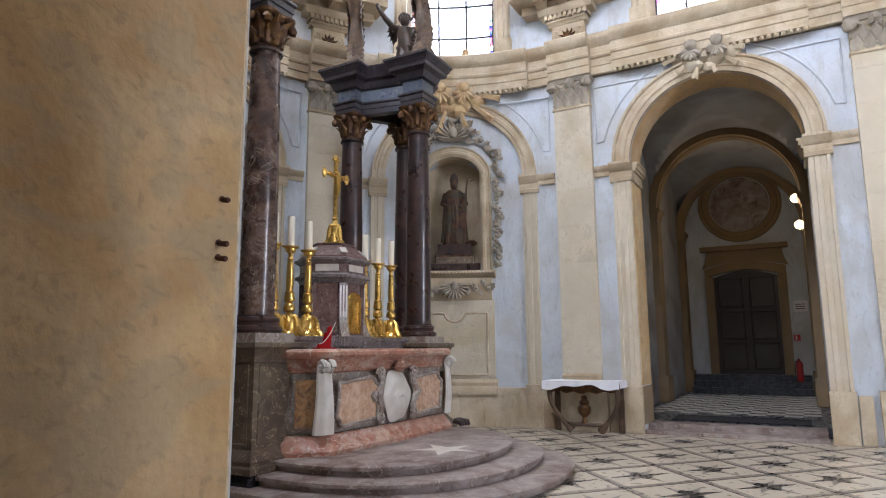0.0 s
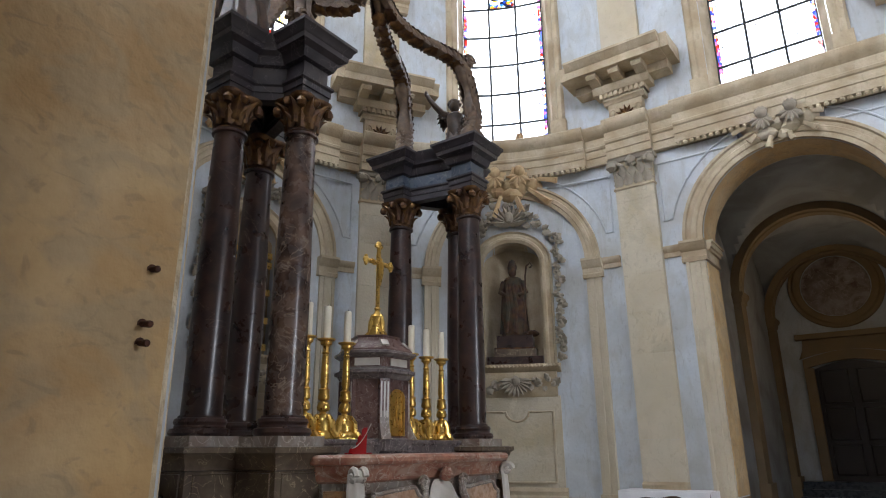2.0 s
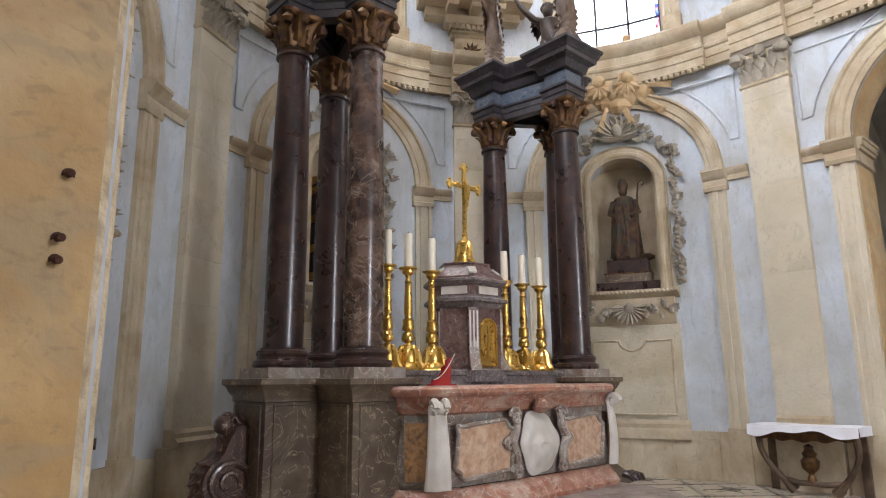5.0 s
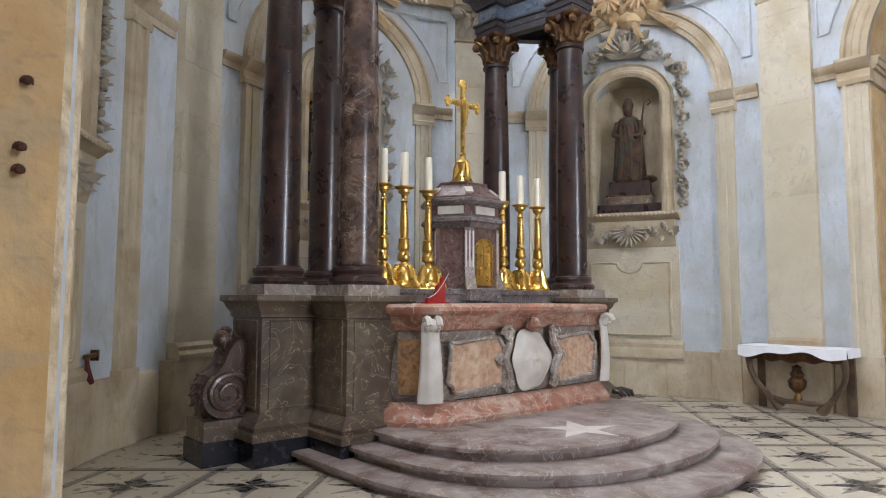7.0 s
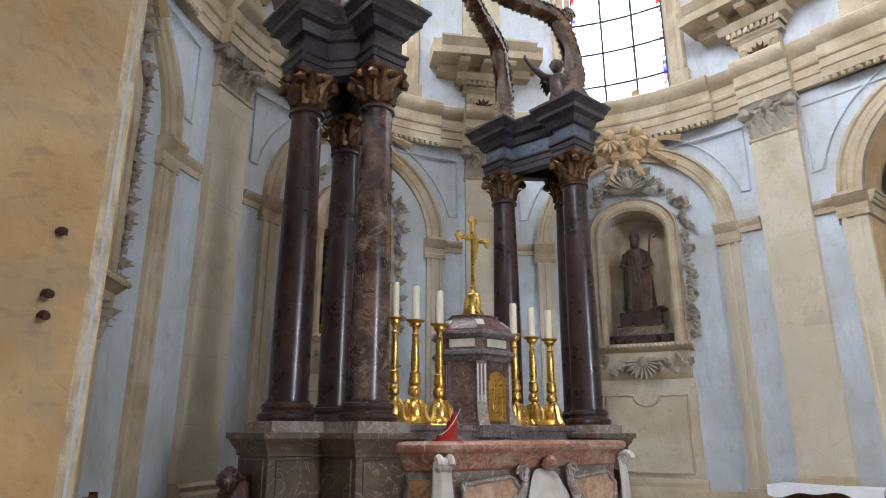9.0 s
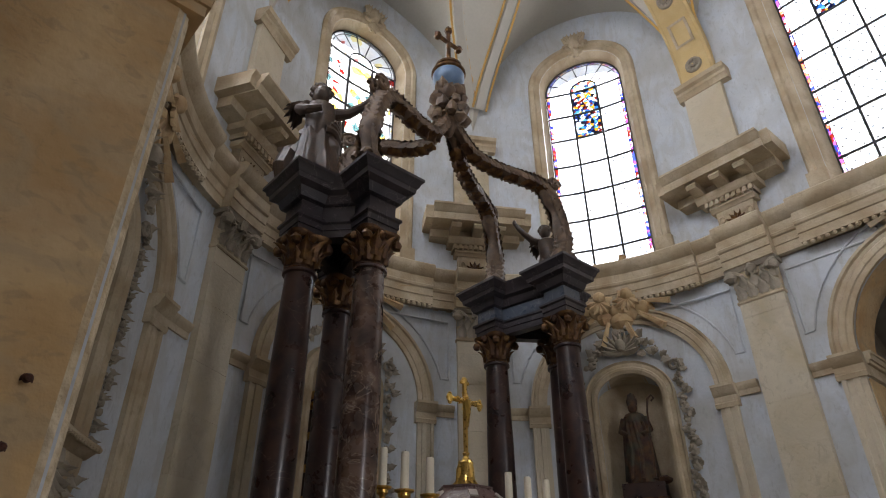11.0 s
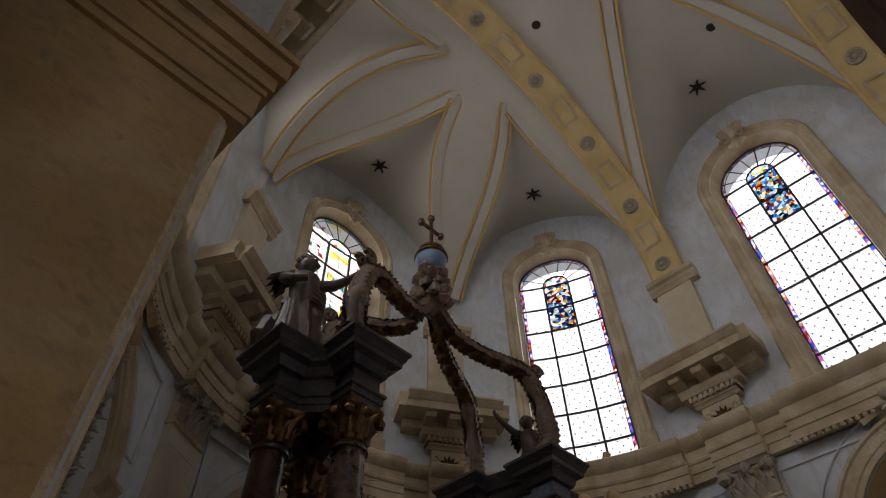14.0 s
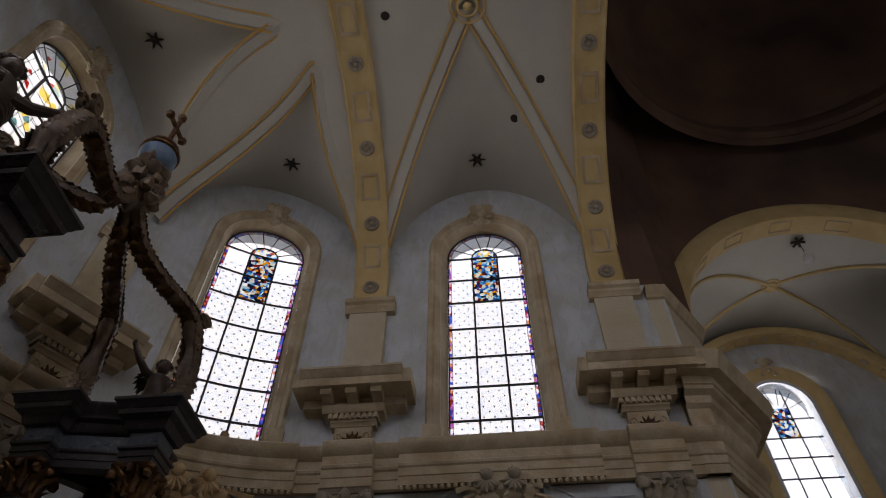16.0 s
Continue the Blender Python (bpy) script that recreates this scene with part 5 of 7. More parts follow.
def putto(name, at, h, face, label, reach=1):
    """A winged carved child with one arm thrown up, as one plain mesh."""
    g = Mesh()
    k = h / 1.3
    # legs, one bent
    g.tube([(0.02, -0.10, 0.0), (0.03, -0.11, 0.22), (0.0, -0.10, 0.46), (-0.01, -0.06, 0.62)], [0.05, 0.075, 0.085, 0.12], 10)
    g.tube([(-0.14, 0.16, 0.02), (-0.03, 0.14, 0.24), (0.08, 0.13, 0.44), (0.0, 0.06, 0.62)], [0.05, 0.075, 0.085, 0.12], 10)
    # trunk, belly and shoulders, leaning
    g.tube([(-0.01, 0.0, 0.55), (0.03, 0.0, 0.70), (0.02, -0.02, 0.84), (0.0, -0.03, 0.97), (0.0, -0.03, 1.05)], [0.15, 0.17, 0.155, 0.165, 0.08], 14)
    g.ball((0.03, -0.04, 1.17), 0.105, 14, 1.0, 0.92, 1.12)
    rnd = random.Random(17)
    for j in range(26):
        a, t = j * 2.4, 0.2 + 1.35 * j / 26
        g.ball((0.02 + 0.105 * math.sin(t) * math.cos(a) - 0.02, -0.04 + 0.10 * math.sin(t) * math.sin(a), 1.19 + 0.11 * math.cos(t)), rnd.uniform(0.03, 0.045), 6, bumpy=0.4)
    # arms: one thrown up, one held across
    g.tube([(0, reach * 0.13, 0.98), (0.05, reach * 0.27, 1.02), (0.10, reach * 0.40, 1.14), (0.12, reach * 0.50, 1.27), (0.13, reach * 0.53, 1.33)], [0.07, 0.06, 0.05, 0.04, 0.035], 9)
    g.ball((0.13, reach * 0.55, 1.36), 0.045, 8, 1, 0.8, 1.3)
    g.tube([(0, -reach * 0.17, 0.97), (0.06, -reach * 0.26, 0.84), (0.17, -reach * 0.20, 0.78), (0.24, -reach * 0.08, 0.80)], [0.07, 0.06, 0.05, 0.04], 9)
    # long robe in folds
    g.grid(lambda u, v: (0.9 * (0.24 - 0.10 * v) * (1 + 0.12 * math.sin(8 * 2 * math.pi * u + 3 * v)) * math.cos(2 * math.pi * u), (0.24 - 0.10 * v) * (1 + 0.12 * math.sin(8 * 2 * math.pi * u + 3 * v)) * math.sin(2 * math.pi * u), 0.04 + 0.78 * v), 48, 10, close_u=True)
    # wings of overlapping feathers
    for sg in (-1, 1):
        for j in range(9):
            t = j / 8
            g.leaf((-0.12, sg * (0.06 + 0.02 * j), 0.98 + 0.10 * math.sin(t * 3)), (-1, sg * 0.2, 0.1), (-0.25, sg * (0.9 - 0.9 * t), 0.75 - 1.5 * t), 0.25 - 0.03 * t, 0.25, 0.55)
        g.ball((-0.13, sg * 0.15, 1.02), 0.10, 10, 0.7, 1.2, 0.9, 0.5)
    # cloth blown round the hips
    for q in range(5):
        pts = [(0.17 * math.cos(u * 3.4 + q * 0.2), 0.19 * math.sin(u * 3.4 + q * 0.2) , 0.60 + 0.05 * q - 0.12 * u + 0.03 * math.sin(9 * u + q)) for u in [v / 10 for v in range(11)]]
        g.tube(pts, 0.045, 7)
    g.tube([(-0.12, -reach * 0.12, 0.62), (-0.2, -reach * 0.24, 0.45), (-0.16, -reach * 0.3, 0.22), (-0.2, -reach * 0.26, 0.02)], [0.07, 0.09, 0.10, 0.07], 9)
    # cloud it stands on
    for j in range(9):
        a = j * 2.4
        g.ball((0.16 * math.cos(a), 0.18 * math.sin(a), 0.02), 0.10, 9, 1, 1, 0.6, 0.5)
    g.v = [(x * k, y * k, max(0.0, z) * k) for x, y, z in g.v]
    return thing(name, g, BRONZE, label, "statue", m=Matrix.Translation(at) @ Matrix.Rotation(face, 4, "Z"))

putto("angel_statue", (COL["A"][0] + 0.05, COL["A"][1], ET + 0.001), 1.55, -0.2, "dark carved wooden angel with raised arm on the canopy cornice")
putto("angel_statue", (COL["F"][0] + 0.05, COL["F"][1] - 0.05, ET + 0.001), 1.25, -0.9, "dark carved wooden angel on the canopy cornice", -1)

# side scroll beside the left pedestal
SB = (-6.10, 3.80)
sc = root("scroll_buttress", (*SB, 0), "carved brown marble volute against the pedestal", "scroll")
part("foot_block", Mesh().box(-0.24, 0.24, -0.32, 0.24, 0, 0.24), BLACKM, sc, "black marble foot")
part("base_block", Mesh().box(-0.22, 0.22, -0.30, 0.22, 0.24, 0.44), PED, sc)
# solid S-shaped body: big lower roll, narrowing neck, bud at the top
side = [(0.20, 0.44)] + [(-0.05 + 0.25 * math.cos(t), 0.69 + 0.25 * math.sin(t)) for t in [-1.2 - 0.28 * q for q in range(12)]] + [(-0.10, 0.99), (-0.05, 1.12), (0.0, 1.20), (0.08, 1.24), (0.20, 1.22)]
n = len(side)
bd_ = Mesh().grid(lambda u, v: ([-0.15, -0.17, 0.17, 0.15][round(v * 3)], side[round(u * n) % n][0], side[round(u * n) % n][1]), n, 3, close_u=True)
for x in (-0.15, 0.15):
    bd_.face([(x, y, z) for y, z in side])
part("volute_body", bd_, PEDB, sc)
for x in (-0.17, 0.17):
    sp = [(x, -0.05 + 0.235 * (1 - t / 15) * math.cos(t - 1.0), 0.69 + 0.235 * (1 - t / 15) * math.sin(t - 1.0)) for t in [q * 0.28 for q in range(46)]]
    part("spiral", Mesh().tube(sp, [0.036 - 0.0004 * q for q in range(46)], 7), PEDB, sc)
lf = Mesh()
for q in range(9):
    t = 2.0 + q * 0.34
    lf.leaf((0.0, -0.05 + 0.24 * math.cos(t), 0.69 + 0.24 * math.sin(t)), (0, math.cos(t), math.sin(t)), (0, -math.sin(t), math.cos(t)), 0.16, 0.25, 1.6)
for q in range(7):
    lf.leaf((0.0, -0.14 + 0.035 * q, 0.98 + 0.04 * q), (0.0, -1, 0.4), (0, 0.5, 0.8), 0.15, 0.3, 1.5)
part("acanthus_leaf", lf, PEDB, sc)
bu = Mesh().ball((0, -0.06, 1.24), 0.10, 12, 1.3, 0.9, 1.0, 0.25)
bu.ball((0, -0.02, 1.33), 0.06, 10, 1.5, 1, 0.8, 0.3)
part("bud", bu, PEDB, sc)
sc.scale = (0.92, 0.92, 0.88)

# altar table
at = (-5.0, AY, 0.315)
al = root("altar", at, "red and grey marble altar with white cartouche", "altar")
oa = rel(at)
Y_A, Y_B = 5.08, 7.86
def mensa(prof, y_in=0.0):
    """A profile of (outwards, z) run round the three free sides, with cut front corners."""
    base = [(-5.75, Y_A - 0.12), (-5.05, Y_A - 0.12), (-4.78, Y_A + 0.10), (-4.74, AY), (-4.78, Y_B - 0.10), (-5.05, Y_B + 0.12), (-5.75, Y_B + 0.12)]
    n = len(base) - 1
    k = len(prof) - 1
    def nrm(i):
        a, b = base[max(0, i - 1)], base[min(n, i + 1)]
        d = Vector((b[0] - a[0], b[1] - a[1], 0)).normalized()
        return Vector((d.y, -d.x, 0))
    return Mesh().grid(lambda u, v: Vector((*base[round(u * n)], 0)) + nrm(round(u * n)) * prof[round(v * k)][0] + Vector((0, 0, prof[round(v * k)][1])), n, k)
part("base_moulding", mensa([(0.13, 0.315), (0.14, 0.36), (0.10, 0.42), (0.06, 0.46), (0.03, 0.50), (0.0, 0.52), (-0.02, 0.45)]).moved(oa), RED, al)
part("body", mensa([(-0.03, 0.52), (-0.01, 0.56), (0.02, 0.66), (0.0, 0.85), (-0.04, 1.05), (-0.03, 1.17)]).moved(oa), GREYM, al)
part("upper_moulding", mensa([(-0.03, 1.16), (0.0, 1.18), (0.01, 1.23), (0.03, 1.29), (0.06, 1.33)]).moved(oa), RED, al)
part("table_slab", mensa([(0.05, 1.325), (0.10, 1.33), (0.125, 1.36), (0.125, 1.395), (0.10, 1.42), (0.0, 1.425), (-0.9, 1.426)]).moved(oa), RED, al, "red marble table top with pale veins")
def front_panel(y0, y1, inner):
    """A wavy-edged inset panel on the front."""
    pts = []
    for k in range(40):
        t = 2 * math.pi * k / 40
        c, s_ = math.cos(t), math.sin(t)
        yy = (y0 + y1) / 2 + (y1 - y0) / 2 * math.copysign(abs(c) ** 0.35, c) * (1 + 0.05 * math.sin(6 * t))
        zz = 0.84 + 0.24 * math.copysign(abs(s_) ** 0.4, s_) + 0.02 * math.cos(5 * t)
        pts.append((yy, zz))
    x = lambda y, z: -4.735 + 0.04 * math.sin((z - 0.52) * 4.5) - 0.04 * abs(y - AY) / 1.4 + (0.012)
    g = Mesh().face([(x(y, z), y, z) for y, z in pts])
    part("inset_panel", g.moved(oa), PINK, al, "mottled pink marble panel")
    part("panel_moulding", Mesh().tube([(x(y, z) + 0.004, y, z) for y, z in pts + pts[:1]], 0.022, 6).moved(oa), GREYM, al)
front_panel(5.33, 6.07, 0)
front_panel(6.85, 7.60, 0)
ct = Mesh()
def shield(u, v):
    a = 2 * math.pi * u
    r = v * (1 + 0.06 * math.sin(3 * a + 1.6) + 0.05 * math.cos(6 * a))
    return (-4.63 - 0.075 * v ** 2.5 + 0.010 * math.sin(9 * v + 2 * math.sin(a)), AY + 0.02 + 0.30 * r * math.cos(a), 0.85 + 0.31 * r * math.sin(a))
ct.grid(shield, 40, 12, close_u=True)
part("cartouche", ct.moved(oa), WHITEM, al, "carved white marble cartouche")
for sg in (-1, 1):
    c_ = [(-4.70 + 0.01 * math.sin(q), AY + 0.02 + sg * (0.29 + 0.11 * math.sin(q * 1.05) + 0.02 * math.sin(5 * q)), 0.56 + 0.205 * q) for q in [j * 0.1 for j in range(31)]]
    part("scroll", Mesh().tube(c_, [0.022 + 0.030 * math.sin(math.pi * j / 30) for j in range(31)], 8).moved(oa), GREYM, al, "grey marble scroll beside the cartouche")
    for zc, rad, dy in ((0.60, 0.075, 0.36), (1.12, 0.085, 0.36), (0.86, 0.06, 0.47)):
        part("curl", Mesh().tube([(-4.69, AY + 0.02 + sg * (dy + rad * (1 - t / 11) * math.cos(t)), zc + rad * (1 - t / 11) * math.sin(t)) for t in [q * 0.5 for q in range(18)]], 0.024, 6).moved(oa), GREYM, al)
sh = Mesh()
for j in range(9):
    a = math.pi * (j / 8)
    sh.leaf((-4.70, AY + 0.0, 1.18), (1, 0, 0), (0.1, math.cos(a), math.sin(a) * 0.9 + 0.1), 0.12, 0.35, 0.5)
sh.ball((-4.65, AY, 1.22), 0.07, 10, bumpy=0.5)
part("shell_crest", sh.moved(oa), RED, al, "dark red marble shell")
for sg, yy in ((-1, Y_A + 0.07), (1, Y_B - 0.07)):
    turn = Matrix.Translation((-4.80, yy, 0)) @ Matrix.Rotation(sg * radians(22), 4, "Z")
    co = Mesh()
    def face_of(u, v):
        """Bulging S-shaped upright, wide below, tapering to the volute."""
        z = 0.53 + 0.72 * u
        w = 0.125 - 0.045 * u
        a = math.pi * v
        return (0.035 + 0.028 * math.sin(2.9 * (1 - u)) + (0.075 - 0.02 * u) * math.sin(a) ** 0.6 + 0.009 * math.cos(5 * a) * math.sin(a), -w * math.cos(a), z)
    co.grid(face_of, 40, 16)
    part("corner_console", co.moved(turn).moved(oa), WHITEM, al, "carved white marble corner console")
    vo = Mesh()
    for e in (-1, 1):
        vo.tube([(0.10 + 0.075 * (1 - t / 9) * math.cos(t), e * 0.05, 1.23 + 0.075 * (1 - t / 9) * math.sin(t)) for t in [q * 0.5 for q in range(17)]], 0.032, 6)
    vo.ball((0.10, 0, 1.23), 0.06, 10, 1, 1.5, 1)
    part("volute", vo.moved(turn).moved(oa), WHITEM, al)
for yy, nx, ny in ((Y_A - 0.13, 0, -1), (Y_B + 0.13, 0, 1)):
    part("side_panel", Mesh().box(-5.55, -5.18, yy - 0.012, yy + 0.012, 0.60, 1.10).moved(oa), BREC, al, "brown breccia side panel")
for yy, sg in ((Y_A - 0.01, -1), (Y_B + 0.01, 1)):
    c = Vector((-4.890, yy + 0.035 * sg, 0.85))
    g = Mesh().box(-0.13, 0.13, -0.012, 0.012, -0.25, 0.25)
    part("corner_panel", g.moved(Matrix.Translation(c) @ Matrix.Rotation(-sg * radians(39), 4, "Z")).moved(oa), BREC, al, "brown breccia corner panel")
cl = Mesh()
for j in range(4):
    cl.tube([(-4.7, Y_B + 0.08 + 0.05 * j, 0.40), (-4.62 + 0.02 * j, Y_B + 0.1 + 0.05 * j, 0.38), (-4.58 + 0.01 * j, Y_B + 0.1 + 0.055 * j, 0.335)], [0.04, 0.035, 0.02], 7)
part("claw_foot", cl.moved(oa), COLUMN, al, "carved dark claw foot")

# gradine, tabernacle, candlesticks
gr = thing("altar_shelf", chamfered(-6.05, -5.42, 5.12, 7.80, [(0.0, 1.426), (0.0, 1.515), (0.03, 1.525), (0.04, 1.55), (0.04, 1.575), (0.0, 1.58)]), TABG, "grey marble shelf behind the altar table", "altar shelf")
GZ = 1.58
TB = (-5.72, 6.43, GZ)
tb = root("tabernacle", TB, "grey and red marble tabernacle with a gilt door", "tabernacle")
tb.scale = (1.0, 1.0, 0.88)
def hexa(r_prof, sy=1.0):
    """A six-sided moulded body, one flat side to the front."""
    k = len(r_prof) - 1
    return Mesh().grid(lambda u, v: (r_prof[round(v * k)][0] * math.cos(math.pi / 6 + u * 2 * math.pi) , r_prof[round(v * k)][0] * 1.05 * math.sin(math.pi / 6 + u * 2 * math.pi), r_prof[round(v * k)][1]), 6, k, close_u=True)
part("foot", hexa([(0.47, -0.14), (0.47, 0.0), (0.44, 0.02)]), TABG, tb, smooth=20)
part("body", hexa([(0.41, 0.0), (0.40, 0.80)]), TABM, tb, smooth=20)
for k in range(6):
    a = math.pi / 6 + k * math.pi / 3
    at6 = Matrix.Translation((0.395 * math.cos(a), 0.415 * math.sin(a), 0)) @ Matrix.Rotation(a, 4, "Z")
    st = part("corner_strip", Mesh().box(-0.03, 0.03, -0.06, 0.06, 0.0, 0.78), TABM, tb, "russet marble strip with white inlay", m=at6)
    for y0, y1, z0, z1 in ((-0.05, -0.032, 0.17, 0.74), (-0.008, 0.008, 0.17, 0.74), (0.032, 0.05, 0.17, 0.74), (-0.045, 0.045, 0.02, 0.11)):
        part("inlay", Mesh().box(0.0, 0.034, y0, y1, z0, z1), WHITEM, st)
    foot = Mesh().grid(lambda u, v: (0.03 + 0.10 * (1 - u) ** 2.2, (v - 0.5) * (0.12 - 0.02 * u), 0.0 + 0.36 * u), 8, 2)
    foot.grid(lambda u, v: (0.03 * v + (0.03 + 0.10 * (1 - u) ** 2.2) * (1 - v), 0.06 - 0.01 * u, 0.36 * u), 8, 1)
    foot.grid(lambda u, v: (0.03 * v + (0.03 + 0.10 * (1 - u) ** 2.2) * (1 - v), -0.06 + 0.01 * u, 0.36 * u), 8, 1)
    part("corner_scroll", foot, GREYM, tb, "pale marble scroll foot", m=at6)
part("cornice", hexa([(0.42, 0.78), (0.44, 0.80), (0.46, 0.84), (0.50, 0.86), (0.50, 0.90), (0.45, 0.92), (0.44, 0.94)]), TABG, tb, smooth=20)
part("frieze", hexa([(0.435, 0.93), (0.435, 1.08)]), TABM, tb, smooth=20)
part("upper_cornice", hexa([(0.435, 1.07), (0.47, 1.09), (0.51, 1.12), (0.51, 1.15), (0.46, 1.165)]), TABG, tb, smooth=20)
for k in range(6):
    a = k * math.pi / 3
    part("frieze_panel", Mesh().box(-0.006, 0.012, -0.15, 0.15, -0.05, 0.05), WHITEM, tb, "white marble frieze panel", m=Matrix.Translation((0.382 * math.cos(a), 0.400 * math.sin(a), 1.005)) @ Matrix.Rotation(a, 4, "Z"))
part("roof", hexa([(0.46, 1.16), (0.455, 1.19), (0.40, 1.25), (0.335, 1.31), (0.30, 1.36), (0.31, 1.37), (0.31, 1.39), (0.02, 1.39)]), TABM, tb, "stepped six-sided marble roof", smooth=20)
for k in range(6):
    a = math.pi / 6 + k * math.pi / 3
    part("roof_inlay", Mesh().box(-0.012, 0.012, -0.045, 0.045, -0.06, 0.06), WHITEM, tb, "white marble inlay", m=Matrix.Translation((0.385 * math.cos(a), 0.405 * math.sin(a), 1.268)) @ Matrix.Rotation(a, 4, "Z") @ Matrix.Rotation(-0.83, 4, "Y"))
dr = Mesh()
dpts = [(-0.12, 0.05), (0.12, 0.05), (0.12, 0.52)] + [(0.12 * math.cos(t), 0.52 + 0.12 * math.sin(t)) for t in [j * math.pi / 10 for j in range(1, 10)]] + [(-0.12, 0.52)]
dr.face([(0.365, y, z) for y, z in dpts])
dr.tube([(0.372, y, z) for y, z in dpts + dpts[:1]], 0.018, 6)
td = part("door", dr, GILT, tb, "gilt metal door with a relief")
rf = Mesh().tube([(0.372, 0, 0.16), (0.372, 0, 0.52)], 0.012, 6).tube([(0.372, -0.06, 0.44), (0.372, 0.06, 0.44)], 0.012, 6)
rf.ball((0.375, -0.055, 0.22), 0.035, 8, 0.5, 0.7, 2.0).ball((0.375, 0.05, 0.17), 0.03, 8, 0.5, 1.0, 1.2).box(0.366, 0.376, -0.09, 0.09, 0.12, 0.14)
part("relief", rf, GILT, td)

CR = (-5.68, 6.41, GZ + 1.223)
cf = root("altar_cross", CR, "gilt standing altar cross on a scrolled foot", "altar cross")
ft = Mesh()
for k in range(3):
    a = k * 2 * math.pi / 3
    ft.tube([(0.14 * math.cos(a), 0.14 * math.sin(a), 0.02), (0.10 * math.cos(a), 0.10 * math.sin(a), 0.07), (0.085 * math.cos(a), 0.085 * math.sin(a), 0.20), (0.06 * math.cos(a), 0.06 * math.sin(a), 0.30)], [0.035, 0.03, 0.035, 0.025], 7)
ft.lathe([(0.12, 0.03), (0.11, 0.08), (0.08, 0.16), (0.075, 0.24), (0.09, 0.28), (0.05, 0.32), (0.03, 0.36), (0.045, 0.39), (0.02, 0.42)], seg=12)
part("foot", ft, GILT, cf)
cf.scale = (0.95, 0.95, 0.95)
st_ = Mesh().tube([(0, 0, 0.4), (0, 0, 1.25)], 0.03, 8)
st_.tube([(0, -0.24, 1.02), (0, 0.24, 1.02)], 0.03, 8)
for p, d in (((0, -0.25, 1.02), (0, -1, 0)), ((0, 0.25, 1.02), (0, 1, 0)), ((0, 0, 1.28), (0, 0, 1))):
    st_.ball(p, 0.058, 8, 0.5)
    for e in (-1, 1):
        st_.ball((p[0], p[1] + d[2] * e * 0.05, p[2] + d[1] * e * 0.05 - 0.02 * d[2]), 0.028, 6)
    st_.ball((p[0], p[1] + d[1] * 0.035, p[2] + d[2] * 0.035), 0.022, 6)
for j in range(8):
    a = math.pi / 8 + j * math.pi / 4
    st_.tube([(0, 0.04 * math.cos(a), 1.02 + 0.04 * math.sin(a)), (0, 0.12 * math.cos(a), 1.02 + 0.12 * math.sin(a))], [0.016, 0.005], 5)
part("cross_body", st_, GILT, cf)
fg = Mesh().ball((0.03, 0, 1.06), 0.035, 8).tube([(0.03, 0, 1.02), (0.035, 0.005, 0.88), (0.03, -0.005, 0.70)], [0.055, 0.045, 0.022], 8)
for sg in (-1, 1):
    fg.tube([(0.03, 0, 1.0), (0.03, sg * 0.17, 1.04)], [0.024, 0.017], 6)
part("figure", fg, GILT, cf, "small gilt figure")


def candlestick():
    r0 = root("candlestick", (-5.6, 5.21, GZ), "tall gilt candlestick on a three-footed base with ivory candle", "candlestick", "candlesticks on the altar shelf")
    b = Mesh()
    for k in range(3):
        a = k * 2 * math.pi / 3 + 0.3
        c, s_ = math.cos(a), math.sin(a)
        b.tube([(0.135 * c, 0.135 * s_, 0.012), (0.12 * c, 0.12 * s_, 0.04), (0.09 * c, 0.09 * s_, 0.08), (0.08 * c, 0.08 * s_, 0.18), (0.05 * c, 0.05 * s_, 0.25)], [0.025, 0.032, 0.035, 0.032, 0.02], 7)
        b.ball((0.135 * c, 0.135 * s_, 0.02), 0.028, 7)
    b.lathe([(0.105, 0.015), (0.10, 0.05), (0.075, 0.08), (0.078, 0.17), (0.06, 0.21), (0.05, 0.24), (0.055, 0.26)], seg=12)
    b.lathe([(0.125, 0.0), (0.125, 0.02), (0.10, 0.025)], seg=3, a0=0.3, a1=0.3 + 2 * math.pi)
    part("base", b, GILT, r0)
    part("stem", Mesh().lathe([(0.035, 0.25), (0.024, 0.28), (0.05, 0.30), (0.055, 0.33), (0.044, 0.38), (0.026, 0.40), (0.046, 0.415), (0.050, 0.44), (0.040, 0.50), (0.048, 0.52), (0.030, 0.54), (0.030, 0.57), (0.036, 0.60), (0.028, 0.88), (0.024, 0.91), (0.034, 0.925), (0.022, 0.945), (0.024, 0.98)], seg=16), GILT, r0)
    part("drip_pan", Mesh().lathe([(0.02, 0.97), (0.03, 1.0), (0.05, 1.02), (0.05, 1.05), (0.075, 1.065), (0.08, 1.08), (0.03, 1.085)], seg=18), GILT, r0)
    cd = part("candle", Mesh().lathe([(0.034, 1.08), (0.033, 1.25), (0.0325, 1.44), (0.028, 1.455), (0.012, 1.45), (0.001, 1.45)], seg=16), WAX, r0, "ivory wax candle")
    part("wick", Mesh().tube([(0, 0, 1.445), (0.002, 0, 1.475)], 0.003, 4), IRON, cd)
    return r0

k0 = candlestick()
k0.scale = (1.15, 1.15, 1.0)
for i, y in enumerate((5.48, 5.84, 7.00, 7.36, 7.66)):
    copy_thing(k0, Matrix.Translation((-5.6 - 0.03 * (i % 2), y, GZ)) @ Matrix.Rotation(0.4 * i, 4, "Z") @ Matrix.Diagonal((1.15, 1.15, 1.0, 1.0)))

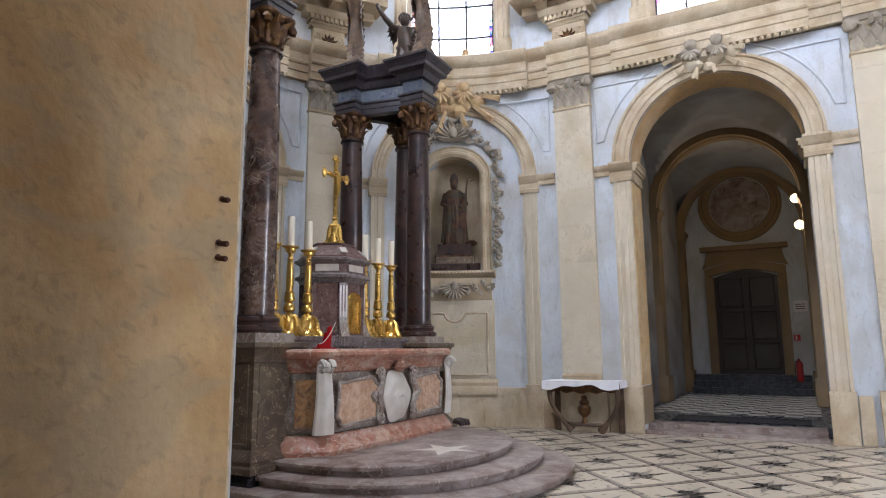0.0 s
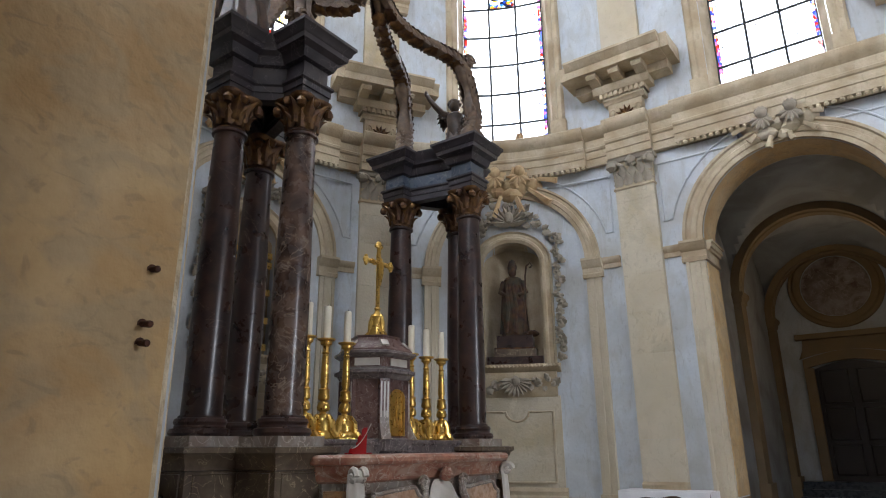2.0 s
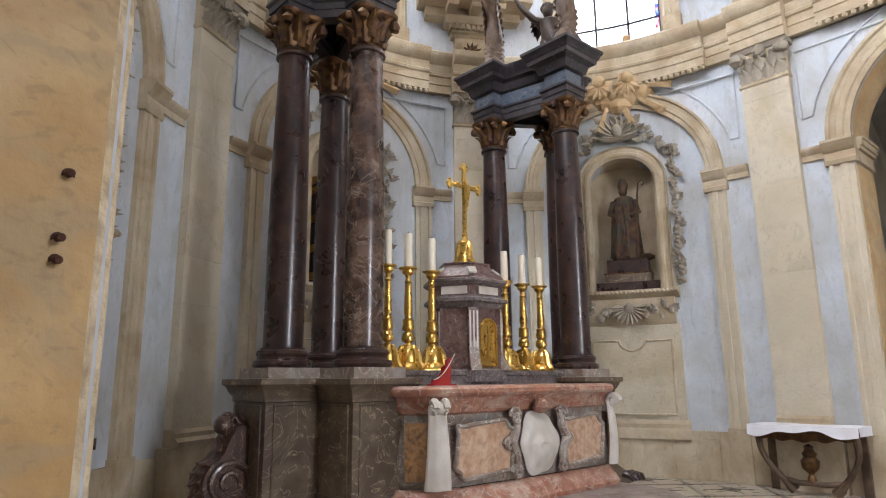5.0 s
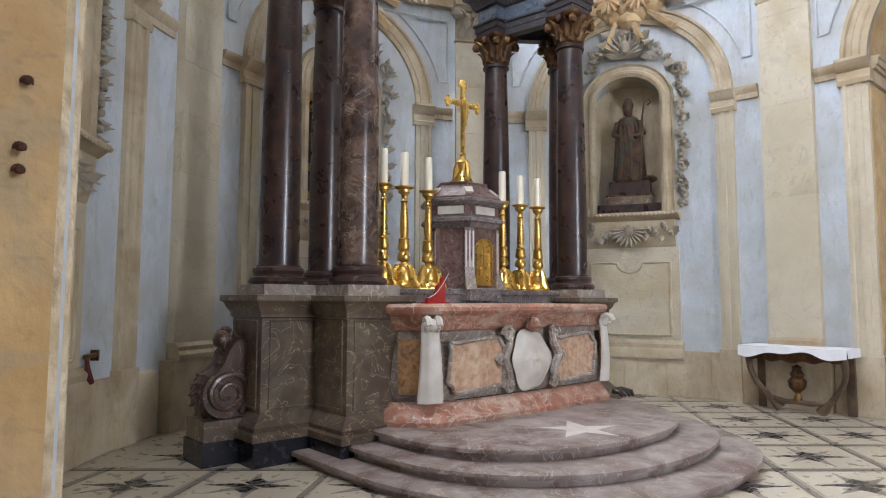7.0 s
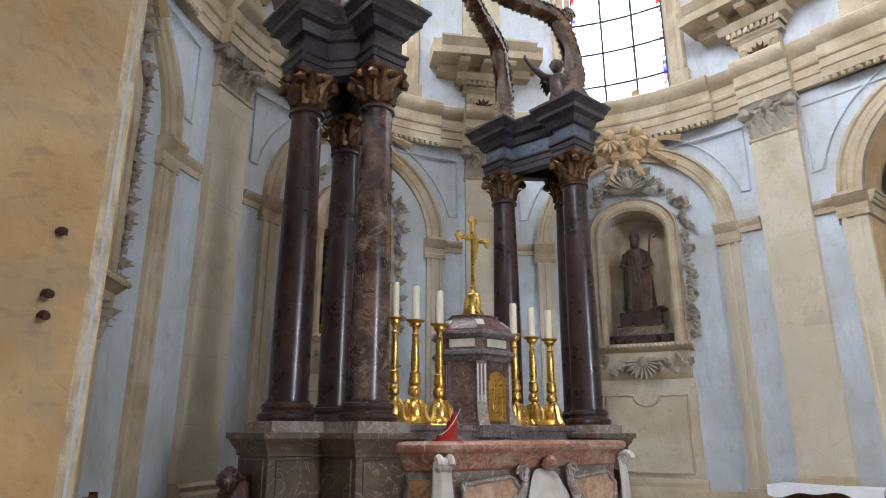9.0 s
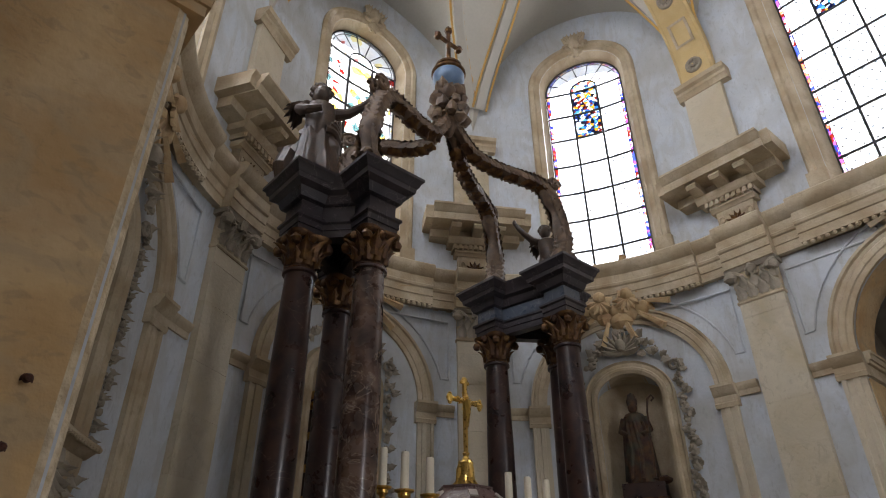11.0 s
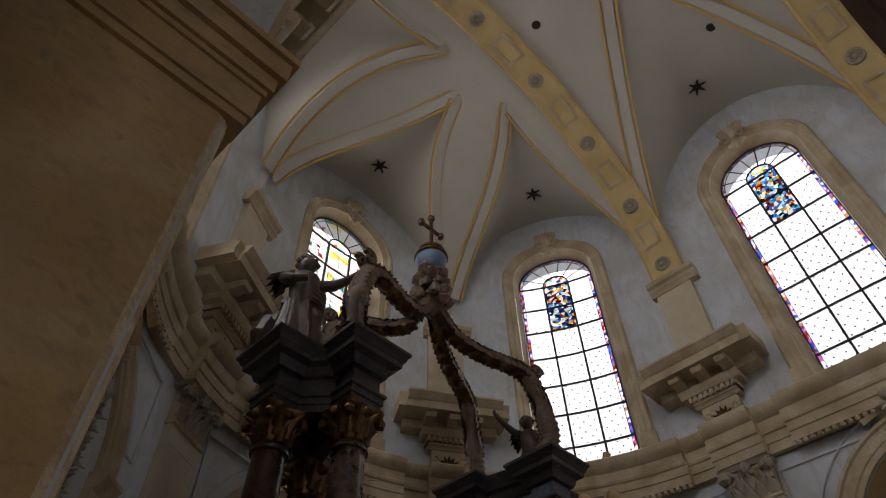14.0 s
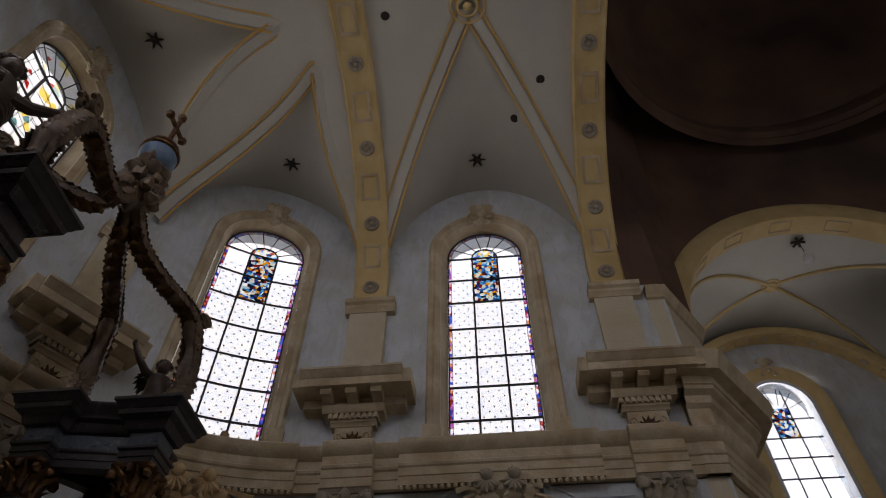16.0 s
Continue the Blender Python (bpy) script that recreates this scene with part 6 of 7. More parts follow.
lamp = root("red_glass_vessel", (-4.93, 5.35, 1.427), "fan-shaped red glass vessel on the altar table", "vessel")
vb = Mesh()
for k in range(5):
    u = (k + 0.5) / 5
    h = 0.05 + 0.24 * u ** 1.8
    vb.face([(0.03 * math.sin(6 * u) + d, 0.27 * (u - 0.5) + e * 0.052, z) for d, e, z in ((0, -0.5, 0.004), (0, 0.5, 0.004), (0.01, 0.5, h + 0.02), (0.01, -0.5, h - 0.012))])
    vb.face([(0.03 * math.sin(6 * u) + d - 0.03, 0.27 * (u - 0.5) + e * 0.052, z) for d, e, z in ((0, -0.5, 0.004), (0, 0.5, 0.004), (0.01, 0.5, h + 0.02), (0.01, -0.5, h - 0.012))])
part("glass_body", vb, REDGLASS, lamp)
part("foot", Mesh().box(-0.06, 0.05, -0.14, 0.14, 0.0, 0.012), REDGLASS, lamp)
part("rim", Mesh().tube([(0.035, 0.27 * (u - 0.5), 0.055 + 0.24 * u ** 1.8) for u in [j / 10 for j in range(11)]], 0.004, 5), WHITEM, lamp, "pale rim")

# ---- niches ----
def carved_cluster(g, pts, size, s, rnd, w=0.08):
    out = Vector(P(s, 0, 1)) - Vector(P(s, 0, 0))
    for (ss, z) in pts:
        a = rnd.uniform(0, 6.28)
        up = Vector(P(ss + math.cos(a), 5 + math.sin(a), 0)) - Vector(P(ss, 5, 0))
        g.leaf(P(ss, z, w), out, up, size * rnd.uniform(0.7, 1.2), 0.5, 0.8)
        if rnd.random() < 0.4:
            g.ball(P(ss, z, w + 0.04), size * 0.3, 7, bumpy=0.5)


def niche(s, seed):
    at = P(s, 3.0, 0)
    rnd = random.Random(seed)
    r0 = root("wall_niche", (at[0], at[1], at[2] - 0.13), "stone framed wall niche with carved garlands and shell apron", "niche", "niches round the apse", "structure")
    o = rel(at)
    hw, z0, sp, rise = NICHE_HW, 3.02, 4.85, 0.42
    bk = Mesh()
    def back(u, v):
        a = math.pi * u
        top = sp + rise * math.sin(a)
        z = z0 + (top - z0) * v
        return P(s - hw * 1.02 * math.cos(a), z, -0.02 - 0.5 * math.sin(a))
    bk.grid(back, 20, 8)
    bk.grid(lambda u, v: P(s - hw * 1.02 * math.cos(math.pi * u), sp + rise * math.sin(math.pi * u) - 0.003, (-0.02 - 0.5 * math.sin(math.pi * u)) * (1 - v)), 20, 3)
    bk.grid(lambda u, v: P(s - hw * 1.02 * math.cos(math.pi * u), z0, (-0.02 - 0.5 * math.sin(math.pi * u)) * (1 - v)), 20, 2)
    part("niche_shell", bk.moved(o), STONE, r0)
    ring = [(0.0, 0.0), (0.0, 0.05), (0.05, 0.09), (0.09, 0.09), (0.11, 0.06), (0.17, 0.06), (0.20, 0.10), (0.22, 0.0)]
    out = [(s - hw, z0 - 0.04), (s - hw, sp)] + [(s - hw * math.cos(math.pi * k / 16), sp + rise * math.sin(math.pi * k / 16)) for k in range(1, 16)] + [(s + hw, sp), (s + hw, z0 - 0.04)]
    n = len(out) - 1
    def fr(u, v):
        i = round(u * n)
        a, b = out[max(0, i - 1)], out[min(n, i + 1)]
        dx, dz = b[0] - a[0], b[1] - a[1]
        L = math.hypot(dx, dz)
        q, w = ring[round(v * 7)]
        return P(out[i][0] - dz / L * q, out[i][1] + dx / L * q, w)
    part("frame", Mesh().grid(fr, n, 7).moved(o), STONE, r0)
    part("sill", Mesh().wsweep([(0, 2.86), (0.10, 2.88), (0.16, 2.93), (0.2, 2.95), (0.2, 3.0), (0, 3.02)], s - 0.80, s + 0.80).moved(o), STONE, r0)
    bd = Mesh()
    for k in range(24):
        bd.ball(P(s - 0.78 + k * 0.068, 2.96, 0.2), 0.028, 6)
    part("bead_row", bd.moved(o), STONE, r0)
    cr = Mesh()
    pts = []
    for k in range(34):
        t = -1 + 2 * k / 33
        pts.append((s + 0.66 * t + rnd.uniform(-0.05, 0.05), 5.55 + 0.50 * (1 - t * t) * rnd.uniform(0.35, 1.15) - 0.1 * abs(t)))
    carved_cluster(cr, pts, 0.17, s, rnd)
    ou = Vector(P(s, 0, 1)) - Vector(P(s, 0, 0))
    for k in range(11):
        a = math.pi * k / 10
        cr.leaf(P(s, 5.62, 0.10), ou, Vector(P(s + math.cos(a), 5 + math.sin(a), 0)) - Vector(P(s, 5, 0)), 0.36, 0.35, 0.34)
    cr.ball(P(s, 5.70, 0.24), 0.09, 10, 1, 1, 1.3)
    part("shell_crest", cr.moved(o), CARVED, r0, "carved stone shell and leaves")
    for sg in (-1, 1):
        gl = Mesh()
        pts = [(s + sg * (0.86 + 0.03 * math.sin(k * 1.3)), 5.35 - k * 0.082) for k in range(29)]
        carved_cluster(gl, pts + [(a + rnd.uniform(-0.06, 0.06), z + 0.03) for a, z in pts], 0.125, s, rnd, 0.03)
        gl.tube([P(s + sg * (0.80 + 0.10 * math.cos(t) * (1 - t / 10)), 5.28 + 0.10 * math.sin(t) * (1 - t / 10), 0.06) for t in [q * 0.5 for q in range(16)]], 0.03, 6)
        part("garland", gl.moved(o), CARVED, r0, "hanging carved leaf garland")
    ap = Mesh()
    ap.wsweep([(0, 2.42), (0.05, 2.46), (0.09, 2.6), (0.11, 2.8), (0.11, 2.87), (0, 2.87)], s - 0.72, s + 0.72)
    part("apron", ap.moved(o), STONE, r0)
    al_ = Mesh()
    for k in range(12):
        a = math.pi + math.pi * k / 11
        al_.leaf(P(s, 2.72, 0.11), ou, Vector(P(s + 1.1 * math.cos(a), 5 + math.sin(a), 0)) - Vector(P(s, 5, 0)), 0.30, 0.3, 0.35)
    al_.ball(P(s, 2.72, 0.17), 0.085, 10, bumpy=0.4)
    carved_cluster(al_, [(s + sg * (0.25 + 0.085 * k), 2.66 + 0.07 * math.sin(k * 1.9)) for sg in (-1, 1) for k in range(6)], 0.15, s, rnd, 0.1)
    part("shell_apron", al_.moved(o), CARVED, r0, "carved shell and scrolls")
    # framed stone panel below
    pn = Mesh().wbox(s - 0.76, s + 0.76, 0.98, 2.46, 0, 0.03)
    part("lower_panel", pn.moved(o), PILASTER, r0)
    pts = [(s - 0.62, 1.06), (s + 0.62, 1.06), (s + 0.62, 2.2), (s + 0.25, 2.2)] + [(s + 0.2 * math.cos(t), 2.2 - 0.16 * math.sin(t)) for t in [j * math.pi / 8 for j in range(9)]] + [(s - 0.25, 2.2), (s - 0.62, 2.2), (s - 0.62, 1.06)]
    part("panel_moulding", Mesh().tube([P(a, z, 0.034) for a, z in pts], 0.022, 6).moved(o), STONE, r0)
    part("base_moulding", Mesh().wsweep([(0, 0.70), (0.12, 0.70), (0.12, 0.80), (0.08, 0.86), (0.09, 0.92), (0.04, 0.98), (0, 0.98)], s - 0.8, s + 0.8).moved(o), STONE, r0)
    return r0

for i, s in enumerate((S_B, S_C, S_D)):
    niche(s, 10 + i)

def plinths(s):
    at = P(s, 3.02, -0.12)
    r0 = root("statue_plinth", (at[0], at[1], at[2] - 0.13), "stepped dark marble and gilt plinth in the niche", "plinth", "statue plinths in the niches")
    o = rel(at)
    part("foot", Mesh().wbox(s - 0.50, s + 0.50, 3.025, 3.16, -0.34, -0.0).moved(o), COLUMN, r0)
    part("middle", Mesh().wbox(s - 0.36, s + 0.36, 3.16, 3.30, -0.34, -0.04).moved(o), PED, r0)
    part("gilt_band", Mesh().wbox(s - 0.365, s + 0.365, 3.30, 3.325, -0.34, -0.035).moved(o), OLDGILT, r0)
    part("top", Mesh().wbox(s - 0.32, s + 0.32, 3.325, 3.549, -0.34, -0.06).moved(o), COLUMN, r0)

def crozier(g, k):
    g.tube([(k * 0.30, k * 0.26, k * 0.05), (k * 0.27, k * 0.30, k * 1.3), (k * 0.27, k * 0.34, k * 1.55), (k * 0.27, k * 0.42, k * 1.62), (k * 0.27, k * 0.46, k * 1.55), (k * 0.27, k * 0.40, k * 1.50)], k * 0.02, 6)
    g.lathe([(k * 0.10, k * 1.54), (k * 0.11, k * 1.62), (k * 0.07, k * 1.75), (0.001, k * 1.8)], seg=12)
    g.ball((k * 0.05, k * 0.4, k * 0.04), k * 0.09, 10, 1.8, 1.6, 0.8, 0.4)

for s in (S_B, S_D):
    plinths(s)
    a = math.pi / 2 - s / R
    figure("saint_statue", P(s, 3.42, -0.19), 1.3, -a, BRONZE if s != S_B else mat("painted_statue_wood", (0.045, 0.018, 0.014), 0.75, second=(0.13, 0.065, 0.02), grain=9, mix=0.8, bump=0.2, stain=(0.03, 0.06, 0.045), stain_scale=5), "dark painted wooden bishop statue with gilt details", "statue", arm=False, extra=crozier)
# gilt cabinet-like frame seen in the middle niche
cab = root("niche_casket", P(S_C, 3.02, 0.0), "dark niche casket with gilt bands", "casket")
oc2 = rel(cab.location)
cab.location.z -= 0.13
part("case", Mesh().wbox(S_C - 0.40, S_C + 0.40, 3.025, 4.6, -0.3, 0.03).moved(oc2), BRONZE, cab)
for z in (3.08, 3.5, 3.95, 4.4, 4.56):
    part("gilt_band", Mesh().wbox(S_C - 0.44, S_C + 0.44, z, z + 0.10, -0.3, 0.06).moved(oc2), GILT, cab)

# ---- credence table by the wall ----
TX, TYB = -3.56, Y0 + R - 0.13
ctb = root("credence_table", (TX, TYB - 0.25, 0), "carved wooden wall table with gilt frieze and scroll legs", "table")
ot = rel(ctb.location)
part("tabletop", Mesh().box(TX - 0.62, TX + 0.62, TYB - 0.50, TYB, 0.80, 0.86).moved(ot), WOOD, ctb)
ap = Mesh().grid(lambda u, v: (TX - 0.58 + 1.16 * u, TYB - 0.46 - 0.0 * v, 0.80 - (0.10 + 0.03 * math.sin(math.pi * u) + 0.015 * math.sin(9 * math.pi * u)) * v), 30, 2)
ap.grid(lambda u, v: (TX - 0.58 + 1.16 * u, TYB - 0.43, 0.80 - (0.10 + 0.03 * math.sin(math.pi * u) + 0.015 * math.sin(9 * math.pi * u)) * v), 30, 2)
part("frieze", ap.moved(ot), OLDGILT, ctb, "gilt lattice frieze")
for sg in (-1, 1):
    pts = [(TX + sg * (0.56 + 0.05 * math.sin(4 * t)) - sg * 0.28 * t * t, TYB - 0.40 + 0.18 * t, 0.79 - 0.76 * t) for t in [j / 14 for j in range(15)]]
    part("leg", Mesh().tube(pts, [0.055 - 0.02 * math.sin(math.pi * j / 14) + (0.015 if j > 12 else 0) for j in range(15)], 9).moved(ot), WOOD, ctb)
    part("back_post", Mesh().box(TX + sg * 0.55 - 0.05, TX + sg * 0.55 + 0.05, TYB - 0.06, TYB - 0.005, 0.0, 0.80).moved(ot), WOOD, ctb)
part("stretcher", Mesh().tube([(TX - 0.32, TYB - 0.24, 0.16), (TX - 0.15, TYB - 0.30, 0.14), (TX, TYB - 0.32, 0.15), (TX + 0.15, TYB - 0.30, 0.14), (TX + 0.32, TYB - 0.24, 0.16)], 0.035, 8).moved(ot), WOOD, ctb)
part("urn", Mesh().lathe([(0.02, 0.14), (0.06, 0.16), (0.045, 0.22), (0.03, 0.26), (0.10, 0.33), (0.115, 0.42), (0.07, 0.47), (0.09, 0.51), (0.05, 0.56), (0.06, 0.60), (0.01, 0.63)], (TX, TYB - 0.30, 0), seg=16).moved(ot), OLDGILT, ctb, "carved gilt urn")
lc = Mesh()
def cloth(u, v):
    x = TX - 0.66 + 1.32 * u
    if v < 0.5:
        return (x, TYB - 0.002 - 0.52 * (v / 0.5), 0.866 + 0.003 * math.sin(9 * u))
    d = (v - 0.5) / 0.5
    drop = 0.10 + 0.035 * math.sin(7 * u + 1) + 0.02 * math.sin(17 * u)
    return (x, TYB - 0.525 - 0.018 * d + 0.012 * d * math.sin(30 * u), 0.866 - drop * d)
lc.grid(cloth, 60, 8)
for e in (0, 1):
    lc.grid(lambda u, v: (TX + (-0.66 if e == 0 else 0.66) + (0.012 * math.sin(20 * u)) * v, TYB - 0.002 - 0.522 * u, 0.866 - 0.11 * v), 16, 3)
thing("altar_cloth", lc, LINEN, "white linen cloth draped over the wall table", "cloth")

# ---- passage beyond the north arch ----
NX0, NX1, NY0, NY1 = -3.3, 0.1, Y0 + R + 0.75, 19.9
pw = [("wall_cloister_west", NX0 - 0.3, NX0, NY0, NY1 + 0.3, 0, 7.4), ("wall_cloister_east", NX1, NX1 + 0.3, NY0, NY1 + 0.3, 0, 7.4)]
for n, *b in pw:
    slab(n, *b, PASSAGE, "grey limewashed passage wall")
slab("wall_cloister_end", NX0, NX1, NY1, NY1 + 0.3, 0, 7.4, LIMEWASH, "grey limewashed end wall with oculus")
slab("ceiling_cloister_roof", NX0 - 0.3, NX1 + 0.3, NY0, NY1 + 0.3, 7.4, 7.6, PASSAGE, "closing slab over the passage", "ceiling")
vt = Mesh()
MX, HW = (NX0 + NX1) / 2, (NX1 - NX0) / 2
def pv(x, y):
    u = min(1, abs(x - MX) / HW)
    t = ((y - NY0) / ((NY1 - NY0) / 2)) % 1.0
    v = abs(t * 2 - 1)
    return 4.75 + 1.75 * max(math.sqrt(max(0, 1 - u * u)), math.sqrt(max(0, 1 - v * v)))
vt.grid(lambda u, v: (NX0 + 2 * HW * u, NY0 + (NY1 - NY0) * v * 0.9995, pv(NX0 + 2 * HW * u, NY0 + (NY1 - NY0) * v * 0.9995)), 30, 60)
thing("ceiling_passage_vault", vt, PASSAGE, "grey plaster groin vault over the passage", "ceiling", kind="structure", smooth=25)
for yy in ((NY0 + NY1) / 2, NY1 - 0.35):
    r0 = root("passage_arch", (MX, yy, 0), "sandstone pilasters and arch across the passage", "arch", "arches of the passage", "structure")
    o = rel(r0.location)
    for sg in (-1, 1):
        x = MX + sg * HW
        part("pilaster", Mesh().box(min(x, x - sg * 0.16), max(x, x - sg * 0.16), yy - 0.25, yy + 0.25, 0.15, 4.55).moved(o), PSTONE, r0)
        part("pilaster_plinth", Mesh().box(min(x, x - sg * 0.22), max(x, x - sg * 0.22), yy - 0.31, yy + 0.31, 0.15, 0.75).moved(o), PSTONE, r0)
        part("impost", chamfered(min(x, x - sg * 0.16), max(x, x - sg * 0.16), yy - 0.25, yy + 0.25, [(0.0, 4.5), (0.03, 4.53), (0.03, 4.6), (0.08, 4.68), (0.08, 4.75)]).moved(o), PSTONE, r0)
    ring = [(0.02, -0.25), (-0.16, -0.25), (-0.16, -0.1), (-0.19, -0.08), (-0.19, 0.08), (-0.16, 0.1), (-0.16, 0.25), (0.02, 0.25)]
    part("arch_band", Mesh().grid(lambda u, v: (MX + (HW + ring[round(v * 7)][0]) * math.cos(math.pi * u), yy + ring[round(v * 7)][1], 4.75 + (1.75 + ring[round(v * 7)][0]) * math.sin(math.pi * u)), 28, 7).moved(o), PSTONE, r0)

# door, steps and oculus at the end
DX, DZ = -1.6, 0.64
for k in range(3):
    thing("passage_step", Mesh().box(NX0 + 0.25, NX1 - 0.25, 18.7 + 0.32 * k, NY1, 0.15 + 0.163 * k, 0.15 + 0.163 * (k + 1)), CHECKB, "dark grey stone step below the passage door", "step", "steps to the passage door", "structure")
d1 = root("door_1", (DX, NY1, DZ), "dark brown panelled wooden door, closed", "door", kind="structure")
od = rel(d1.location)
lf_ = Mesh().box(DX - 0.82, DX + 0.82, NY1 - 0.09, NY1 - 0.02, DZ, DZ + 2.75)
lf_.grid(lambda u, v: (DX - 0.82 + 1.64 * u, NY1 - 0.09 + 0.07 * v, DZ + 2.75 + 0.18 * math.sin(math.pi * u)), 16, 1)
lf_.face([(DX - 0.82 + 1.64 * j / 16, NY1 - 0.09, DZ + 2.75 + 0.18 * math.sin(math.pi * j / 16)) for j in range(17)])
part("leaf", lf_.moved(od), DOORWOOD, d1)
for sx in (-1, 1):
    for z0, z1 in ((0.15, 0.85), (0.98, 1.75), (1.88, 2.7)):
        a, b = sorted((DX + sx * 0.10, DX + sx * 0.72))
        pts = [(a, NY1 - 0.095, DZ + z0), (b, NY1 - 0.095, DZ + z0), (b, NY1 - 0.095, DZ + z1), (a, NY1 - 0.095, DZ + z1), (a, NY1 - 0.095, DZ + z0)]
        part("panel_moulding", Mesh().tube(pts, 0.03, 6).moved(od), DOORWOOD, d1)
fr = Mesh()
for sx in (-1, 1):
    a, b = sorted((DX + sx * 0.83, DX + sx * 1.06))
    fr.box(a, b, NY1 - 0.14, NY1 - 0.004, DZ - 0.2, DZ + 2.78)
fr.grid(lambda u, v: (DX - 1.06 + 2.12 * u, NY1 - 0.14, DZ + 2.76 + 0.19 * math.sin(math.pi * u) + 0.25 * v), 18, 1)
fr.grid(lambda u, v: (DX - 1.06 + 2.12 * u, NY1 - 0.14 + 0.13 * v, DZ + 2.76 + 0.19 * math.sin(math.pi * u)), 18, 1)
fr.grid(lambda u, v: (DX - 1.06 + 2.12 * u, NY1 - 0.14 + 0.13 * v, DZ + 3.01 + 0.19 * math.sin(math.pi * u)), 18, 1)
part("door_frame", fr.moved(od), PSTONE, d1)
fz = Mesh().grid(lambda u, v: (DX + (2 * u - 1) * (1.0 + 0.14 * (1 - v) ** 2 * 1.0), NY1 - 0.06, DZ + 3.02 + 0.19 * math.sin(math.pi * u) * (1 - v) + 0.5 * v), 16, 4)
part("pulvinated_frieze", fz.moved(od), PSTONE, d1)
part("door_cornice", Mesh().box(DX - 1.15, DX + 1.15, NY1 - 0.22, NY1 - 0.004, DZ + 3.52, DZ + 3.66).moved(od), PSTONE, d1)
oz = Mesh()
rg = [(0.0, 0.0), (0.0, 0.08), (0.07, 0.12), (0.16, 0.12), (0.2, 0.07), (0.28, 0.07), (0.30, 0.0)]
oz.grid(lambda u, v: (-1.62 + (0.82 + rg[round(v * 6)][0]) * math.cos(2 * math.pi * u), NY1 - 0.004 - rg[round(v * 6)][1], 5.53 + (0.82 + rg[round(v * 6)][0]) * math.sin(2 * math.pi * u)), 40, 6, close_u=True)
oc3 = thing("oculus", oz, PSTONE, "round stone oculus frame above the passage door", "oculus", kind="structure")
part("blind_panel", Mesh().lathe([(0.001, 0.0), (0.8, 0.0)], seg=36).moved(Matrix.Translation((-1.62, NY1 - 0.01, 5.53)) @ Matrix.Rotation(math.pi / 2, 4, "X")), STEP, oc3)
# passage floor
slab("floor_passage", NX0, NX1, NY0, 18.7, -0.02, 0.14, CHECKB, "dark and white chequered passage floor", "floor")
slab("threshold", -2.74, -0.04, Y0 + R - 0.02, Y0 + R + 0.36, -0.02, 0.055, STEP, "grey stone threshold under the arch", "threshold")
slab("threshold_1", -2.74, -0.04, Y0 + R + 0.36, NY0, -0.02, 0.139, STEP, "grey stone threshold under the arch", "threshold")
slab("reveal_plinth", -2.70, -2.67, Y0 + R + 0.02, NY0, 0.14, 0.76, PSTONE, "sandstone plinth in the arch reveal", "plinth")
thing("door_mat", Mesh().box(-2.4, -0.25, 11.75, 12.6, 0.151, 0.163), MAT_RUBBER, "long black mat on the passage floor", "mat")
thing("passage_doorway_reveal", Mesh().box(-2.692, -2.675, Y0 + R + 0.01, NY0 - 0.01, 0.78, 4.3), OCHRE, "ochre plastered reveal of the north arch", "wall", kind="structure")
ir = root("reveal_impost", P(S_A, 4.320, -0.3), "moulded stone impost inside the north arch", "impost", kind="structure")
for sg in (-1, 1):
    for name, z0, z1, w in (("fillet", 4.320, 4.380, 0.05), ("fascia", 4.380, 4.490, 0.04), ("cavetto", 4.490, 4.540, 0.08), ("fascia", 4.540, 4.620, 0.11), ("fillet", 4.620, 4.658, 0.135)):
        e = S_A + sg * 1.37
        part(name, Mesh().wbox(min(e, e - sg * (w + 0.01)), max(e, e - sg * (w + 0.01)), z0, z1, -0.72, -0.004).moved(rel(ir.location)), STONE, ir)
thing("soffit_plaster", Mesh().grid(lambda u, v: P(S_A + 1.346 * math.cos(math.pi * u), 4.665 + 1.346 * math.sin(math.pi * u), -0.02 - 0.7 * v), 32, 1), OCHRE, "ochre plastered soffit of the north arch", "arch soffit", kind="structure", smooth=30)
# two wall lamps, fire extinguisher, notices
BULB = glow("warm_lamp_glow", (1.0, 0.74, 0.38), 5.0)
for z, yy, lx in ((4.76, 16.2, -0.17), (4.10, 16.0, -0.13)):
    wl = root("wall_lamp", (NX1 - 0.001, yy, z), "lit warm globe lamp on the passage wall", "wall lamp", "lit lamps in the passage")
    part("arm", Mesh().tube([(0, 0, -0.12), (lx - NX1 + 0.03, 0, -0.12), (lx - NX1, 0, -0.05)], 0.015, 6), IRON, wl)
    part("bulb", Mesh().ball((lx - NX1, 0, 0.02), 0.105, 12), BULB, wl, "glowing bulb")
    pl_ = new("lamp_light", bpy.data.lights.new("lamp_light", "POINT"))
    pl_.data.energy, pl_.data.color, pl_.data.shadow_soft_size = 16.0, (1.0, 0.78, 0.5), 0.08
    pl_.location = (lx - 0.14, yy - 0.14, z + 0.02)
ex = root("fire_extinguisher", (-0.42, 19.3, 0.48), "red fire extinguisher beside the passage door", "extinguisher")
part("cylinder", Mesh().lathe([(0.001, 0.0), (0.075, 0.0), (0.08, 0.02), (0.08, 0.45), (0.06, 0.52), (0.025, 0.55), (0.025, 0.6)], seg=16), EXT_RED, ex)
part("hose", Mesh().tube([(0, -0.03, 0.6), (-0.1, -0.05, 0.5), (-0.11, -0.05, 0.2)], 0.012, 6), IRON, ex)
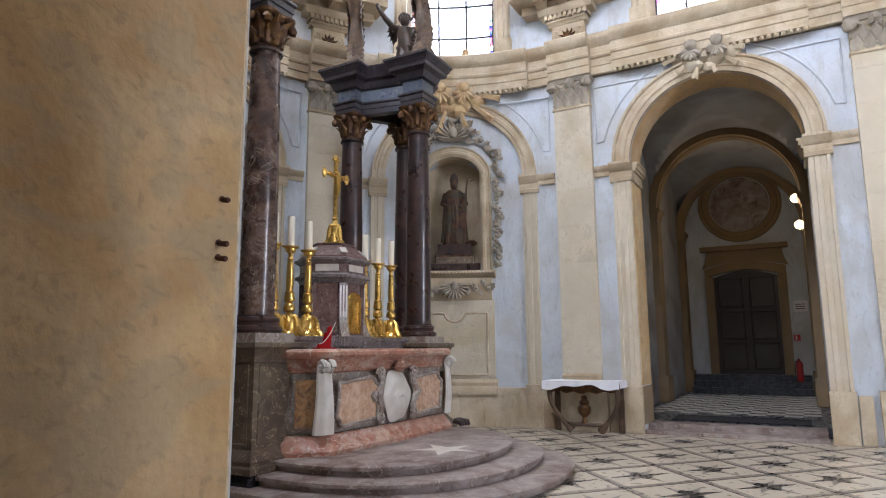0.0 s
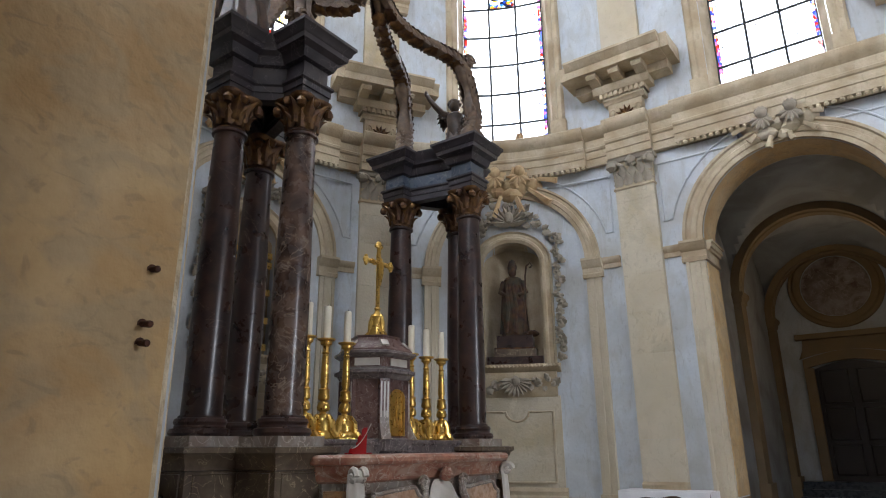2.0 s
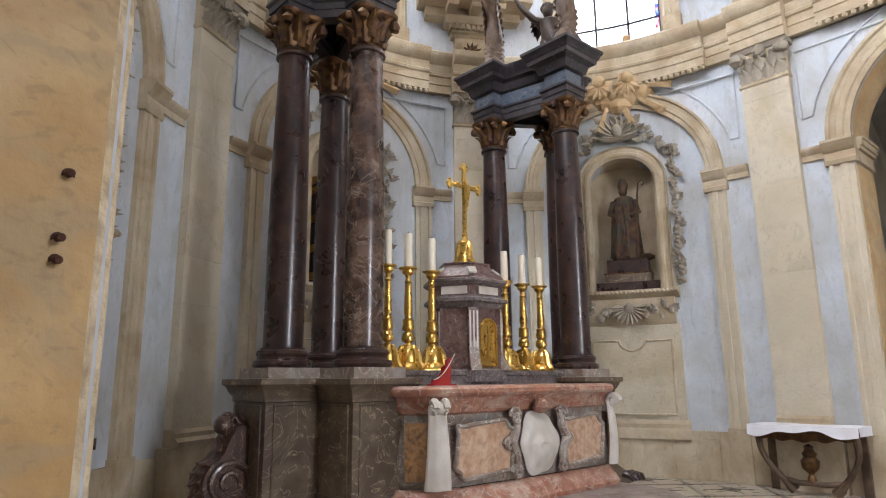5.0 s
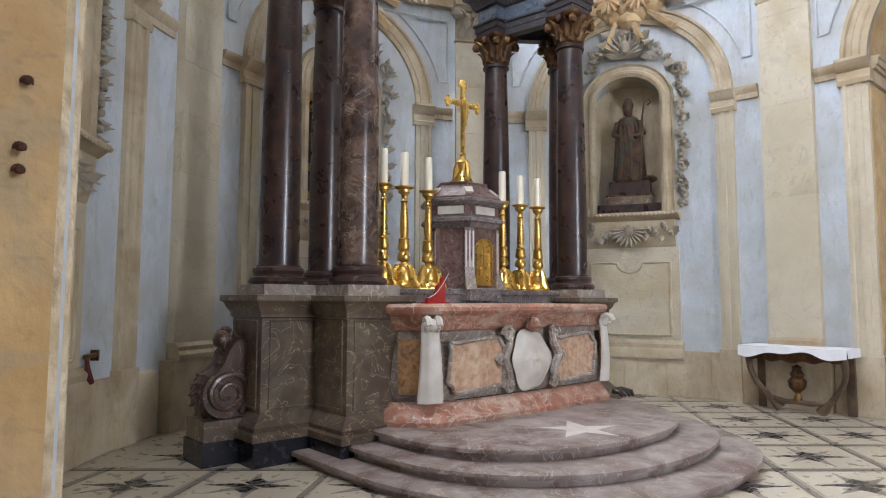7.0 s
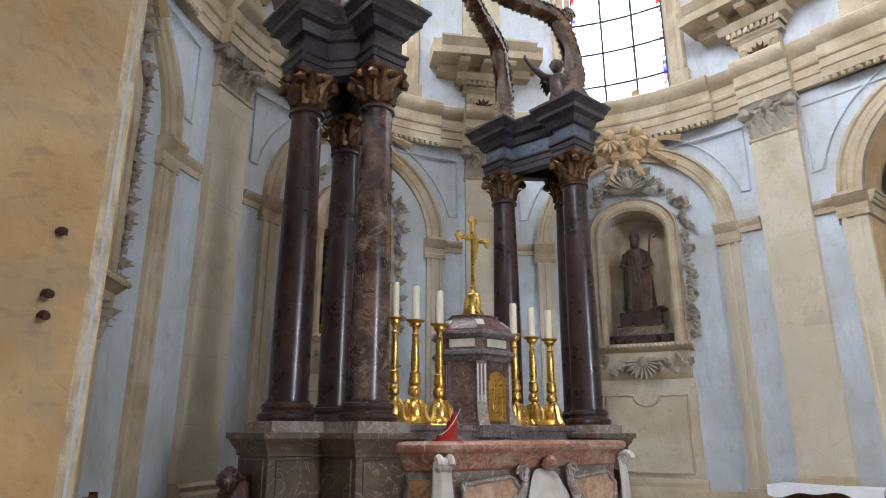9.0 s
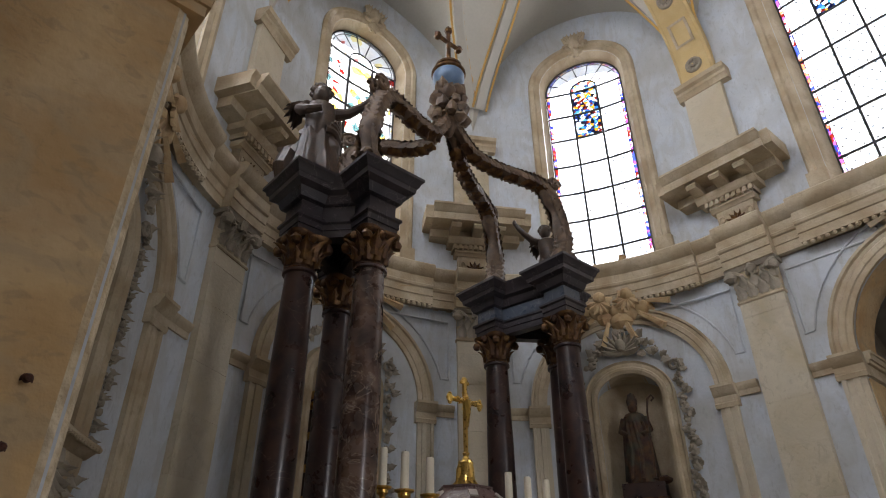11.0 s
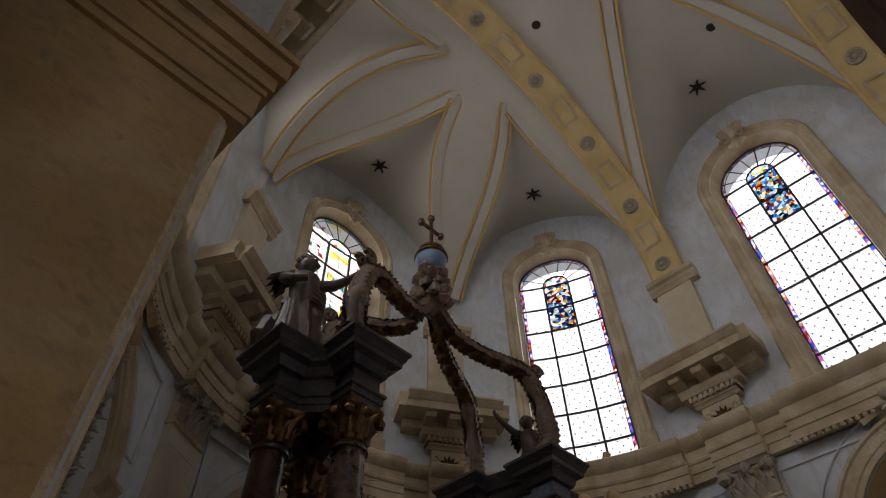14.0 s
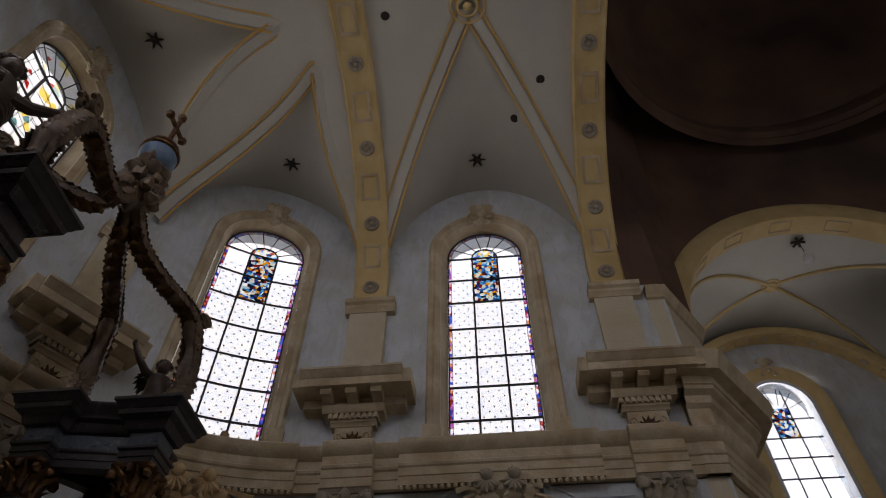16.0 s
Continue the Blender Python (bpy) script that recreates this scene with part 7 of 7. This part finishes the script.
nt = thing("notice", Mesh().box(-0.44, -0.10, NY1 - 0.03, NY1 - 0.006, 2.35, 2.65), PAPER, "white notice on the passage wall", "notice")
for z in (2.42, 2.48, 2.54):
    part("text_bar", Mesh().box(-0.40, -0.16, NY1 - 0.034, NY1 - 0.031, z, z + 0.02), IRON, nt)
ns = thing("safety_sign", Mesh().box(-0.50, -0.34, NY1 - 0.03, NY1 - 0.006, 1.55, 1.72), EXT_RED, "small red fire safety sign", "sign")
part("symbol", Mesh().box(-0.46, -0.42, NY1 - 0.034, NY1 - 0.031, 1.58, 1.69), PAPER, ns)

# black collection bracket on the wall by the pier
bx = root("wall_bracket", P(11.05, 0.94, 0.06), "small brass bracket with a dark red tassel on the choir wall", "bracket")
bx.rotation_euler = (0, 0, radians(-38))
part("arm", Mesh().tube([(-0.10, 0, 0), (0.0, 0.02, 0.006), (0.12, 0.02, 0.0)], [0.026, 0.02, 0.026], 8), OLDGILT, bx)
part("plate", Mesh().box(-0.13, -0.10, -0.04, 0.03, -0.05, 0.05), OLDGILT, bx)
part("tassel", Mesh().tube([(0.09, 0.02, -0.01), (0.07, 0.02, -0.10), (0.0, 0.02, -0.24)], [0.018, 0.024, 0.034], 8), TASSEL, bx, "dark red tassel")

# ---- crossing seen beyond the last pilaster ----
PXE = P(-6.1, 0)[0]
QX = 2.9
def crossing_sweep(name, ring, material, label, parent=None, dx=0.0):
    """A profile of (outwards, z) along the canted pier from the choir wall into the crossing."""
    path = [(PXE - 0.35, Y0 + R - 0.002), (PXE - 0.05, Y0 + R), (QX - 0.02, 12.12), (QX + 0.02, 12.2), (QX + 0.03, 17.0)]
    nr = [(0, -1), (0.45, -0.9), (0.85, -0.5), (0.95, -0.3), (1, 0)]
    k = len(ring)
    g = Mesh().grid(lambda u, v: (path[round(u * 4)][0] + nr[round(u * 4)][0] * ring[round(v * k) % k][0], path[round(u * 4)][1] + nr[round(u * 4)][1] * ring[round(v * k) % k][0], ring[round(v * k) % k][1]), 4, k, close_v=True)
    return g
cp = thing("wall_crossing_pier", crossing_sweep("", [(0.0, 0), (0.0, 10.4), (-0.4, 10.4), (-0.4, 0)], STONE, ""), PILASTER, "canted stone pier of the crossing", "wall", kind="structure")
part("entablature", crossing_sweep("", [(w + 0.02, z) for w, z in ENT], STONE, ""), STONE, cp)
part("frieze_block", crossing_sweep("", [(0, 7.100), (0.16, 7.100), (0.16, 7.480), (0.24, 7.540), (0.25, 7.670), (0.36, 7.730), (0.38, 7.790), (0, 7.790)], STONE, ""), STONE, cp)
part("cornice", crossing_sweep("", [(0, 7.794), (0.405, 7.794), (0.405, 7.942), (0.626, 7.942), (0.666, 8.085), (0.726, 8.186), (0.746, 8.248), (0, 8.268)], STONE, ""), STONE, cp)
part("impost", crossing_sweep("", [(0, 10.070), (0.06, 10.090), (0.10, 10.170), (0.16, 10.230), (0.18, 10.310), (0, 10.330)], STONE, ""), STONE, cp)
# great arch into the transept, pendentive and dome above it
AX, AR, AYY = 6.35, 3.4, 12.2
ta = root("transept_arch", (AX, AYY, 10.4), "coffered ochre stone arch into the transept", "arch", kind="structure")
ota = rel(ta.location)
ring = [(0.0, 0.55), (0.0, 0.0), (0.06, -0.03), (0.42, -0.03), (0.5, 0.0), (0.5, 0.55)]
part("arch_band", Mesh().grid(lambda u, v: (AX + (AR + ring[round(v * 5)][0]) * math.cos(math.pi * u), AYY + ring[round(v * 5)][1], 10.4 + (AR + ring[round(v * 5)][0]) * math.sin(math.pi * u)), 40, 5).moved(ota), COFFER, ta)
for k in range(16):
    a = math.pi * (k + 0.5) / 16
    if k % 2:
        g = Mesh().lathe([(0.02, 0.03), (0.06, 0.02), (0.09, 0.03), (0.12, 0.0)], seg=12)
    else:
        g = Mesh().tube([(-0.27, -0.15, 0), (0.27, -0.15, 0), (0.27, 0.15, 0), (-0.27, 0.15, 0), (-0.27, -0.15, 0)], 0.025, 4)
    part("coffer", g.moved(Matrix.Translation((AX + (AR - 0.005) * math.cos(a), AYY + 0.27, 10.4 + (AR - 0.005) * math.sin(a))) @ Matrix.Rotation(-(a - math.pi / 2) * -1, 4, "Y").inverted()).moved(ota), STONE, ta)
hi = Mesh()
for k in range(40):
    a0, a1 = math.pi * k / 40, math.pi * (k + 1) / 40
    q = AR + 0.49
    hi.face([(AX + q * math.cos(a0), AYY, 10.4 + q * math.sin(a0)), (AX + q * math.cos(a1), AYY, 10.4 + q * math.sin(a1)), (AX + q * math.cos(a1), AYY - 1.6, 21.5), (AX + q * math.cos(a0), AYY - 1.6, 21.5)])
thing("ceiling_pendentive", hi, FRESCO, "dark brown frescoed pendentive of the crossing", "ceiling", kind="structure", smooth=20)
dm = Mesh()
dm.lathe([(4.95, 15.9), (4.85, 16.05), (4.88, 16.15), (4.76, 16.25), (4.76, 16.5), (4.8, 16.6), (4.7, 16.7), (4.5, 17.4), (3.8, 18.8), (3.0, 20.0), (2.0, 20.8), (0.01, 21.2)], (AX, AYY - 5.7, 0), seg=56)
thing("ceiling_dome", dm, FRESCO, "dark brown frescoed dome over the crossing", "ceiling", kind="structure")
wf = Mesh()
wf.grid(lambda u, v: (XA1 + 0.36, Y0 - R - 0.2 + (2 * R + 0.4) * u, (SPRING + (RISE - 0.1) * math.sqrt(max(0, 1 - (2 * u - 1) ** 2))) * (1 - v) + 21.7 * v), 60, 3)
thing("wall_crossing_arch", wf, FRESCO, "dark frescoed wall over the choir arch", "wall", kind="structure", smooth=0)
pe2 = Mesh().grid(lambda u, v: (XA1 + 0.30 + (2.95 - XA1 - 0.3) * u, Y0 + R - 0.2 + (12.22 - Y0 - R + 0.2) * u - (1.4 + 0.2 * u) * v, 10.4 + 11.3 * v), 10, 10)
pe2.grid(lambda u, v: (XA1 + 0.34 + 0.72 * u, Y0 + R - 0.02, 10.47 + 11.2 * v), 2, 6)
thing("ceiling_pendentive_corner", pe2, FRESCO, "dark brown frescoed corner pendentive", "ceiling", kind="structure")
# transept beyond
tv = Mesh().grid(lambda u, v: (AX - AR + 2 * AR * u, AYY + 0.5 + 3.9 * v, 10.4 + 3.5 * max(math.sqrt(max(0, 1 - (2 * u - 1) ** 2)), math.sqrt(max(0, 1 - (2 * v - 1) ** 2)))), 40, 40)
thing("ceiling_transept", tv, VAULT, "white plaster transept vault", "ceiling", kind="structure", smooth=25)
TYW = 16.5
WX, WW, WS = 6.1, 0.78, 11.32
slab("wall_transept_a", AX - AR - 0.1, WX - WW, TYW, TYW + 0.5, 0, 16, LIMEWASH, "grey limewashed transept wall")
slab("wall_transept_b", WX + WW, 16, TYW, TYW + 0.5, 0, 16, LIMEWASH, "grey limewashed transept wall")
slab("wall_transept_c", WX - WW, WX + WW, TYW, TYW + 0.5, 0, 7.0, LIMEWASH, "grey limewashed transept wall under the window")
hm = Mesh()
for k in range(24):
    a0, a1 = math.pi * k / 24, math.pi * (k + 1) / 24
    hm.face([(WX + WW * math.cos(a0), TYW, WS + WW * math.sin(a0)), (WX + WW * math.cos(a1), TYW, WS + WW * math.sin(a1)), (WX + WW * math.cos(a1), TYW, 16), (WX + WW * math.cos(a0), TYW, 16)])
    hm.face([(WX + WW * math.cos(a0), TYW, WS + WW * math.sin(a0)), (WX + WW * math.cos(a1), TYW, WS + WW * math.sin(a1)), (WX + WW * math.cos(a1), TYW + 0.5, WS + WW * math.sin(a1)), (WX + WW * math.cos(a0), TYW + 0.5, WS + WW * math.sin(a0))])
thing("wall_transept_d", hm, LIMEWASH, "grey limewashed transept wall over the window", "wall", kind="structure", smooth=0)
tw = root("window_6", (WX, TYW, 7.0), "round-headed leaded transept window with stained panel", "window", kind="structure")
otw = rel(tw.location)
ring = [(0.0, -0.3), (0.10, 0.02), (0.20, 0.06), (0.30, 0.12), (0.42, 0.14), (0.46, 0.0)]
out = [(WX - WW, 7.0), (WX - WW, WS)] + [(WX - WW * math.cos(math.pi * k / 20), WS + WW * math.sin(math.pi * k / 20)) for k in range(1, 20)] + [(WX + WW, WS), (WX + WW, 7.0)]
n_ = len(out) - 1
def tfr(u, v):
    i = round(u * n_)
    a, b = out[max(0, i - 1)], out[min(n_, i + 1)]
    L = math.hypot(b[0] - a[0], b[1] - a[1])
    q, w = ring[round(v * 5)]
    return (out[i][0] - (b[1] - a[1]) / L * q, TYW - w, out[i][1] + (b[0] - a[0]) / L * q)
part("window_frame", Mesh().grid(tfr, n_, 5).moved(otw), COFFER, tw)
ld = Mesh()
for x in (-0.26, 0.26):
    ld.box(WX + x - 0.014, WX + x + 0.014, TYW + 0.28, TYW + 0.32, 7, WS + 0.70)
for k in range(8):
    ld.box(WX - WW, WX + WW, TYW + 0.28, TYW + 0.32, 7.24 + 0.555 * k, 7.27 + 0.555 * k)
for k in range(1, 7):
    a = math.pi * k / 7
    ld.tube([(WX + 0.26 * math.cos(a), TYW + 0.3, WS + 0.26 * math.sin(a)), (WX + WW * math.cos(a), TYW + 0.3, WS + WW * math.sin(a))], 0.014, 4)
part("lead_cames", ld.moved(otw), LEAD, tw)
for x0, x1, z0, z1, mm, nn in ((-WW, -0.26, 7, 12.1, PANE, "pane"), (0.26, WW, 7, 12.1, PANE, "pane"), (-0.26, 0.26, 7, 10.58, PANE, "pane"), (-0.26, 0.26, 10.58, 11.48, PICTURE, "figure_panel"), (-0.26, 0.26, 11.48, 12.1, PANE, "pane")):
    g = part(nn, Mesh().box(WX + x0, WX + x1, TYW + 0.3, TYW + 0.304, z0, z1).moved(otw), mm, tw)
    g.visible_shadow = False
thing("backdrop", Mesh().box(WX - 2.5, WX + 2.5, TYW + 1.6, TYW + 1.62, 5, 16), SKYGLOW, "bright overcast sky outside the transept window", "sky", kind="structure")
hb = root("hanging_bulb", (6.61, 13.05, 13.18), "bare bulb hanging from a dark star rosette in the transept vault", "hanging lamp")
part("cord", Mesh().tube([(0, 0, 0.2), (0.01, 0, 0.4), (0, 0, 0.66)], 0.01, 5), IRON, hb)
star_ = Mesh()
for k in range(6):
    a = k * math.pi / 3
    star_.tube([(0, 0, 0.63), (0.17 * math.cos(a), 0.17 * math.sin(a), 0.62)], 0.035, 5)
part("rosette", star_, IRON, hb)
part("bulb", Mesh().ball((0, 0, 0), 0.13, 14).lathe([(0.05, 0.11), (0.05, 0.22), (0.01, 0.23)], seg=10), PAPER, hb)

# carved keystone over the transept window
key = Mesh().ball((0, -0.10, 0), 0.13, 12).ball((0, -0.12, -0.20), 0.08, 10)
for sx in (-1, 1):
    key.tube([(sx * (0.12 + 0.10 * math.cos(0.7 * k)) * (1 - 0.05 * k), -0.09, 0.05 + 0.16 * math.sin(0.7 * k) * (1 - 0.07 * k)) for k in range(9)], 0.04, 6)
    key.tube([(sx * 0.06, -0.10, -0.15), (sx * 0.17, -0.09, -0.22), (sx * 0.20, -0.08, -0.33), (sx * 0.12, -0.08, -0.37)], 0.035, 6)
part("keystone_carving", key.moved(Matrix.Translation((WX, TYW - 0.04, WS + WW + 0.52))).moved(otw), STONE, tw)
# coffered band of the wall arch, groins and boss of the transept vault
wa = root("transept_wall_arch", (AX, TYW, 10.4), "ochre coffered wall arch over the transept window", "arch", kind="structure")
owa = rel(wa.location)
edge = [(0.0, 0.0), (0.0, 0.45), (0.05, 0.47), (0.22, 0.47), (0.25, 0.45)]
part("arch_band", Mesh().grid(lambda u, v: (AX + (3.02 + edge[round(v * 4)][0]) * math.cos(math.pi * u), TYW - edge[round(v * 4)][1], 10.4 + (3.02 + edge[round(v * 4)][0]) * math.sin(math.pi * u)), 40, 4).moved(owa), COFFER, wa)
for k in range(15):
    a = math.pi * (k + 0.5) / 15
    turn = Matrix.Translation((AX + 3.015 * math.cos(a), TYW - 0.23, 10.4 + 3.015 * math.sin(a))) @ Matrix.Rotation(math.pi / 2 - a, 4, "Y")
    g = Mesh().lathe([(0.02, -0.03), (0.06, -0.02), (0.09, -0.03), (0.12, 0.0)], seg=12) if k % 2 else Mesh().tube([(-0.2, -0.13, 0), (0.2, -0.13, 0), (0.2, 0.13, 0), (-0.2, 0.13, 0), (-0.2, -0.13, 0)], 0.022, 4)
    part("coffer", g.moved(turn).moved(owa), STONE, wa)
vb = root("vault_groin", (AX, AYY + 2.45, 13.9), "white transept groins edged with ochre lines and a round boss", "vault groin", "vault groins", "structure")
ovb = rel(vb.location)
for sx in (-1, 1):
    path = [(AX + sx * AR * (2 * k / 30 - 1), AYY + 2.45 + 1.95 * (2 * k / 30 - 1), 10.39 + 3.5 * math.sqrt(max(0, 1 - (2 * k / 30 - 1) ** 2))) for k in range(31)]
    part("groin_line", Mesh().tube(path, 0.05, 6).moved(ovb), COFFER, vb)
part("boss", Mesh().lathe([(0.001, -0.06), (0.14, -0.05), (0.16, -0.02), (0.24, -0.03), (0.27, 0.0)], seg=20), COFFER, vb)

# dark ventilation holes and lamp stubs in the vaults
for s, w in ((S_A, 0.9), (S_B, 0.9), (S_C, 0.9)):
    p = P(s, 0, w)
    z = (bay_z(p[0], p[1]) if s < 0 else apse_z(R - w, s)) - 0.01
    g = Mesh().lathe([(0.001, -0.05), (0.07, -0.045), (0.09, 0.0)], seg=10)
    for k in range(6):
        a = k * math.pi / 3
        g.leaf((0.05 * math.cos(a), 0.05 * math.sin(a), -0.02), (0, 0, -1), (math.cos(a), math.sin(a), 0), 0.16, 0.1, 0.35)
    thing("vault_hole", g, IRON, "dark star-shaped hole rosette in the white vault", "vault hole", "holes in the vault", m=Matrix.Translation((p[0], p[1], z)))
for x, y in ((-0.45, 8.86), (0.1, 8.0), (-2.95, 6.46)):
    thing("vault_hole", Mesh().lathe([(0.001, -0.03), (0.085, -0.03), (0.10, 0.02)], seg=12), IRON, "round dark hole in the white vault", "vault hole", "holes in the vault", m=Matrix.Translation((x, y, bay_z(x, y) + 0.01)))
bo = Mesh()
for rr, zz in ((0.34, -0.03), (0.20, -0.06)):
    bo.tube([((XA0 + XA1) / 2 + rr * math.cos(t), Y0 + rr * math.sin(t), SPRING + RISE + zz) for t in [k * math.pi / 12 for k in range(25)]], 0.035, 6)
bo.ball(((XA0 + XA1) / 2, Y0, SPRING + RISE - 0.04), 0.1, 10)
thing("vault_boss", bo, COFFER, "ochre ringed boss at the crown of the choir vault", "vault boss", kind="structure")

# ---- floor pieces ----
def flat(pts, h=0.005):
    g = Mesh()
    g.face([(x, y, 0) for x, y in pts])
    n = len(pts)
    for i in range(n):
        (a, b), (c, d) = pts[i], pts[(i + 1) % n]
        g.face([(a, b, 0), (c, d, 0), (c, d, -h), (a, b, -h)])
    return g
FXD, FYD = 1.27, 1.46
ax_, ay_ = FXD / 2, FYD / 2
bw = 0.055
f1 = 1 - 2 * bw
tile = flat([(ax_ * f1, 0), (0, ay_ * f1), (-ax_ * f1, 0), (0, -ay_ * f1)]).data("floor_tile", CREAM, 0)
ru, rv = Vector((ax_, ay_)) * 0.5, Vector((-ax_, ay_)) * 0.5
def on(a, b):
    p = ru * a + rv * b
    return (p.x, p.y)
kite_d = flat([on(0, 0), on(0.20, 0.20), on(0.0, 0.40), on(-0.2, 0.2)]).data("star_point", FDARK, 0)
long_d = flat([on(0, 0), on(0.26, 0.07), on(0.78, -0.04), on(0.24, -0.12)]).data("star_ray", FDARK, 0)
long_g = flat([on(0, 0), on(0.24, 0.12), on(0.78, 0.04), on(0.26, -0.07)]).data("star_ray_grey", FGREY, 0)
band_a = flat([on(-0.9, 1 - bw), on(0.9, 1 - bw), on(0.9, 1 + bw), on(-0.9, 1 + bw)]).data("floor_band", FGREY, 0)
band_b = flat([on(1 - bw, -0.9), on(1 + bw, -0.9), on(1 + bw, 0.9), on(1 - bw, 0.9)]).data("floor_band", FGREY, 0)
knot = flat([on(1 - 0.10, 1 - 0.10), on(1 + 0.10, 1 - 0.10), on(1 + 0.10, 1 + 0.10), on(1 - 0.10, 1 + 0.10)]).data("floor_knot", FDARK, 0)
def lay(mesh, name, x, y, z, turn=0.0):
    ob = new(name, mesh)
    ob.matrix_world = Matrix.Translation((x, y, z)) @ Matrix.Rotation(turn, 4, "Z")
    ob.parent = floor
    return ob
for i in range(-9, 10):
    for j in range(-8, 9):
        if (i + j) % 2:
            continue
        x, y = -1.96 + i * ax_, 7.27 + j * ay_ + 0.0
        if not (-6.6 < x < 3.4 and 1.0 < y < 10.75):
            continue
        lay(tile, "floor_tile", x, y, 0.0)
        lay(band_a, "floor_band", x, y, 0.0008)
        lay(band_b, "floor_band", x, y, 0.0016)
        lay(knot, "floor_knot", x, y, 0.0032)
        for q in range(2):
            lay(kite_d, "star_point", x, y, 0.0026, q * math.pi)
            lay(long_d, "star_ray", x, y, 0.0022, q * math.pi)
            lay(long_g, "star_ray", x, y, 0.0018, q * math.pi + math.pi / 2)
            lay(long_g, "star_ray", x, y, 0.0014, q * math.pi + 0.55)
# passage chequers
ctile = flat([(-0.15, -0.15), (0.15, -0.15), (0.15, 0.15), (-0.15, 0.15)]).data("floor_tile", CHECKW, 0)
fp = bpy.data.objects["floor_passage"]
for i in range(10):
    for j in range(18):
        if (i + j) % 2 == 0:
            ob = new("floor_tile", ctile)
            ob.matrix_world = Matrix.Translation((-2.95 + i * 0.303, 13.3 + j * 0.303, 0.144))
            ob.parent = fp
